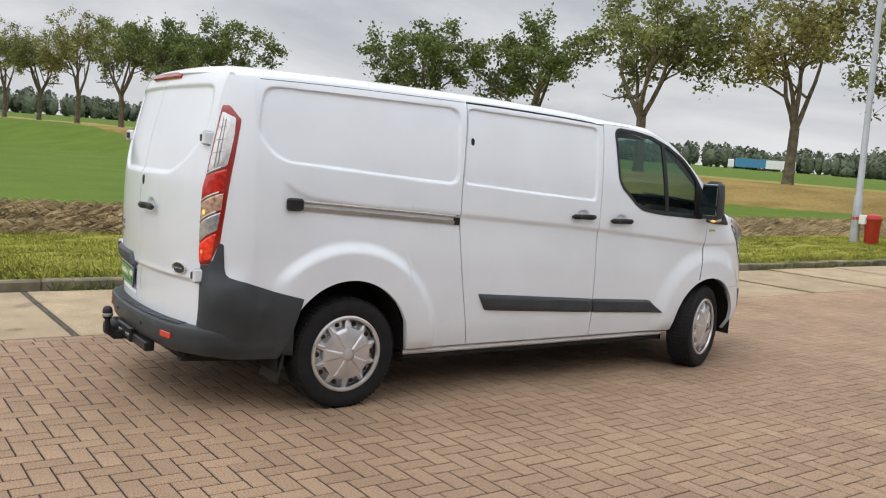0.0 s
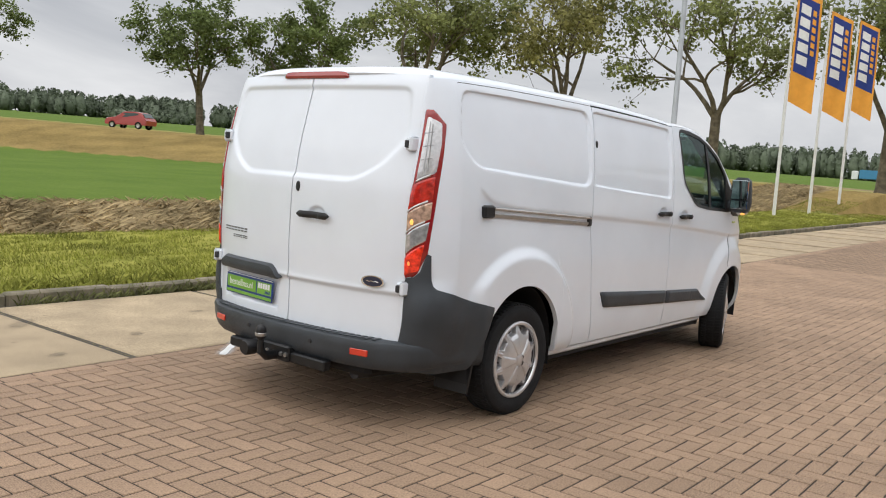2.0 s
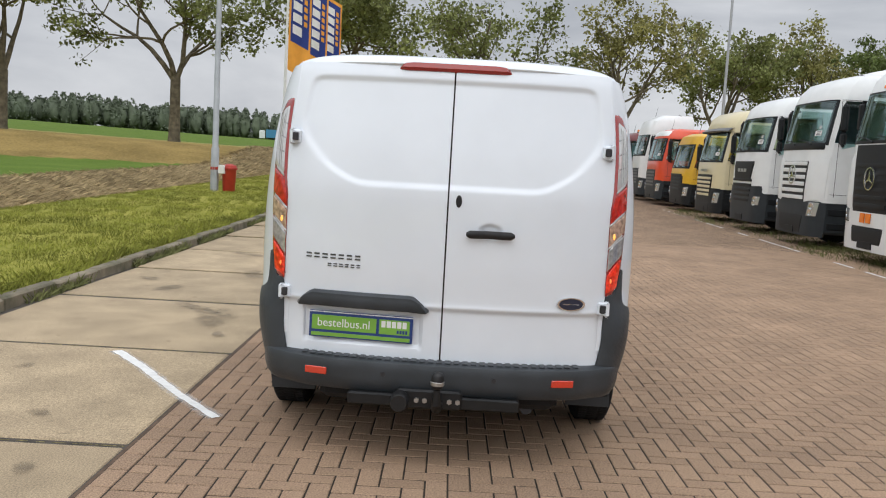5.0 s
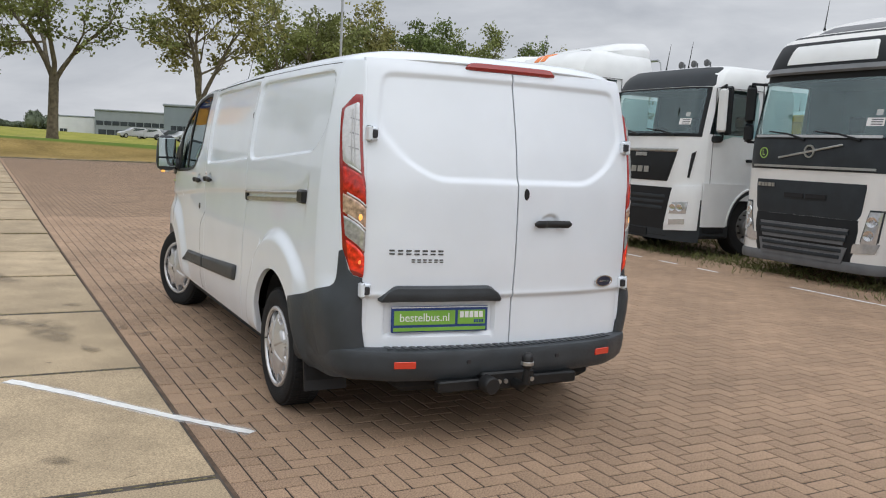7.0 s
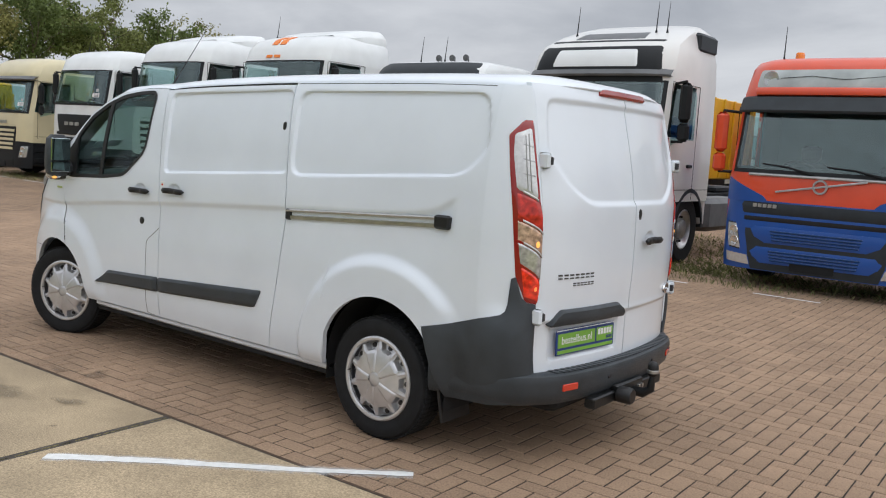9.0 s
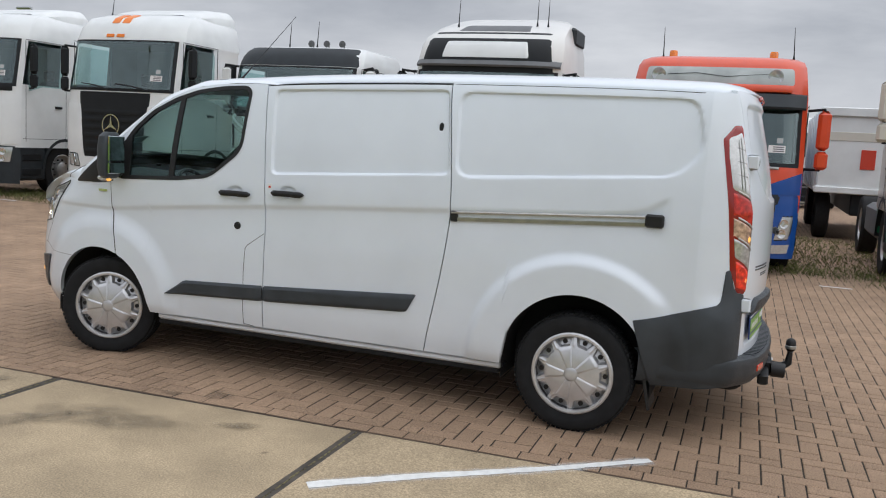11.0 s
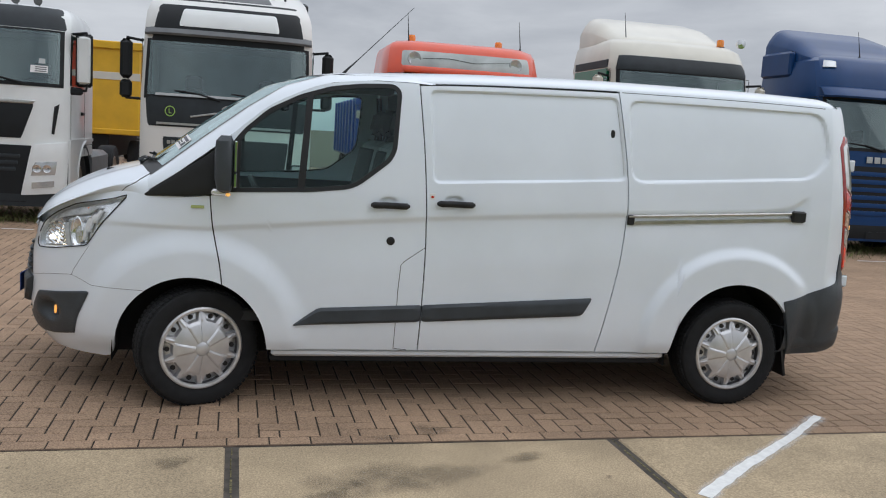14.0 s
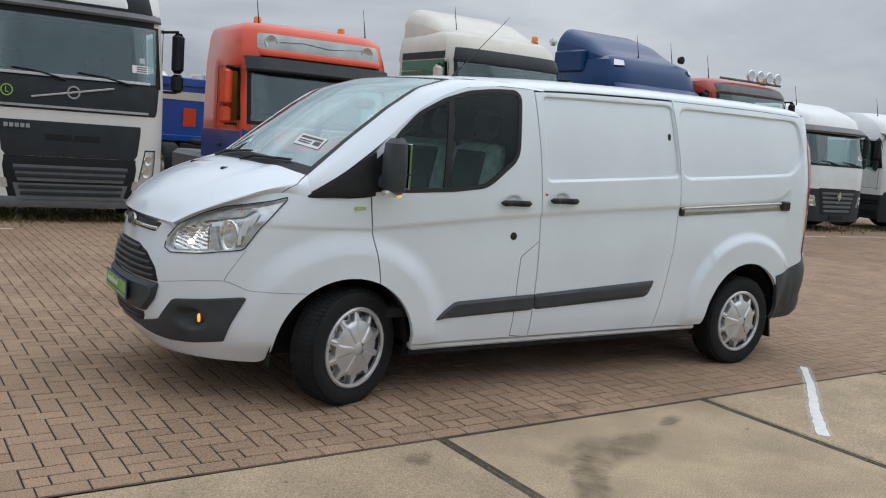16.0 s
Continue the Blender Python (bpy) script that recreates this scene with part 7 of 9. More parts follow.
    box(g, -0.45, 0.45, -5.6, -4.6, 0.98, 1.10, 0.03)
    part("chassis", g, T_BLACK, ob)
    for sg in (1, -1):
        g = Geo()
        box(g, *sorted((sg * 0.62, sg * 1.18)), -4.2, -2.4, 0.42, 0.95, 0.08)
        part("fuel_tank", g, T_MID, ob)
    def roof_z(x_, y_):
        """Height of the roof's skin over a point."""
        f_ = ft[6:] - 0.05 * (x_ / wt[6:]) ** 2 - 0.22 * np.minimum(np.abs(x_ / wt[6:]), 1) ** 8
        return float(np.interp(-y_, -f_, zt[6:]))

    for x_, y_ in aerials:
        zr = roof_z(x_, y_)
        g = Geo()
        tube(g, [(x_, y_, zr - 0.04), (x_, y_, zr + 0.05), (x_ + 0.02, y_ - 0.08, zr + 0.46)], [0.03, 0.010, 0.003], 5)
        part("aerial", g, T_BLACK, ob)
    for k in range(beacon):
        x_ = (0.74, -0.71)[k] if beacon == 2 else -0.88
        yb_ = -1.15 if beacon == 2 else -0.80
        zr = roof_z(x_, yb_)
        g = Geo()
        lathe(g, [(0.075, -0.02), (0.075, 0.03), (0.05, 0.04)], 14, Matrix.Translation((x_, yb_, zr)))
        b = part("beacon", g, T_BLACK, ob)
        g = Geo()
        lathe(g, [(0.062, 0.03), (0.062, 0.12), (0.05, 0.145), (0.0, 0.15)], 14, Matrix.Translation((x_, yb_, zr)))
        part("beacon_lens", g, T_BEACON, b)
    if extra:
        extra(ob, face, rows)
    return ob


def slats(ob, face, mat, z0, z1, w0, w1, n, off=0.03):
    for k in range(n):
        a = z0 + (z1 - z0) * (k + 0.15) / n
        b = z0 + (z1 - z0) * (k + 0.72) / n
        wa = w0 + (w1 - w0) * (k + 0.5) / n
        g = Geo()
        tsheet(g, face, [(-wa, a), (wa, a)], [(-wa, b), (wa, b)], 15, 3, off, 0.04, 0.006)
        part("grille_slat", g, mat, ob)


def ring_badge(ob, face, x_, z_, r, mat=CHROME, bar=0.0):
    g = Geo()
    c = face(np.array(x_), np.array(z_))
    m_ = Matrix.Translation((c[0], c[1] + 0.012, c[2])) @ pose(0, 0, 0, -90, 0, 0)
    lathe(g, [(r * 0.72, 0.0), (r * 0.74, 0.022), (r * 0.98, 0.022), (r, 0.0)], 24, m_)
    if bar:
        box(g, -bar, bar, -0.012, 0.012, 0.0, 0.016, 0.004, Matrix.Translation((c[0], c[1] + 0.014, c[2])) @ pose(0, 0, 0, -90, 0, 0) @ pose(0, 0, 0, 0, 0, 10))
    part("round_badge", g, mat, ob)


def bars(ob, face, x0, x1, z0, z1, n, mat, off=0.035, name="name_bar"):
    """A maker's name as plain upright bars."""
    for k in range(n):
        g = Geo()
        a, b = x0 + (x1 - x0) * (k + 0.08) / n, x0 + (x1 - x0) * (k + 0.82) / n
        tsheet(g, face, [(a, z0), (b, z0)], [(a, z1), (b, z1)], 3, 3, off, 0.01)
        part(name, g, mat, ob)


def star_badge(ob, face, z_, r):
    g = Geo()
    c = face(np.array(0.0), np.array(z_))
    m_ = Matrix.Translation((c[0], c[1] + 0.035, c[2])) @ pose(0, 0, 0, -90, 0, 0)
    lathe(g, [(r * 0.86, 0.0), (r * 0.88, 0.02), (r * 0.99, 0.02), (r, 0.0)], 28, m_)
    for k in range(3):
        a = math.radians(90 + 120 * k)
        tip = (r * 0.88 * math.cos(a), -r * 0.88 * math.sin(a))
        l_ = (r * 0.16 * math.cos(a + 1.05), -r * 0.16 * math.sin(a + 1.05))
        r_ = (r * 0.16 * math.cos(a - 1.05), -r * 0.16 * math.sin(a - 1.05))
        prism(g, [(0, 0), l_, tip, r_], 0.0, 0.018, m_)
    part("round_badge", g, CHROME, ob)


FRONT = -7.15


def fairing(ob, mat, profile, base, half, back, lean=0.0):
    """A closed, rounded air deflector on the roof: profile of (y, z) from front to rear."""
    q = np.sin(np.linspace(-1, 1, 21) * math.pi / 2)
    rows_ = []
    pts = [(profile[0][0] + 0.02, base)] + resample(profile, 14).tolist() + [(back, profile[-1][1] - 0.05), (back, base)]
    for k, (yy_, zz_) in enumerate(pts):
        w = half * (0.90 + 0.10 * min(1, k / 8))
        h = max(zz_ - base, 0)
        crown = 1 - np.abs(q) ** 12 * 0.45
        rows_.append([(w * a, yy_ + (0.05 if k < 4 else 0.0) * (1 - a * a), base + h * c) for a, c in zip(q, crown)])
    rows_ = [[(r_[0][0], r_[0][1], base)] + r_ + [(r_[-1][0], r_[-1][1], base)] for r_ in rows_]
    g = Geo()
    g.add([p for r_ in rows_ for p in r_], quads(23, len(rows_)))
    return part("roof_spoiler", g, mat, ob)


# high-roofed pearl white lorry with a dark grey face
def pearl_extra(ob, face, rows):
    slats(ob, face, T_GREY, 0.34, 0.50, 0.62, 0.66, 2, 0.055)
    slats(ob, face, T_GREY, 0.56, 0.72, 0.68, 0.74, 2, 0.055)
    for z0 in (0.30, 0.53):
        g = Geo()
        tsheet(g, face, [(-0.66, z0), (0.66, z0)], [(-0.72, z0 + 0.20), (0.72, z0 + 0.20)], 15, 3, 0.040, 0.02)
        part("grille_frame", g, T_MID, ob)
    for z0, w in ((1.445, 0.98), (1.835, 1.0)):
        g = Geo()
        tsheet(g, face, [(-w, z0), (w, z0)], [(-w, z0 + 0.03), (w, z0 + 0.03)], 21, 3, 0.03, 0.02)
        part("silver_strip", g, METAL, ob)
    ring_badge(ob, face, 0.0, 1.66, 0.085, METAL, 0.52)
    bars(ob, face, 0.52, 0.84, 1.185, 1.235, 5, METAL)
    for k in (0.18, -0.18):
        g = Geo()
        tsheet(g, face, [(k - 0.16, 1.06), (k + 0.16, 1.06)], [(k - 0.16, 1.12), (k + 0.16, 1.12)], 4, 3, 0.03, 0.01)
        part("air_slot", g, GAP, ob)
    g = Geo()
    c = face(np.array(0.80), np.array(1.63))
    lathe(g, [(0.060, 0.0), (0.060, 0.006), (0.072, 0.006), (0.072, 0.0)], 20, Matrix.Translation((c[0], c[1] + 0.02, c[2])) @ pose(0, 0, 0, -90, 0, 0))
    part("round_sign", g, material("sign_green", (0.35, 0.55, 0.12), 0.5), ob)
    lettering("L", 0.10, bpy.data.materials["sign_green"], Matrix.Translation((c[0], c[1] + 0.03, c[2])) @ pose(0, 0, 0, 90, 0, 180), ob, "sign_letter")
    for sg in (1, -1):
        g = Geo()
        box(g, *sorted((sg * 1.04, sg * 1.185)), -2.14, -1.40, 3.12, 3.40, 0.04)
        part("roof_corner", g, T_GREY, ob)
        g = Geo()
        tsheet(g, face, [(sg * 0.74, 0.44), (sg * 1.06, 0.46)], [(sg * 0.80, 0.56), (sg * 1.10, 0.58)], 6, 3, 0.022, 0.02)
        part("fog_lamp", g, T_LAMP, ob)


lorry(3.42, T_PEARL, FRONT - 0.18, [
    ("sign_panel", T_WHITE, 2.79, 3.03, 0.72, 0.66, 0.036), ("skylight", T_MID, 3.235, 3.36, 0.60, 0.54, 0.010), ("panel_surround", T_BLACK, 2.58, 3.20, 1.10, 0.98, 0.022),
    ("face_band", T_GREY, 1.42, 1.86, 1.12, 1.16, 0.014), ("upper_grille", T_GREY, 0.80, 1.28, 0.84, 0.90, 0.016), ("lower_grille", T_BLACK, 0.30, 0.84, 0.78, 0.86, 0.024), ("bumper_strip", T_MID, 0.20, 0.33, 1.20, 1.21, 0.030)],
    [(2.75, 1.22, -0.20, -2.15), (3.00, 1.20, -0.30, -2.15), (3.14, 1.16, -0.42, -2.15), (3.32, 1.12, -0.85, -2.15), (3.46, 1.05, -1.3, -2.12), (3.54, 0.92, -1.6, -2.05)],
    (1.84, 2.58), 1.13, T_BLACK, "white high-roof lorry tractor with a dark grey grille", low=0.95, extra=pearl_extra, bumper=T_PEARL,
    lamps=((0.86, 1.06, 0.54, 0.98),), aerials=((0.7, -0.9), (-0.62, -1.0), (-0.8, -1.0)), tall=1.055, visor=(2.66, 2.77, 0.06, T_MID))


# orange and blue lorry
def duo_extra(ob, face, rows):
    for z0 in (0.34, 0.60):
        g = Geo()
        tsheet(g, face, [(-0.72, z0), (0.72, z0)], [(-0.84, z0 + 0.21), (0.84, z0 + 0.21)], 15, 4, 0.030, 0.03, 0.01)
        part("grille_frame", g, T_BLUE, ob)
        slats(ob, face, T_NAVY, z0 + 0.03, z0 + 0.18, 0.52, 0.56, 4, 0.045)
    ring_badge(ob, face, 0.0, 1.36, 0.092, METAL, 0.55)
    bars(ob, face, 0.50, 0.82, 1.055, 1.10, 5, METAL)
    for sg in (1, -1):
        g = Geo()
        c = face(np.array(sg * 0.80 + 0.03), np.array(2.71))
        lathe(g, [(0.105, 0.0), (0.10, 0.02), (0.085, 0.02), (0.06, 0.004), (0.0, 0.004)], 20, Matrix.Translation((c[0], c[1] + 0.02, c[2])) @ pose(0, 0, 0, -90, 0, 0))
        part("round_spotlight", g, T_LAMP, ob)
        g = Geo()
        tsheet(g, face, [(sg * 0.80, 0.30), (sg * 1.12, 0.32)], [(sg * 0.84, 0.42), (sg * 1.14, 0.44)], 6, 3, 0.022, 0.02)
        part("fog_lamp", g, T_LAMP, ob)
    # the orange sweeps down to a blue corner
    for sg in (1, -1):
        g = Geo()
        tsheet(g, face, [(sg * 0.62, 1.12), (sg * 1.22, 1.12)], [(sg * 0.70, 1.20), (sg * 1.22, 1.42)], 10, 5, 0.016, 0.02)
        part("blue_corner", g, T_BLUE, ob)
    for sg in (1, -1):
        g = Geo()
        a, b = sorted((sg * 1.20, sg * 1.247))
        box(g, a, b, -2.16, -0.27, 0.92, 1.38, 0.004)
        part("blue_side", g, T_BLUE, ob)
    g = Geo()
    for k, (a, b) in enumerate((((-0.8, 2.76), (-0.1, 2.70)), ((-0.1, 2.70), (0.3, 2.745)), ((0.3, 2.745), (0.7, 2.72)))):
        p, q = face(np.array(a[0]), np.array(a[1])), face(np.array(b[0]), np.array(b[1]))
        tube(g, [(p[0], p[1] + 0.03, p[2]), (q[0], q[1] + 0.03, q[2])], 0.004, 4)
    part("cable", g, T_BLACK, ob)


lorry(-0.145, T_ORANGE, FRONT + 0.05, [
    ("light_box", T_SCREEN, 2.60, 2.83, 1.02, 1.0, 0.020), ("orange_strip", T_ORANGE, 2.49, 2.585, 0.98, 1.0, 0.06),
    ("silver_strip", METAL, 1.455, 1.49, 0.92, 0.92, 0.03), ("name_band", T_GREY, 0.95, 1.12, 0.96, 0.98, 0.02), ("dark_gap", GAP, 0.86, 0.95, 0.95, 0.95, 0.018), ("grille", T_GREY, 0.25, 0.86, 0.80, 0.95, 0.020), ("face_blue", T_BLUE, 0.30, 1.14, 1.22, 1.22, 0.015)],
    [(2.45, 1.22, -0.19, -2.15), (2.62, 1.20, -0.24, -2.15), (2.86, 1.17, -0.34, -2.15), (2.95, 1.13, -0.42, -2.14), (3.00, 1.04, -0.55, -2.1)],
    (1.54, 2.32), 1.12, T_ORANGE, "orange-red and blue lorry with two amber beacons", low=0.90, extra=duo_extra, bumper=T_BLUE,
    lamps=((0.92, 1.12, 0.48, 0.84),), beacon=2, tall=1.015, aerials=((0.85, -0.8), (-0.98, -0.8)), visor=(2.27, 2.49, 0.15, T_GREY))


# low-roofed white tipper tractor with a dark roof
def bull_extra(ob, face, rows):
    bars(ob, face, -0.24, 0.24, 1.33, 1.43, 3, METAL)
    g = Geo()
    tsheet(g, face, [(-0.14, 1.60), (0.14, 1.60)], [(-0.14, 1.66), (0.14, 1.66)], 6, 3, 0.03, 0.01)
    part("badge", g, METAL, ob)
    for sg in (1, -1):
        g = Geo()
        tsheet(g, face, [(sg * 0.66, 0.40), (sg * 1.20, 0.44)], [(sg * 0.80, 1.12), (sg * 1.22, 1.16)], 16, 8, 0.055, 0.06, 0.018)
        corner = part("corner_panel", g, T_WHITE, ob)
        g = Geo()
        tsheet(g, face, [(sg * 0.80, 0.50), (sg * 1.06, 0.53)], [(sg * 0.80, 0.585), (sg * 1.06, 0.615)], 6, 3, 0.062, 0.02)
        part("fog_lamp", g, T_LAMP, corner)
        g = Geo()
        tsheet(g, face, [(sg * 0.79, 0.68), (sg * 1.07, 0.70)], [(sg * 0.84, 0.87), (sg * 1.09, 0.89)], 8, 4, 0.064, 0.02, 0.004)
        lamp = part("headlamp_glass", g, T_LAMP, corner)
        for u_ in (0.875, 1.0):
            c = face(np.array(sg * u_), np.array(0.785))
            part("lamp_bowl", lathe(Geo(), [(0.060, 0.0), (0.056, 0.008), (0.04, 0.003), (0.0, 0.005)], 14, Matrix.Translation((c[0], c[1] + 0.070, c[2])) @ pose(0, 0, 0, -90, 0, -sg * 20)), CHROME, lamp)
        g = Geo()
        tsheet(g, face, [(sg * 1.04, 1.28), (sg * 1.07, 1.27)], [(sg * 1.07, 1.66), (sg * 1.125, 1.70)], 5, 5, 0.016, 0.02)
        part("air_slot", g, GAP, ob)
        # white skirt between bumper and wheel, with its moulded lip
        arc = [(-1.40 + 0.63 * math.cos(math.radians(q)), 0.52 + 0.63 * math.sin(math.radians(q))) for q in range(0, 91, 9)]
        outline = [(-0.24, 0.50)] + [(-0.76, 0.50)] + arc + [(-2.05, 1.15), (-2.05, 1.20), (-0.24, 1.20)]
        m_ = Matrix(((0, 0, sg, sg * 1.238), (1, 0, 0, 0), (0, 1, 0, 0), (0, 0, 0, 1)))
        part("side_skirt", prism(Geo(), outline if sg > 0 else outline[::-1], 0.0, 0.028, m_), T_WHITE, ob)
        g = Geo()
        tube(g, [(sg * 1.262, y_, z_) for y_, z_ in arc], 0.022, 6)
        part("arch_lip", g, T_WHITE, ob)
    slats(ob, face, T_GREY, 0.72, 1.0, 0.58, 0.66, 3, 0.03)
    g = Geo()
    box(g, 0.16, 0.24, 0.0, 0.05, 0.62, 0.92, 0.006, pose(0, 0, 0, 0, 12, 0))
    part("loose_plate", g, T_BEIGE, ob)
    for x_ in (-0.15, -0.45, -0.75):
        g = Geo()
        lathe(g, [(0.0, 0.0), (0.05, 0.01), (0.06, 0.05), (0.0, 0.06)], 12, Matrix.Translation((x_, -0.62, 3.15)) @ pose(0, 0, 0, -90, 0, 0))
        tube(g, [(x_, -0.66, 3.05), (x_, -0.66, 3.17)], 0.012, 5)
        part("roof_spotlight", g, T_MID, ob)


lorry(6.87, T_WHITE, FRONT - 0.20, [
    ("roof_visor", T_GREY, 2.74, 3.06, 1.18, 1.08, 0.014), ("emblem_grille", T_BLACK, 1.20, 1.68, 0.66, 0.82, 0.02), ("emblem_strip", METAL, 1.68, 1.735, 0.80, 0.84, 0.026), ("lower_grille", T_BLACK, 0.30, 1.10, 0.75, 0.82, 0.016)],
    [(2.74, 1.23, -0.20, -2.1), (2.95, 1.20, -0.32, -2.1), (3.06, 1.14, -0.48, -2.1), (3.10, 1.02, -0.65, -2.05)],
    (1.98, 2.70), 1.12, T_WHITE, "white lorry tractor with a dark roof and black grille", low=0.95, extra=bull_extra, bumper=T_GREY,
    lamps=(), aerials=((0.35, -0.7), (-0.2, -0.7)))


# two white lorries with a star in a ring, one with orange stripes
def star_extra(dark):
    def extra(ob, face, rows):
        mat = T_BLACK if dark else T_WHITE
        slats(ob, face, mat, 0.95, 1.78, 0.60, 0.66, 6, 0.035)
        star_badge(ob, face, 1.47, 0.20)
        for sg in (1, -1):
            g = Geo()
            tsheet(g, face, [(sg * 0.66, 0.92), (sg * 1.20, 1.0)], [(sg * 0.74, 1.82), (sg * 1.22, 1.86)], 10, 6, 0.028, 0.03, 0.01)
            part("corner_panel", g, T_WHITE, ob)
        if dark:
            for x_ in (0.07, -0.16):
                g = Geo()
                tsheet(g, face, [(x_, 0.72), (x_ + 0.16, 0.72)], [(x_, 0.88), (x_ + 0.16, 0.88)], 4, 3, 0.04, 0.02)
                tsheet(g, face, [(x_ + 0.10, 3.02), (x_ + 0.26, 3.02)], [(x_ + 0.10, 3.07), (x_ + 0.26, 3.07)], 4, 3, 0.02, 0.02)
                tsheet(g, face, [(x_ + 0.10, 3.28), (x_ + 0.26, 3.28)], [(x_ + 0.10, 3.45), (x_ + 0.26, 3.45)], 4, 5, 0.012, 0.02)
                part("orange_stripe", g, T_FLAGO, ob)
        g = Geo()
        box(g, -0.85, 0.85, -0.95, -0.85, 3.44, 3.50, 0.02)
        part("roof_bar", g, T_BLACK, ob)
        fairing(ob, T_WHITE, [(-0.95, 3.44), (-1.15, 3.58), (-1.6, 3.69), (-2.15, 3.74)], 3.36, 1.08, -2.2)
    return extra


STAR_ROOF = [(2.98, 1.23, -0.20, -2.2), (3.20, 1.20, -0.28, -2.2), (3.38, 1.15, -0.45, -2.2), (3.48, 1.02, -0.75, -2.15)]
lorry(10.33, T_WHITE, FRONT, [("grille_panel", T_BLACK, 0.90, 2.05, 0.66, 0.80, 0.016), ("lower_grille", T_BLACK, 0.35, 0.68, 0.55, 0.62, 0.02)], STAR_ROOF, (2.12, 2.94), 1.12, T_BLACK, "white high-roof lorry with a black grille and orange stripes", extra=star_extra(True), bumper=T_WHITE, lamps=((0.72, 1.02, 0.70, 0.95),), tall=1.035)
lorry(14.0, T_WHITE, FRONT, [("grille_panel", T_BLACK, 0.95, 1.75, 0.64, 0.70, 0.016), ("lower_grille", T_BLACK, 0.30, 0.68, 0.60, 0.70, 0.02), ("under_screen", T_BLACK, 1.98, 2.12, 1.12, 1.12, 0.016)], STAR_ROOF, (2.12, 2.94), 1.12, T_BLACK, "white high-roof lorry with a white slatted grille", extra=star_extra(False), bumper=T_GREY, lamps=((0.80, 1.10, 0.62, 0.95),), tall=1.03)


def plain_extra(grille, name_n=0):
    def extra(ob, face, rows):
        slats(ob, face, grille, 0.70, 1.30, 0.62, 0.74, 5, 0.03)
        if name_n:
            bars(ob, face, -0.36, 0.36, 1.42, 1.50, name_n, METAL, 0.04)
    return extra


MID_ROOF = [(2.74, 1.22, -0.20, -2.1), (3.0, 1.20, -0.30, -2.1), (3.15, 1.12, -0.5, -2.1), (3.22, 0.98, -0.75, -2.05)]
lorry(17.55, T_WHITE, FRONT, [("emblem_grille", T_BLACK, 1.20, 1.68, 0.62, 0.78, 0.02), ("lower_grille", T_GREY, 0.30, 1.10, 1.1, 1.15, 0.016)], MID_ROOF, (1.95, 2.70), 1.12, T_BLACK, "white lorry tractor with a dark bumper", extra=plain_extra(T_BLACK, 3), bumper=T_GREY, lamps=((0.80, 1.08, 0.62, 0.88),), tall=1.05)
lorry(21.2, T_CREAM, FRONT, [("grille", T_BLACK, 0.66, 1.34, 0.72, 0.80, 0.016), ("lower_grille", T_BLACK, 0.28, 0.55, 0.7, 0.7, 0.016)], MID_ROOF, (1.75, 2.55), 1.10, T_BLACK, "cream lorry with a dark slatted grille and black bumper", extra=plain_extra(T_CREAM, 6), bumper=T_BLACK, visor=(2.58, 2.70, 0.15, T_MID))
LOW_ROOF = [(2.30, 1.20, -0.18, -1.7), (2.55, 1.16, -0.28, -1.7), (2.66, 1.0, -0.5, -1.65)]
lorry(25.6, T_YELLOW, FRONT - 0.2, [("grille", T_BLACK, 0.66, 1.20, 0.80, 0.86, 0.016)], LOW_ROOF, (1.50, 2.25), 1.08, T_BLACK, "yellow low-cab lorry with a black bumper", extra=plain_extra(T_GREY), bumper=T_BLACK, deep=1.75, sticker=False)
lorry(29.0, T_ORANGE, FRONT, [("grille", T_GREY, 0.66, 1.34, 0.72, 0.80, 0.016), ("roof_panel", T_WHITE, 2.62, 2.82, 1.1, 1.05, 0.02)], [(2.58, 1.22, -0.20, -2.1), (2.80, 1.16, -0.36, -2.1), (2.90, 1.0, -0.6, -2.05)], (1.72, 2.5), 1.10, T_BLACK, "orange lorry with a grey grille and bumper", extra=plain_extra(T_MID), bumper=T_GREY)
lorry(32.3, T_WHITE, FRONT, [("grille", T_GREY, 0.50, 1.34, 0.72, 0.80, 0.016)], [(2.90, 1.22, -0.20, -2.1), (3.3, 1.18, -0.36, -2.1), (3.55, 1.0, -0.8, -2.05)], (1.9, 2.7), 1.10, T_BLACK, "white high-roof lorry with a grey bumper", extra=plain_extra(T_MID), bumper=T_GREY)
lorry(36.0, T_MAROON, FRONT + 0.2, [("grille", T_BLACK, 0.66, 1.34, 0.72, 0.80, 0.016)], [(2.58, 1.22, -0.20, -2.1), (2.80, 1.16, -0.36, -2.1), (2.90, 1.0, -0.6, -2.05)], (1.72, 2.5), 1.10, T_BLACK, "dark red lorry with roof lamps and a chrome grille", extra=plain_extra(METAL), bumper=T_MAROON, beacon=1)


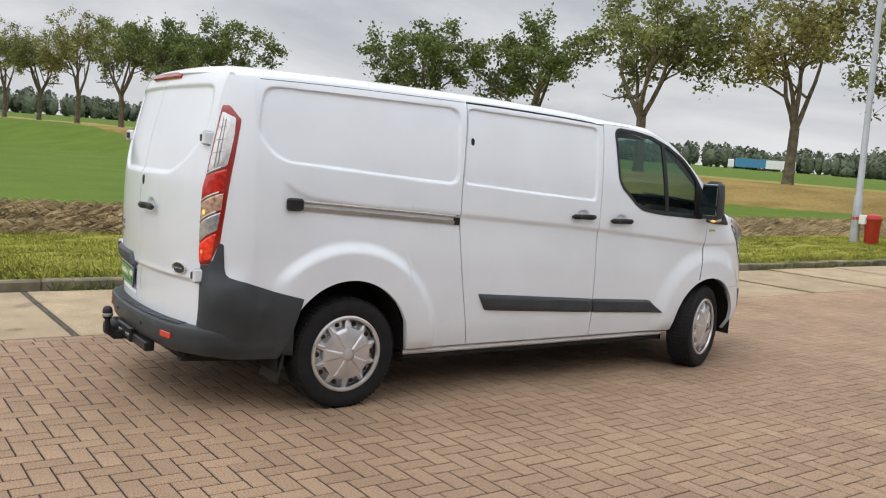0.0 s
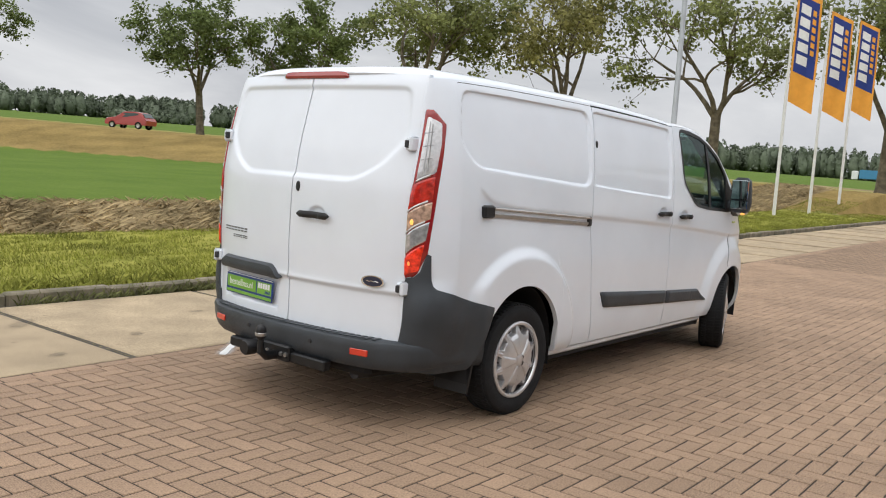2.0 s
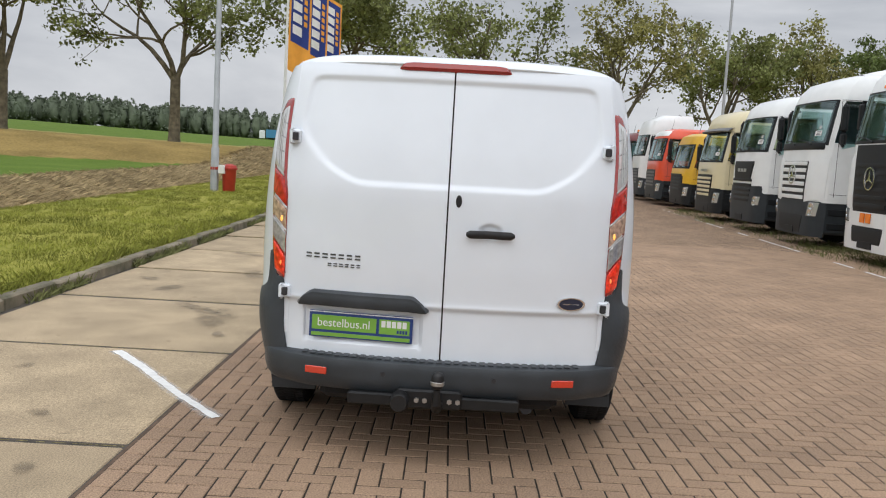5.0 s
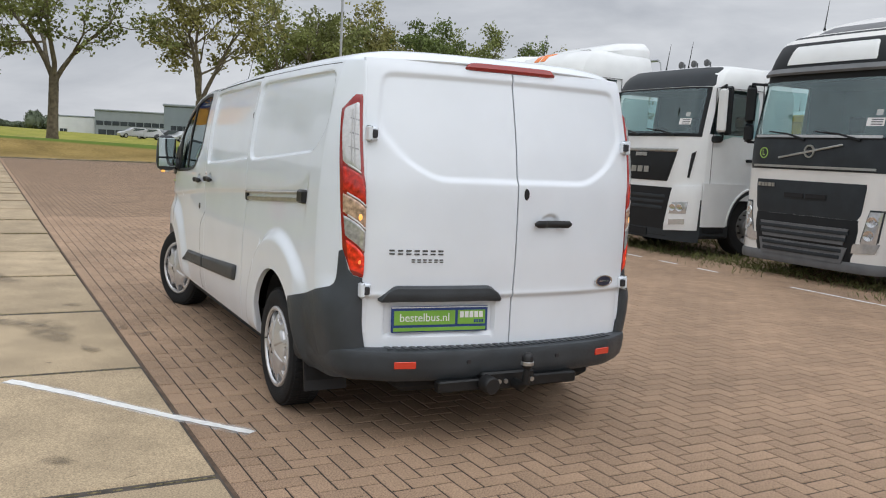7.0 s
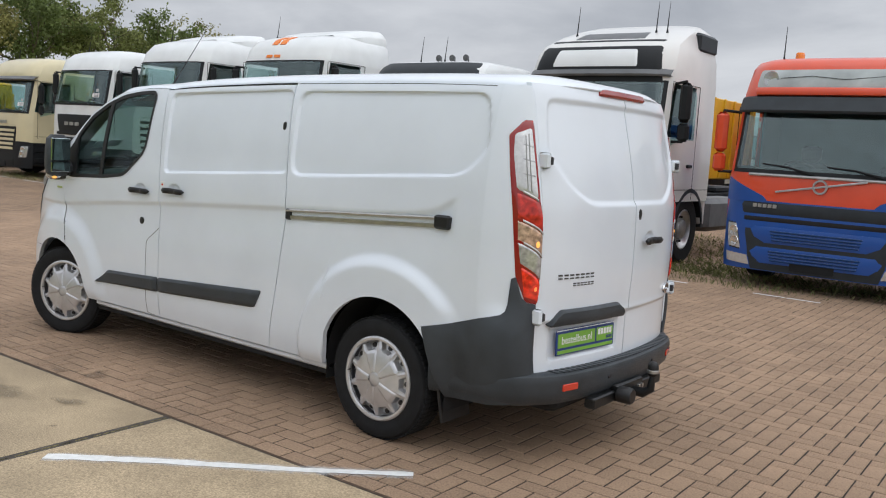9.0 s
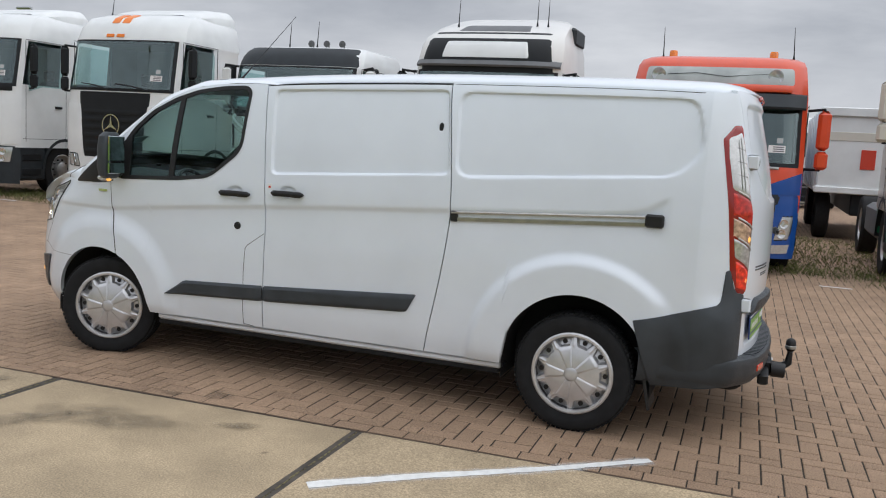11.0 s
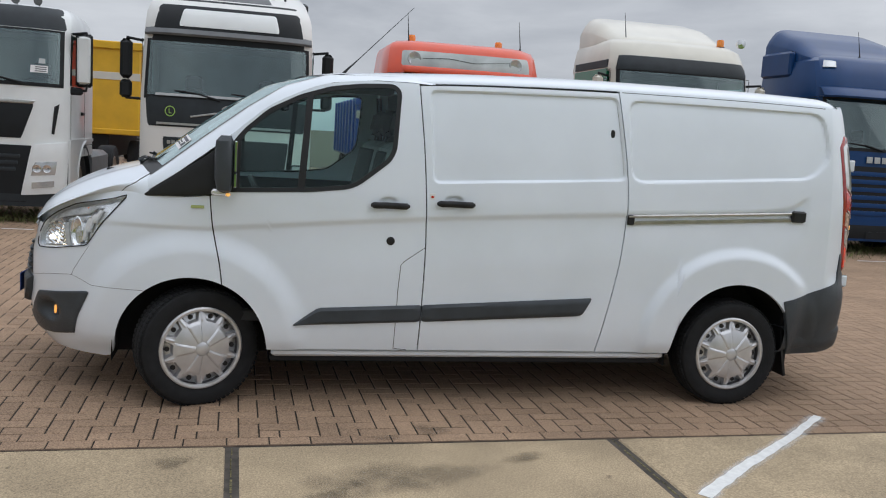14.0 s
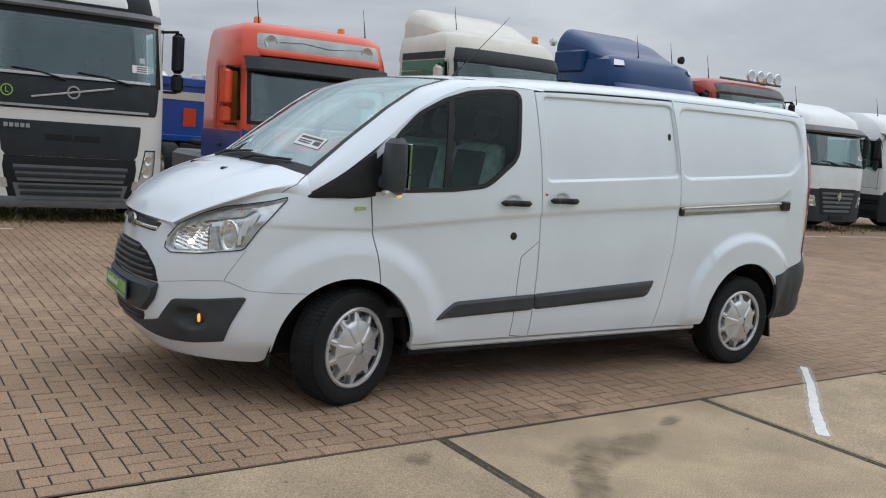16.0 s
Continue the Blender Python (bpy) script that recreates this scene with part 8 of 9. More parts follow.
# cream and green lorry
def green_extra(ob, face, rows):
    slats(ob, face, T_MID, 0.52, 1.18, 0.62, 0.78, 6, 0.035)
    bars(ob, face, 0.05, 0.42, 1.27, 1.36, 3, METAL)
    g = Geo()
    tsheet(g, face, [(-0.82, 1.26), (0.82, 1.26)], [(-0.84, 1.38), (0.84, 1.38)], 15, 3, 0.03, 0.02)
    part("name_strip", g, METAL, ob)
    for sg in (1, -1):
        for z0, z1, mat in ((2.62, 2.78, T_GREEN), (2.52, 2.60, T_GREEN), (2.80, 2.92, T_GREY)):
            g = Geo()
            box(g, *sorted((sg * 1.20, sg * 1.243)), -2.0, -0.55, z0, z1, 0.004)
            part("side_stripe", g, mat, ob)
    fairing(ob, T_BEIGE, [(-0.80, 3.24), (-0.92, 3.34), (-1.10, 3.42), (-1.6, 3.64), (-2.12, 3.76)], 3.12, 1.13, -2.18)
    g = Geo()
    lathe(g, [(0.0, 0.0), (0.07, 0.02), (0.08, 0.09), (0.0, 0.1)], 14, Matrix.Translation((-1.12, -0.62, 3.34)) @ pose(0, 0, 0, -90, 0, 0))
    part("roof_spotlight", g, CHROME, ob)


lorry(-3.80, T_BEIGE, FRONT, [("front_visor", T_GREY, 2.76, 2.98, 1.16, 1.10, 0.03), ("green_band", T_GREEN, 1.52, 1.74, 1.20, 1.20, 0.016), ("grille", T_BLACK, 0.36, 1.24, 0.70, 0.86, 0.02)],
      [(2.80, 1.23, -0.20, -2.2), (3.0, 1.21, -0.30, -2.2), (3.18, 1.17, -0.40, -2.2), (3.26, 1.08, -0.55, -2.15)],
      (1.92, 2.74), 1.12, T_BEIGE, "cream and green lorry with a black grille", extra=green_extra, bumper=T_GREEN, lamps=((0.80, 1.10, 0.62, 0.90),), beacon=1, side_low=T_GREEN, tall=1.035)


# dark blue high-roof lorry
def navy_extra(ob, face, rows):
    bars(ob, face, -0.45, 0.45, 1.56, 1.66, 6, METAL)
    slats(ob, face, T_NAVY, 0.66, 1.45, 0.70, 0.82, 6, 0.035)
    for sg in (1, -1):
        g = Geo()
        tsheet(g, face, [(sg * 0.92, 3.12), (sg * 1.10, 3.12)], [(sg * 0.90, 3.22), (sg * 1.06, 3.24)], 5, 3, 0.03, 0.02)
        part("roof_lamp", g, T_LAMP, ob)
        g = Geo()
        box(g, *sorted((sg * 1.12, sg * 1.25)), -2.25, -1.3, 3.0, 3.45, 0.04)
        part("roof_side_flap", g, T_NAVY, ob)
    fairing(ob, T_NAVY, [(-0.80, 3.34), (-1.05, 3.44), (-1.6, 3.74), (-2.2, 3.94)], 3.22, 1.17, -2.26)
    g = Geo()
    lathe(g, [(0.0, 0.0), (0.07, 0.02), (0.08, 0.09), (0.0, 0.1)], 14, Matrix.Translation((-0.80, -0.62, 3.42)) @ pose(0, 0, 0, -90, 0, 0))
    part("roof_horn", g, T_BLACK, ob)


lorry(-7.75, T_NAVY, FRONT - 0.2, [("grille", T_BLACK, 0.62, 1.50, 0.80, 0.92, 0.018), ("lower_grille", T_BLACK, 0.28, 0.55, 0.7, 0.7, 0.016)],
      [(2.75, 1.23, -0.20, -2.25), (3.0, 1.21, -0.30, -2.25), (3.25, 1.16, -0.45, -2.25), (3.36, 1.0, -0.7, -2.2)],
      (1.80, 2.60), 1.12, T_BLACK, "dark blue high-roof lorry with an air deflector", extra=navy_extra, bumper=T_NAVY, lamps=((0.84, 1.12, 0.62, 0.95),), visor=(2.62, 2.80, 0.16, T_NAVY), tall=1.03, aerials=((0.2, -0.8), (-1.0, -1.0)))


# red lorry with a rack of roof lamps
def rack_extra(ob, face, rows):
    slats(ob, face, T_RED, 0.96, 1.64, 0.62, 0.74, 5, 0.035)
    star_badge(ob, face, 1.42, 0.17)
    bars(ob, face, -0.16, 0.16, 0.56, 0.62, 5, METAL)
    g = Geo()
    tube(g, [(-1.0, -0.40, 3.00), (1.0, -0.40, 3.00)], 0.025, 6)
    part("lamp_rack", g, T_MID, ob)
    for x_ in (-0.85, -0.55, -0.25, 0.05):
        g = Geo()
        lathe(g, [(0.0, 0.0), (0.09, 0.01), (0.12, 0.07), (0.105, 0.085), (0.0, 0.08)], 16, Matrix.Translation((x_, -0.44, 3.12)) @ pose(0, 0, 0, -90, 0, 0))
        part("rack_lamp", g, CHROME, ob)


lorry(-10.40, T_RED, FRONT, [("grille", T_BLACK, 0.90, 1.68, 0.70, 0.80, 0.016), ("lower_grille", T_GREY, 0.26, 0.85, 1.15, 1.18, 0.02), ("visor_band", T_MID, 2.72, 2.88, 1.1, 1.08, 0.03)],
      [(2.72, 1.22, -0.20, -1.9), (2.92, 1.16, -0.36, -1.9), (3.0, 1.0, -0.6, -1.85)],
      (1.95, 2.68), 1.10, T_BLACK, "red construction lorry with a rack of round roof lamps", extra=rack_extra, bumper=T_GREY, lamps=((0.82, 1.10, 0.60, 0.85),), deep=1.95, beacon=1, tall=1.085)


# pale lorries at the near end of the row
def end_extra(ob, face, rows):
    slats(ob, face, T_MID, 0.45, 0.98, 0.50, 0.66, 5, 0.035)
    g = Geo()
    c = face(np.array(0.0), np.array(0.86))
    prism(g, [(0, -0.12), (0.09, 0), (0, 0.12), (-0.09, 0)], 0.0, 0.02, Matrix.Translation((c[0], c[1] + 0.035, c[2])) @ pose(0, 0, 0, -90, 0, 0))
    part("badge", g, CHROME, ob)


for x_, lab in ((-13.95, "white lorry with a dark visor and black grille"), (-17.4, "white high-roof lorry at the end of the row")):
    lorry(x_, T_WHITE, FRONT - 0.3, [("grille", T_BLACK, 0.30, 1.04, 0.62, 0.76, 0.016), ("side_face", T_GREY, 0.28, 1.02, 1.2, 1.2, 0.012)],
          [(2.40, 1.22, -0.20, -2.1), (2.72, 1.18, -0.34, -2.1), (2.86, 1.10, -0.55, -2.1), (3.05, 1.0, -1.0, -2.05)],
          (1.62, 2.32), 1.10, T_BLACK, lab, extra=end_extra, bumper=T_GREY, lamps=((0.78, 1.08, 0.58, 0.88),), visor=(2.36, 2.52, 0.16, T_MID))


# ---- the row of trees on the embankment ----
BARK = material("bark", (0.15, 0.125, 0.085), 0.95, vary=0.5, scale=3, bump=0.8, bump_scale=12)
LEAF = material("leaves", (0.235, 0.260, 0.095), 0.7, vary=0.45, scale=0.35, island=0.45, spec=0.25)
LEAF_Y = material("yellowing_leaves", (0.300, 0.285, 0.105), 0.7, vary=0.45, scale=0.35, island=0.45, spec=0.25)
LEAF_D = material("dark_leaves", (0.170, 0.215, 0.075), 0.7, vary=0.45, scale=0.35, island=0.45, spec=0.25)


def thin(m, share):
    """Let light through the leaves."""
    n, l = m.node_tree.nodes, m.node_tree.links
    b, o = n["Principled BSDF"], n["Material Output"]
    t, mx = n.new("ShaderNodeBsdfTranslucent"), n.new("ShaderNodeMixShader")
    l.new(b.inputs["Base Color"].links[0].from_socket, t.inputs["Color"])
    mx.inputs[0].default_value = share
    l.new(b.outputs[0], mx.inputs[1])
    l.new(t.outputs[0], mx.inputs[2])
    l.new(mx.outputs[0], o.inputs["Surface"])


for m_ in (LEAF, LEAF_Y, LEAF_D):
    thin(m_, 0.4)


def leaf_cloud(points, size, seed):
    """Small bent leaf clumps at the points, in one mesh."""
    r = np.random.default_rng(seed)
    n = len(points)
    a = r.standard_normal((n, 3))
    a /= np.linalg.norm(a, axis=1, keepdims=True)
    b = np.cross(a, r.standard_normal((n, 3)))
    b /= np.linalg.norm(b, axis=1, keepdims=True)
    c = np.cross(a, b)
    s = size * (0.55 + 0.9 * r.random(n))[:, None]
    P = np.array(points)
    V = np.stack([P - a * s * 0.5, P + b * s * 0.34 + c * s * 0.10, P + a * s * 0.55, P - b * s * 0.34 + c * s * 0.10], 1).reshape(-1, 3)
    g = Geo()
    g.v = V.tolist()
    g.f = [(4 * k, 4 * k + 1, 4 * k + 2, 4 * k + 3) for k in range(n)]
    return g


def tree(seed, height, spread, fork, leaf, density, name="tree", label=""):
    r = np.random.default_rng(seed)
    ob = thing(name, label, "tree", None, "row of trees")
    wood = Geo()
    ends = []
    tr = 0.028 * height
    lean = r.normal(0, 0.02, 2) * height
    tube(wood, [(0, 0, -0.6), (0, 0, 0.3), (lean[0] * 0.2, lean[1] * 0.2, fork * 0.5), (lean[0] * 0.4, lean[1] * 0.4, fork + 0.2)], [tr * 1.5, tr * 1.05, tr * 0.9, tr * 0.85], 10)
    top = Vector((lean[0] * 0.4, lean[1] * 0.4, fork))

    def grow(p, d, length, rad, level):
        pts, radii = [p], [rad]
        q, dd = p.copy(), d.copy()
        n = 5
        for k in range(n):
            dd = (dd + Vector(r.normal(0, 0.16, 3)) + Vector((0, 0, 0.10 if level < 2 else 0.0))).normalized()
            q = q + dd * length / n
            pts.append(q.copy())
            radii.append(rad * (1 - 0.62 * (k + 1) / n))
        tube(wood, pts, radii, 7 if level < 1 else 5, False)
        if level >= 2:
            ends.extend(pts[2:])
            return
        if level == 1:
            ends.extend(pts[4:])
        for k in range(int(r.integers(3, 5)) + (level == 0)):
            i = int(r.integers(2, n + 1))
            side = Vector(r.normal(0, 1, 3))
            side = (side - dd * side.dot(dd)).normalized()
            nd = (dd * 0.62 + side * 0.85).normalized()
            grow(pts[i], nd, length * float(r.uniform(0.48, 0.68)), radii[i] * 0.7, level + 1)

    m = int(r.integers(4, 6))
    for k in range(m):
        a = 2 * math.pi * (k + r.uniform(-0.25, 0.25)) / m
        out_ = spread / height * float(r.uniform(0.75, 1.25))
        d = Vector((math.cos(a) * out_, math.sin(a) * out_, 1.0)).normalized()
        grow(top - Vector((0, 0, r.uniform(0, 0.3))), d, (height - fork) * float(r.uniform(0.62, 0.80)), tr * 0.52, 0)
    part("trunk", wood, BARK, ob)
    pts = []
    for e in ends:
        if e[2] < fork + 0.22 * (height - fork) and r.random() < 0.85:
            continue
        n = int(density * 1.7 * r.uniform(0.2, 1.6))
        pts.append(np.array(e) + r.normal(0, 0.38, (n, 3)) * np.array([1.0, 1.0, 0.8]))
    part("crown", leaf_cloud(np.concatenate(pts), 0.30, seed + 1), leaf, ob)
    return ob


LABEL = "broad-leaved roadside tree with a forked trunk and loose crown"
kinds = [
    (tree(11, 14.0, 5.6, 4.2, LEAF, 16, label=LABEL), 14.0),
    (tree(12, 13.5, 5.8, 3.8, LEAF_Y, 13, label=LABEL + ", yellowing"), 13.5),
    (tree(13, 13.0, 5.2, 4.0, LEAF_D, 22, label="dark green dense-crowned roadside tree"), 13.0),
    (tree(14, 14.0, 6.2, 4.5, LEAF, 12, label=LABEL), 14.0),
]
u_x, u_y = TREE_LINE[2], TREE_LINE[3]
ROW = [(120.0, 9.6, 1, 1.0), (113.6, 9.6, 0, 0.95), (107.0, 10.5, 1, 1.0), (99.9, 10.6, 0, 1.0), (92.9, 10.5, 2, 1.0), (86.0, 10.4, 2, 1.05), (62.5, 10.4, 2, 1.1), (53.5, 10.5, 2, 1.1), (44.4, 12.7, 0, 1.1), (34.15, 12.6, 1, 1.05), (23.7, 13.0, 3, 1.05),
       (12.9, 13.2, 0, 1.05), (0.5, 13.2, 3, 1.05), (-12.0, 13.2, 1, 1.05), (-22.5, 13.4, 0, 1), (-31.5, 13.4, 1, 1), (-41.0, 14.2, 2, 1), (-51.0, 14.5, 0, 1), (-61.0, 14.0, 2, 1), (-72, 13.5, 1, 1), (-83, 13.0, 0, 1)]
rng = np.random.default_rng(21)
for k, (s, h, kind, wide) in enumerate(ROW):
    x, y = TREE_LINE[0] + u_x * s, TREE_LINE[1] + u_y * s
    z = float(ground_z(x, y))
    src, hh = kinds[kind]
    sc = h / hh
    m = Matrix.Translation((x, y, z)) @ pose(0, 0, 0, 0, 0, float(rng.uniform(0, 360))) @ Matrix.Diagonal((sc * wide, sc * wide, sc, 1))
    copy_thing(src, m)
for src, _ in kinds:
    for o in (*src.children_recursive, src):
        bpy.data.objects.remove(o)


# ---- lamp post with a red bin, flags, mirror on a block ----
POLE = material("galvanised_pole", (0.42, 0.44, 0.46), 0.5, 0.4, vary=0.15, scale=3)
POLEW = material("white_pole", (0.74, 0.74, 0.72), 0.45, vary=0.08)
BINRED = material("bin_red", (0.42, 0.035, 0.022), 0.45, vary=0.15)
CLOTH_O = material("flag_orange", (0.80, 0.36, 0.05), 0.8, vary=0.1, scale=3, bump=0.2, bump_scale=200)
CLOTH_B = material("flag_blue", (0.022, 0.045, 0.22), 0.8, vary=0.1, scale=3)
ROUGH = material("block_concrete", (0.36, 0.34, 0.30), 0.9, vary=0.3, scale=4, bump=0.4)

zp = float(ground_z(19.24, 7.05))
post = thing("lamp_post", "tall tapered grey street lamp post on the grass verge", "lamp post", Matrix.Translation((19.24, 7.05, zp)))
part("pole", tube(Geo(), [(0, 0, -0.3), (0, 0, 0.0), (0, 0, 1.2), (0, 0, 1.25), (0, 0, 9.0)], [0.115, 0.115, 0.11, 0.085, 0.06], 16), POLE, post)
part("service_door", box(Geo(), -0.116, -0.09, -0.04, 0.04, 0.45, 0.85, 0.004), POLE, post)
part("lamp_arm", tube(Geo(), [(0, 0, 8.95), (-0.3, -0.8, 9.2)], 0.035, 8), POLE, post)
part("lamp_head", box(Geo(), -0.55, -0.15, -1.3, -0.7, 9.15, 9.27, 0.04), POLE, post)
part("tape", lathe(Geo(), [(0.118, 0.60), (0.121, 0.61), (0.121, 0.67), (0.118, 0.68)], 16), BINRED, post, "red and white barrier tape")
part("notice", box(Geo(), -0.10, 0.0, -0.30, -0.12, 0.50, 0.74, 0.01), PAPER, post)
bin_ = thing("litter_bin", "red plastic litter bin beside the lamp post", "bin", Matrix.Translation((19.40, 6.68, float(ground_z(19.40, 6.68)))))
part("body", lathe(Geo(), [(0.0, 0.0), (0.15, 0.0), (0.17, 0.03), (0.20, 0.62), (0.21, 0.64)], 20), BINRED, bin_)
part("rim", lathe(Geo(), [(0.205, 0.62), (0.235, 0.63), (0.235, 0.67), (0.20, 0.68)], 20), BINRED, bin_)
part("lid", lathe(Geo(), [(0.22, 0.67), (0.19, 0.74), (0.08, 0.78), (0.0, 0.785)], 20), BINRED, bin_)

flag_kind = None
for k, (x, y) in enumerate(((29.2, 7.28), (34.0, 7.42), (38.8, 7.54))):
    m = Matrix.Translation((x, y, float(ground_z(x, y))))
    if flag_kind is not None:
        copy_thing(flag_kind, m)
        continue
    flag_kind = thing("flag_pole", "white flag pole with a hanging blue and orange banner", "flag", m, "banner flags")
    part("pole", tube(Geo(), [(0, 0, -0.2), (0, 0, 4), (0, 0, 8.5)], [0.065, 0.055, 0.035], 12), POLEW, flag_kind)
    part("finial", lathe(Geo(), [(0.0, 8.62), (0.04, 8.58), (0.05, 8.53), (0.035, 8.5)], 10), POLEW, flag_kind)

    def cloth(u, v):
        """u across from the pole, v down from the top."""
        u, v = np.asarray(u, float), np.asarray(v, float)
        w = 0.10 * np.sin(4.2 * u + 1.6 * v) * u + 0.05 * np.sin(9 * u + 0.8 * v) * u
        drop = 0.35 * u + 0.05 * u * np.sin(v * 2)
        return np.stack([0.05 + u * 0.40 + w * 0.9, -0.06 - u * 0.68 + 0.10 * w, 8.42 - v - drop], -1)

    g = Geo()
    sheet(g, cloth, [(0.0, 0.0), (1.15, 0.0)], [(0.0, 4.1), (1.15, 4.1)], 20, 40, 0.0, 0.0)
    part("banner", g, CLOTH_O, flag_kind, "orange and blue banner cloth")
    ban = flag_kind.children[-1]
    for side in (1, -1):
        g = Geo()
        sheet(g, cloth, [(0.10, 0.15), (1.05, 0.15)], [(0.10, 2.95), (1.05, 2.95)], 18, 30, 0.008, 0.0, out=side)
        part("blue_field", g, CLOTH_B, ban)
        for j in range(5):
            v0 = 0.40 + 0.47 * j
            g = Geo()
            sheet(g, cloth, [(0.20, v0), (0.66, v0)], [(0.20, v0 + 0.34), (0.66, v0 + 0.34)], 8, 6, 0.016, 0.0, out=side)
            part("name_bar", g, POLEW, ban)
        for j in range(6):
            v0 = 0.45 + 0.30 * j
            g = Geo()
            sheet(g, cloth, [(0.76, v0), (0.94, v0)], [(0.76, v0 + 0.20), (0.94, v0 + 0.20)], 5, 4, 0.016, 0.0, out=side)
            part("small_name_bar", g, CLOTH_O, ban)
    part("halyard_clip", box(Geo(), -0.02, 0.06, -0.08, 0.0, 8.38, 8.44, 0.01), POLEW, flag_kind)

zb = float(ground_z(39.3, 4.55))
blk = thing("concrete_block", "square concrete block at the end of the kerb", "block", Matrix.Translation((39.3, 4.55, zb)))
part("block", box(Geo(), -0.33, 0.33, -0.33, 0.33, -0.1, 0.82, 0.03), ROUGH, blk)
mir = thing("traffic_mirror", "round convex traffic mirror on a post", "mirror", Matrix.Translation((39.3, 4.55, zb + 0.82)))
part("post", tube(Geo(), [(0, 0, 0), (0, 0, 0.75)], 0.03, 10), POLE, mir)
part("ring", lathe(Geo(), [(0.26, 0.0), (0.30, 0.015), (0.32, 0.0), (0.30, -0.015), (0.26, 0.0)], 32, pose(-0.04, 0, 0.95, 0, -90, 8)), POLEW, mir)
part("mirror_face", lathe(Geo(), [(0.0, 0.05), (0.15, 0.035), (0.265, 0.0)], 28, pose(-0.04, 0, 0.95, 0, -90, 8)), bpy.data.materials["mirror"], mir)

# ---- yellow tipper bodies and containers behind the row ----
def load_box(name, x0, x1, y0, y1, z0, z1, mat, label):
    ob = thing(name, label, "lorry body", Matrix.Translation(((x0 + x1) / 2, (y0 + y1) / 2, 0)))
    hx_, hy_ = (x1 - x0) / 2, (y1 - y0) / 2
    part("body", box(Geo(), -hx_, hx_, -hy_, hy_, z0, z1, 0.03), mat, ob)
    for k in range(7):
        yy_ = -hy_ + (k + 0.5) * 2 * hy_ / 7
        for sg in (1, -1):
            part("rib", box(Geo(), *sorted((sg * hx_, sg * (hx_ + 0.05))), yy_ - 0.05, yy_ + 0.05, z0 + 0.05, z1, 0.01), mat, ob)
    part("top_rail", box(Geo(), -hx_ - 0.04, hx_ + 0.04, hy_ - 0.06, hy_ + 0.06, z1 - 0.16, z1 + 0.03, 0.02), mat, ob)
    part("bottom_rail", box(Geo(), -hx_ - 0.04, hx_ + 0.04, hy_ - 0.06, hy_ + 0.06, z0, z0 + 0.14, 0.02), mat, ob)
    part("mid_band", box(Geo(), -hx_, hx_, hy_ - 0.01, hy_ + 0.012, (z0 + z1) / 2 + 0.22, (z0 + z1) / 2 + 0.40, 0.005), T_BEIGE, ob)
    part("warning_plate", box(Geo(), hx_ * 0.1, hx_ * 0.1 + 0.28, hy_, hy_ + 0.02, (z0 + z1) / 2 - 0.35, (z0 + z1) / 2 + 0.05, 0.004), REFLECT, ob)
    part("underframe", box(Geo(), -0.5, 0.5, -hy_ + 0.1, hy_ - 0.1, 0.55, z0 + 0.01, 0.03), T_BLACK, ob)
    for yy_ in (-hy_ + 1.2, hy_ - 0.9):
        for sg in (1, -1):
            w = part("wheel", lathe(Geo(), [(0.28, -0.13), (0.42, -0.155), (0.50, -0.12), (0.51, 0.0), (0.50, 0.12), (0.42, 0.155), (0.28, 0.13)], 24, rotated("x")), RUBBER, ob)
            w.matrix_basis = Matrix.Translation((sg * (hx_ - 0.2), yy_, 0.505))
            part("rim", lathe(Geo(), [(0.29, 0.12), (0.24, 0.05), (0.0, 0.06)], 20, rotated("x")), T_ALLOY, w)
    return ob


load_box("tipper_body", 5.81, 8.25, -22.5, -17.0, 1.15, 3.38, T_YELLOW, "yellow steel tipper body parked behind the lorries")
load_box("tipper_body", 2.55, 4.90, -26.0, -20.0, 1.15, 3.66, T_ORANGE, "orange-red lorry body parked behind the lorries")
load_box("tipper_body", -1.5, 0.76, -19.5, -14.2, 1.0, 2.36, T_BLUE, "low blue lorry body parked behind the lorries")
load_box("tipper_body", -4.3, -1.9, -20.5, -14.2, 1.0, 2.75, T_WHITE, "white lorry body parked behind the lorries")
load_box("tipper_body", 9.0, 11.4, -21.0, -15.0, 1.05, 2.8, T_YELLOW, "yellow steel tipper body parked behind the lorries")
for x_, mat, lab in ((6.6, T_WHITE, "white lorry in a row further back"), (-2.1, T_WHITE, "white lorry in a row further back"), (-12.6, T_WHITE, "white lorry in the second row"), (-16.2, T_WHITE, "white lorry in the second row"), (-20.2, T_BEIGE, "cream lorry in the second row"), (13.5, T_WHITE, "white lorry in the second row"), (-24.0, T_WHITE, "white lorry in the second row")):
    lorry(x_, mat, FRONT - (20.5 if -4 < x_ < 9 else 11.5), [("grille", T_BLACK, 0.30, 1.34, 0.66, 0.80, 0.016)], MID_ROOF, (1.85, 2.62), 1.10, T_BLACK, lab, extra=plain_extra(T_MID), bumper=T_GREY, sticker=False)

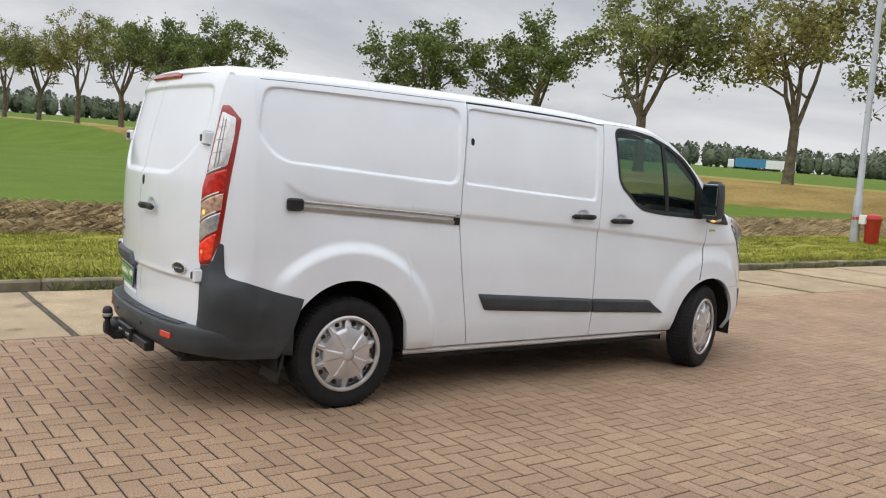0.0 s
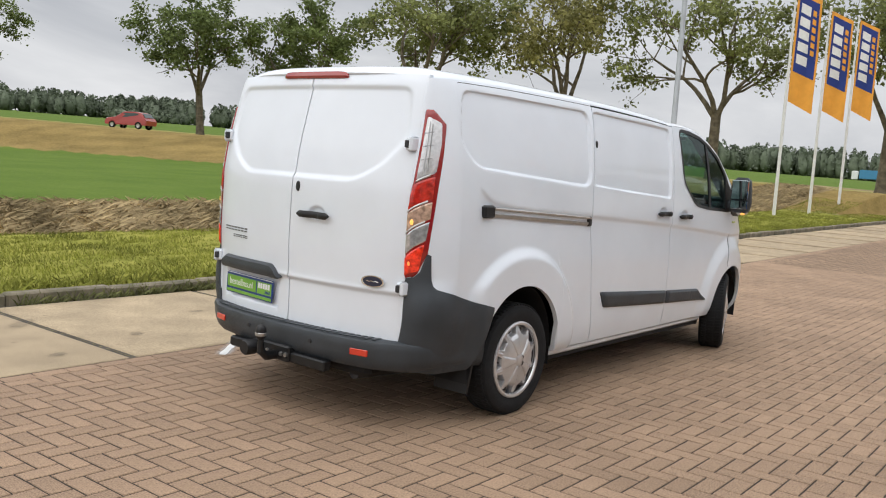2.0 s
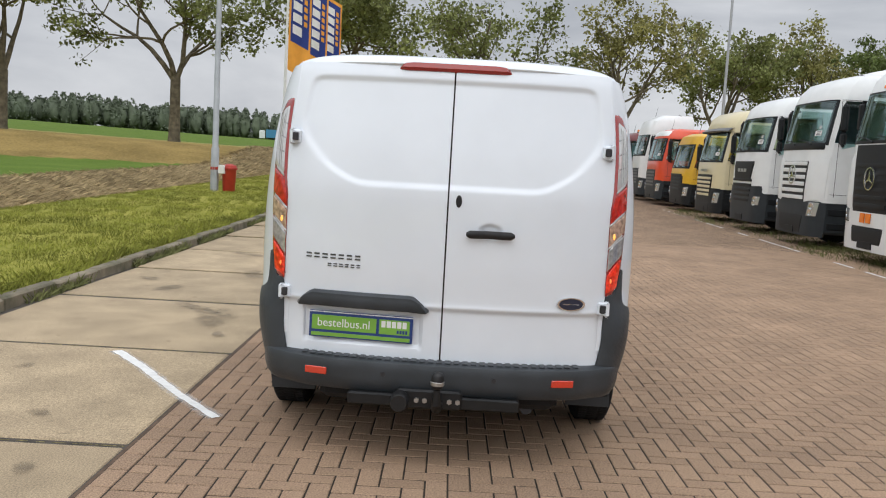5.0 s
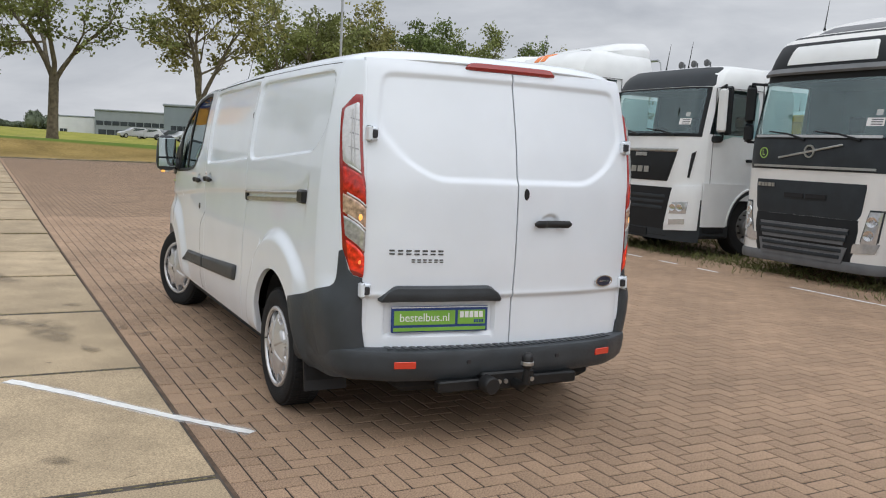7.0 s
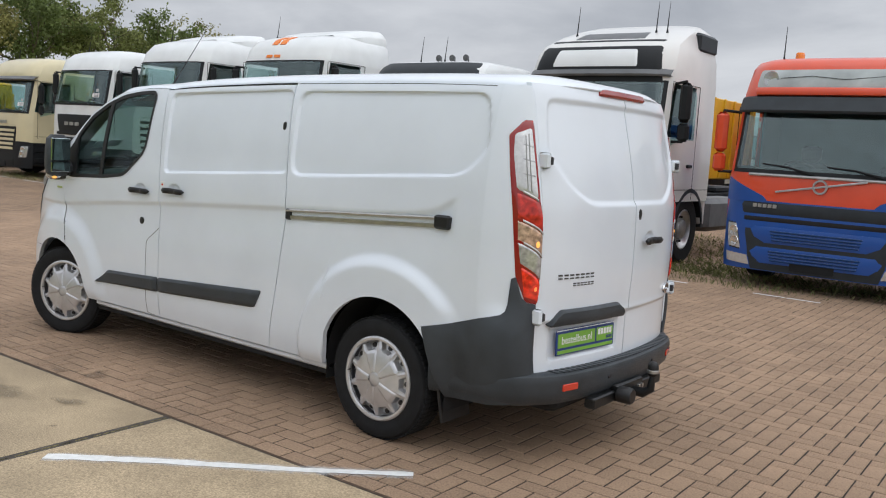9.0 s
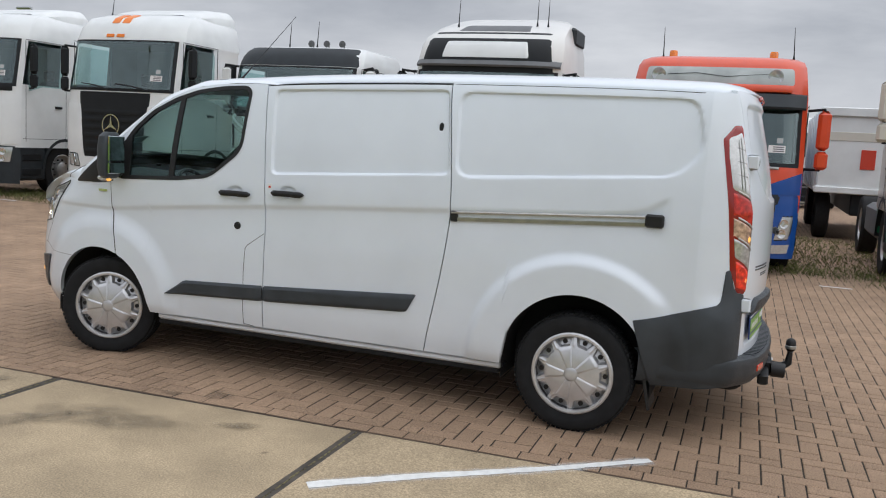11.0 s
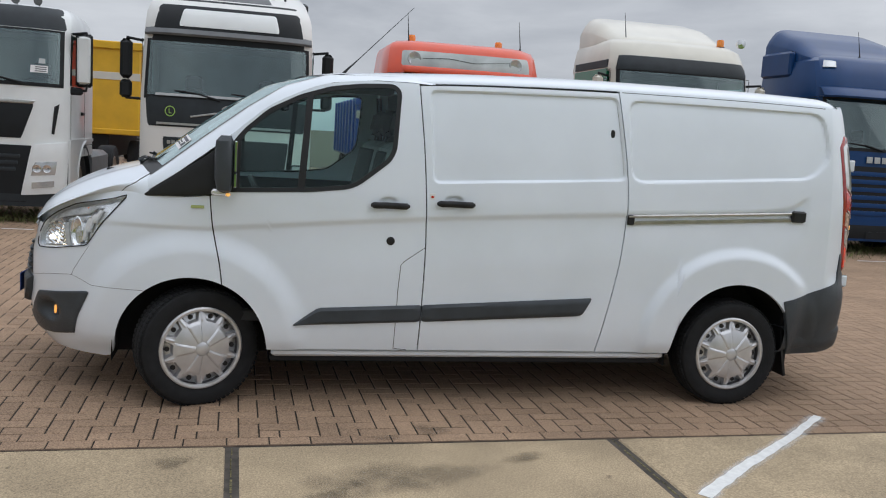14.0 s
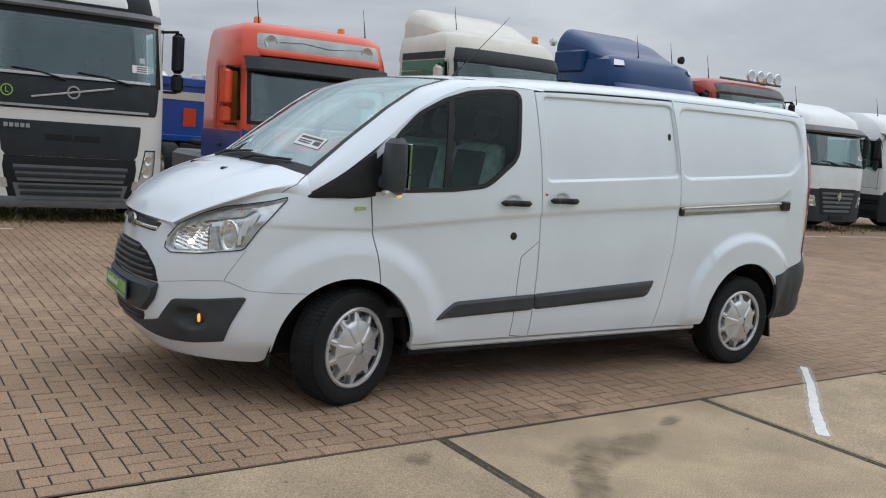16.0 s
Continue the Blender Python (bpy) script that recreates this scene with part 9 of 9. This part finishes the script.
# mast and street lamp far behind the row
mast = thing("mast", "tall thin grey mast behind the lorries", "mast", Matrix.Translation((26.0, -8.9, float(road_z(26)))))
part("pole", tube(Geo(), [(0, 0, 0), (0, 0, 14)], [0.06, 0.03], 8), POLE, mast)
part("base_plate", box(Geo(), -0.2, 0.2, -0.2, 0.2, 0.0, 0.03, 0.005), POLE, mast)
sl = thing("street_lamp", "grey street lamp far behind the lorries", "lamp post", Matrix.Translation((51, -45.5, 0.3)))
part("pole", tube(Geo(), [(0, 0, 0), (0, 0, 8.6), (0.2, -0.05, 9.3), (0.7, -0.15, 9.5)], [0.10, 0.06, 0.05, 0.045], 8), POLE, sl)
part("lamp_head", box(Geo(), 0.6, 2.0, -0.35, -0.05, 9.42, 9.62, 0.06), POLE, sl)

# ---- industrial buildings far off ----
CLAD_W = material("white_cladding", (0.68, 0.70, 0.72), 0.6, vary=0.08, scale=0.5)
CLAD_G = material("grey_cladding", (0.24, 0.27, 0.29), 0.6, vary=0.1, scale=0.5)
CLAD_B = material("blue_grey_cladding", (0.21, 0.25, 0.28), 0.6, vary=0.1, scale=0.4)
WINDOW_F = material("far_window", (0.04, 0.05, 0.06), 0.15, vary=0.3, scale=0.6)


def hall(az0, az1, dist, z0, height, mat, bands, label, logo=None):
    """A flat-roofed hall that fills the bearings from az0 to az1 at that distance."""
    a0, a1 = radians(az0), radians(az1)
    p0 = Vector((-4.9 + dist * math.cos(a0), 2.5 + dist * math.sin(a0), z0))
    p1 = Vector((-4.9 + dist * math.cos(a1), 2.5 + dist * math.sin(a1), z0))
    length = (p1 - p0).length
    d = (p1 - p0).normalized()
    n_ = Vector((-d.y, d.x, 0))
    if n_.x < 0:
        n_ = -n_
    m = Matrix(((d.x, n_.x, 0, p0.x), (d.y, n_.y, 0, p0.y), (0, 0, 1, p0.z), (0, 0, 0, 1)))
    ob = thing("industrial_hall", label, "building", m)
    part("wall", box(Geo(), 0, length, 0, 30, -3, height, 0.1), mat, ob)
    part("roof_edge", box(Geo(), -0.2, length + 0.2, -0.2, 30.2, height, height + 0.4, 0.1), CLAD_G, ob)
    for u0, u1, h0, h1, nn in bands:
        for k in range(nn):
            a, b = u0 + (u1 - u0) * k / nn, u0 + (u1 - u0) * (k + 0.9) / nn
            w = part("window", box(Geo(), a * length, b * length, -0.06, 0.05, h0 * height, h1 * height, 0.02), WINDOW_F, ob)
    if logo:
        part("sign", box(Geo(), logo[0] * length, logo[1] * length, -0.15, 0.0, logo[2] * height, logo[3] * height, 0.02), BINRED, ob)
    return ob


hall(-3.2, -5.35, 260, 1.3, 5.0, CLAD_W, ((0.1, 0.3, 0.0, 0.35, 2),), "white flat-roofed industrial hall in the distance")
hall(-5.35, -9.65, 230, 1.0, 6.6, CLAD_G, ((0.02, 0.98, 0.48, 0.64, 9), (0.05, 0.95, 0.05, 0.32, 8)), "grey flat-roofed hall with a band of windows")
hall(-9.35, -12.85, 150, 0.6, 6.2, CLAD_B, ((0.12, 0.55, 0.08, 0.5, 4),), "blue-grey office block with a glazed entrance")
hall(-12.85, -17.45, 140, 0.6, 5.6, CLAD_W, ((0.4, 0.95, 0.0, 0.3, 4),), "pale industrial hall with a red sign", (0.05, 0.22, 0.55, 0.8))


# ---- small parked cars by the halls, two lorries and a red car on the far road ----
def car(x, y, z, yaw, paint, label):
    ob = thing("car", label, "car", Matrix.Translation((x, y, z)) @ pose(0, 0, 0, 0, 0, yaw))
    prof = [(-2.0, 0.35), (-2.05, 0.75), (-1.85, 0.95), (-1.45, 1.40), (-0.9, 1.48), (0.2, 1.46), (0.95, 1.0), (1.85, 0.82), (2.05, 0.6), (2.0, 0.32)]
    g = Geo()
    v = []
    for w in (-0.84, -0.80, 0.80, 0.84):
        s_ = 0.94 if abs(w) > 0.82 else 1.0
        v += [(a * s_, w * (0.86 if b > 1.1 else 1.0), 0.3 + (b - 0.3) * (0.98 if abs(w) > 0.82 else 1.0)) for a, b in prof]
    n = len(prof)
    g.add(v, quads(n, 4, True) + [tuple(range(n)), tuple(range(3 * n, 4 * n))])
    part("body", g, paint, ob)
    for sg in (1, -1):
        g = Geo()
        m_ = Matrix(((1, 0, 0, 0), (0, 0, sg, sg * 0.72), (0, 1, 0, 0), (0, 0, 0, 1)))
        o = [(-1.35, 0.98), (-1.2, 1.34), (0.1, 1.36), (0.65, 1.0)]
        prism(g, o if sg < 0 else o[::-1], 0.0, 0.06, m_)
        part("side_window", g, TINT, ob)
    g = Geo()
    g.add([(-1.80, -0.66, 1.0), (-1.80, 0.66, 1.0), (-1.50, 0.60, 1.36), (-1.50, -0.60, 1.36)], [(0, 1, 2, 3)], Matrix.Translation((-0.04, 0, 0.02)))
    part("rear_window", g, TINT, ob)
    for a in (-1.28, 1.28):
        for sg in (1, -1):
            w = part("wheel", lathe(Geo(), [(0.18, -0.09), (0.30, -0.10), (0.32, 0.0), (0.30, 0.10), (0.18, 0.09)], 20, rotated("y")), RUBBER, ob)
            w.matrix_basis = Matrix.Translation((a, sg * 0.78, 0.32)) @ pose(0, 0, 0, 0, 0, 0 if sg > 0 else 180)
            part("rim", lathe(Geo(), [(0.19, 0.085), (0.1, 0.06), (0.0, 0.07)], 16, rotated("y")), T_ALLOY, w)
    return ob


CARRED = material("car_red", (0.36, 0.03, 0.02), 0.3, vary=0.05, coat=0.6)
CARSIL = material("car_silver", (0.45, 0.46, 0.47), 0.3, 0.4, vary=0.05, coat=0.6)
CARDRK = material("car_dark", (0.05, 0.055, 0.06), 0.3, vary=0.05, coat=0.6)
road = lambda s, p: (TREE_LINE[0] + TREE_LINE[2] * s - TREE_LINE[3] * p, TREE_LINE[1] + TREE_LINE[3] * s + TREE_LINE[2] * p)
x, y = road(72.1, -5.0)
car(x, y, float(ground_z(x, y)) + 0.02, 115, CARRED, "small red hatchback on the tree-lined road")
for k, (az, paint) in enumerate(((-8.6, CARSIL), (-9.6, CARDRK), (-10.3, CARSIL), (-11.2, CARSIL), (-7.6, CARSIL), (-14.4, CARSIL), (-15.2, CARSIL))):
    a = radians(az)
    x, y = -4.9 + 128 * math.cos(a), 2.5 + 128 * math.sin(a)
    car(x, y, float(ground_z(x, y)), 60 + 40 * (k % 3), paint, "parked car by the far halls")


def far_lorry(az, dist, length, mat, label, eye=(-2.6, -5.6)):
    a = radians(az)
    x, y = eye[0] + dist * math.cos(a), eye[1] + dist * math.sin(a)
    ob = thing("far_lorry", label, "lorry", Matrix.Translation((x, y, float(ground_z(x, y)) - 0.1)) @ pose(0, 0, 0, 0, 0, az + 90))
    part("trailer", box(Geo(), -length / 2, length / 2, -1.25, 1.25, 1.0, 4.0, 0.05), mat, ob)
    part("cab", box(Geo(), length / 2 + 0.3, length / 2 + 2.4, -1.2, 1.2, 0.6, 3.6, 0.2), T_WHITE, ob)
    for k in range(3):
        for sg in (1, -1):
            w = part("wheel", lathe(Geo(), [(0.2, -0.15), (0.5, -0.15), (0.5, 0.15), (0.2, 0.15)], 16, rotated("y")), RUBBER, ob)
            w.matrix_basis = Matrix.Translation((-length / 2 + 1.2 + 1.3 * k, sg * 1.05, 0.5))


SKYBLUE = material("trailer_blue", (0.06, 0.24, 0.42), 0.5, vary=0.1)
far_lorry(36.3, 330, 11, SKYBLUE, "blue lorry trailer on a distant road")
far_lorry(34.6, 330, 10, T_WHITE, "white lorry trailer on a distant road")
far_lorry(11.9, 330, 12, SKYBLUE, "blue and white lorry on a distant road", (-5.4, 1.3))

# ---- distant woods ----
# the air is clear; distance haze is put into this bluish, lightened colour
WOOD_HAZY = material("hazy_distant_woods", (0.155, 0.185, 0.130), 0.9, vary=0.30, scale=0.25, island=0.14, spec=0.1)


def unit_ball():
    """Points and triangles of a small ball."""
    t = (1 + math.sqrt(5)) / 2
    v = [Vector(p).normalized() for p in ((-1, t, 0), (1, t, 0), (-1, -t, 0), (1, -t, 0), (0, -1, t), (0, 1, t), (0, -1, -t), (0, 1, -t), (t, 0, -1), (t, 0, 1), (-t, 0, -1), (-t, 0, 1))]
    f = [(0, 11, 5), (0, 5, 1), (0, 1, 7), (0, 7, 10), (0, 10, 11), (1, 5, 9), (5, 11, 4), (11, 10, 2), (10, 7, 6), (7, 1, 8), (3, 9, 4), (3, 4, 2), (3, 2, 6), (3, 6, 8), (3, 8, 9), (4, 9, 5), (2, 4, 11), (6, 2, 10), (8, 6, 7), (9, 8, 1)]
    return np.array(v), np.array(f)


BALL_V, BALL_T = unit_ball()


def woods(name, az0, az1, dist, h0, h1, wide, seed, gaps=0.0, depth=0.05):
    """A band of far trees: rough upright crowns side by side, with twigs of leaves on them."""
    r = np.random.default_rng(seed)
    length = abs(az1 - az0) * dist * 0.01745
    n = int(length / wide * 4.6)
    az = np.radians(r.uniform(az0, az1, n))
    cell = np.floor(np.degrees(az) * dist * 0.01745 / (wide * 2.5)).astype(int)
    rr = np.random.default_rng(seed + 1).random(4000)
    top = h0 + (h1 - h0) * (0.6 * rr[cell % 4000] + 0.4 * r.random(n))
    keep = rr[(cell * 7 + 13) % 4000] >= gaps
    d = dist * (1 + depth * r.random(n))
    x, y = -3 + d * np.cos(az), d * np.sin(az)
    base = ground_z(x, y)
    g = Geo()
    twigs = []
    for k in np.flatnonzero(keep):
        c = np.array([x[k], y[k], base[k] + top[k] * 0.42])
        g.add(c + BALL_V * (1 + 0.2 * r.standard_normal((12, 1))) * np.array([0.52 * wide, 0.52 * wide, 0.45 * top[k]]), BALL_T.tolist())
        up = r.beta(1.5, 1.1, 90)
        a = r.uniform(0, 2 * math.pi, 90)
        out_ = wide * 0.62 * np.sqrt(np.clip(1.02 - (2 * up - 0.9) ** 2, 0.04, 1)) * r.uniform(0.6, 1.1, 90)
        twigs.append(np.stack([x[k] + out_ * np.cos(a), y[k] + out_ * np.sin(a), base[k] + top[k] * up], -1))
    t = leaf_cloud(np.concatenate(twigs), wide * 0.26, seed + 5)
    g.add(t.v, t.f)
    ob = part(name, g, WOOD_HAZY, None, sharp=180)
    tagged(ob, "hazy bluish green band of distant woods", "woods", kind="stuff")


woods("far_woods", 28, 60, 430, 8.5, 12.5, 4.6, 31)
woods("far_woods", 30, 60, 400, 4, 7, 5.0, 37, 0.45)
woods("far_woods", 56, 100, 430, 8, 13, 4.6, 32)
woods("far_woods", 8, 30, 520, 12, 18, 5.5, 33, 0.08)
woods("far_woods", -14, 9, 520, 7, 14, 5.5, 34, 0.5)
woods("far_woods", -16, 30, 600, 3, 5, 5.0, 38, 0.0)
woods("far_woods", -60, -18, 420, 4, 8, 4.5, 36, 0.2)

# ---- grass and straw ----
GRASS = material("grass_blades", (0.255, 0.270, 0.050), 0.85, vary=0.45, scale=1.0, island=0.35, spec=0.2)
STRAW = material("cut_straw", (0.42, 0.33, 0.185), 0.9, vary=0.45, scale=1.5, island=0.4, spec=0.1)
WEED = material("weeds", (0.17, 0.18, 0.07), 0.85, vary=0.4, scale=2, island=0.4, spec=0.2)


def blades(name, n, place, length, width, mat, label, seed, flat=0.35):
    """Thin bent blades, standing or lying."""
    r = np.random.default_rng(seed)
    x, y = place(r, n)
    y = y + (skew(x) if place is not lorry_line else 0.0)
    z = ground_z(x, y) if name != "weeds" else road_z(x)
    a = r.uniform(0, 2 * math.pi, n)
    l_ = length * r.uniform(0.5, 1.4, n)
    lean = flat * (r.uniform(0.3, 1.6, n) if flat < 1.2 else r.uniform(0.72, 1.08, n))
    dx, dy = np.cos(a), np.sin(a)
    w = width * r.uniform(0.6, 1.3, n)
    up = l_ * np.cos(np.minimum(lean, 1.5))
    fw = l_ * np.sin(np.minimum(lean, 1.5))
    z = z + 0.01 * r.random(n)
    V = np.stack([np.stack([x - dy * w, y + dx * w, z - 0.01], -1), np.stack([x + dy * w, y - dx * w, z - 0.01], -1), np.stack([x + dx * fw * 0.45, y + dy * fw * 0.45, z + up * 0.65], -1), np.stack([x + dx * fw, y + dy * fw, z + up], -1)], 1).reshape(-1, 3)
    me = bpy.data.meshes.new(name)
    F = (np.array([[0, 1, 2], [2, 1, 3]])[None] + (np.arange(n) * 4)[:, None, None]).reshape(-1)
    me.vertices.add(len(V))
    me.vertices.foreach_set("co", V.reshape(-1))
    me.loops.add(len(F))
    me.loops.foreach_set("vertex_index", F.astype(np.int32))
    me.polygons.add(len(F) // 3)
    me.polygons.foreach_set("loop_start", np.arange(0, len(F), 3, dtype=np.int32))
    me.update(calc_edges=True)
    me.materials.append(mat)
    return tagged(new(name, me), label, "grass", kind="stuff")


def verge_place(r, n):
    x = -6 + 46 * r.random(n) ** 1.5
    return x, 3.98 + 4.4 * r.random(n)


def kerb_place(r, n):
    return -6 + 46 * r.random(n) ** 1.3, 3.93 + np.abs(r.normal(0, 0.10, n))


def bank_place(r, n):
    return -6 + 50 * r.random(n) ** 1.3, 8.5 + 2.4 * r.random(n)


def lorry_line(r, n):
    x = r.uniform(-20, 26, n)
    c = np.sin(x * 1.7) + np.sin(x * 0.63 + 1) + r.normal(0, 0.7, n)
    keep = np.where(c > 0.9, 0, 1)
    return x, np.where(keep, -7.2 - 1.2 * r.random(n), -6.75 - 0.5 * r.random(n))


def lane_weeds(r, n):
    x = r.uniform(-14, 14, n)
    c = np.sin(x * 2.1) + np.sin(x * 0.8 + 2)
    return x + 0.2 * c, -7.6 - 6.5 * r.random(n) ** 1.4


def kerb_weeds(r, n):
    x = r.uniform(-2, 14, n)
    c = np.sin(x * 2.3) + np.sin(x * 0.9)
    return np.where(c > 0.2, x, x + 1.2), 3.74 + 0.08 * r.random(n)


blades("grass", 150000, verge_place, 0.045, 0.005, GRASS, "short mown grass of the verge", 41, 0.6)
blades("kerb_grass", 9000, kerb_place, 0.13, 0.006, GRASS, "longer grass leaning over the kerb", 42, 0.8)
blades("straw", 90000, bank_place, 0.30, 0.007, STRAW, "dry cut straw lying on the ditch bank", 43, 1.45)
blades("weeds", 5000, lorry_line, 0.095, 0.005, WEED, "weeds along the parking line under the lorries", 44, 0.6)
blades("weeds", 26000, lane_weeds, 0.10, 0.007, WEED, "dry weeds growing among the bricks behind the lorries", 46, 0.9)
blades("weeds", 2500, kerb_weeds, 0.10, 0.006, WEED, "weeds in the joint at the foot of the kerb", 45, 0.8)


# ---- the nearest bricks, one by one ----
lay = NEAR_BRICKS[2] > NEAR_BRICKS[3]
first = {}
for flat_ in (True, False):
    k = int(np.argmax(lay == flat_))
    first[flat_] = brick_mesh("brick", np.array([0.0]), np.array([0.0]), NEAR_BRICKS[2][k:k + 1], NEAR_BRICKS[3][k:k + 1], True, 9)
    first[flat_].materials.append(BRICK_ONE)
rng = np.random.default_rng(12)
for cx_, cy_, flat_ in zip(NEAR_BRICKS[0], NEAR_BRICKS[1], lay):
    ob = new("brick", first[bool(flat_)])
    ob.parent = paving
    ob.matrix_basis = Matrix.Translation((cx_, cy_, 0.0005 * rng.standard_normal())) @ pose(0, 0, 0, 0.12 * rng.standard_normal(), 0.12 * rng.standard_normal(), 0.4 * rng.standard_normal())
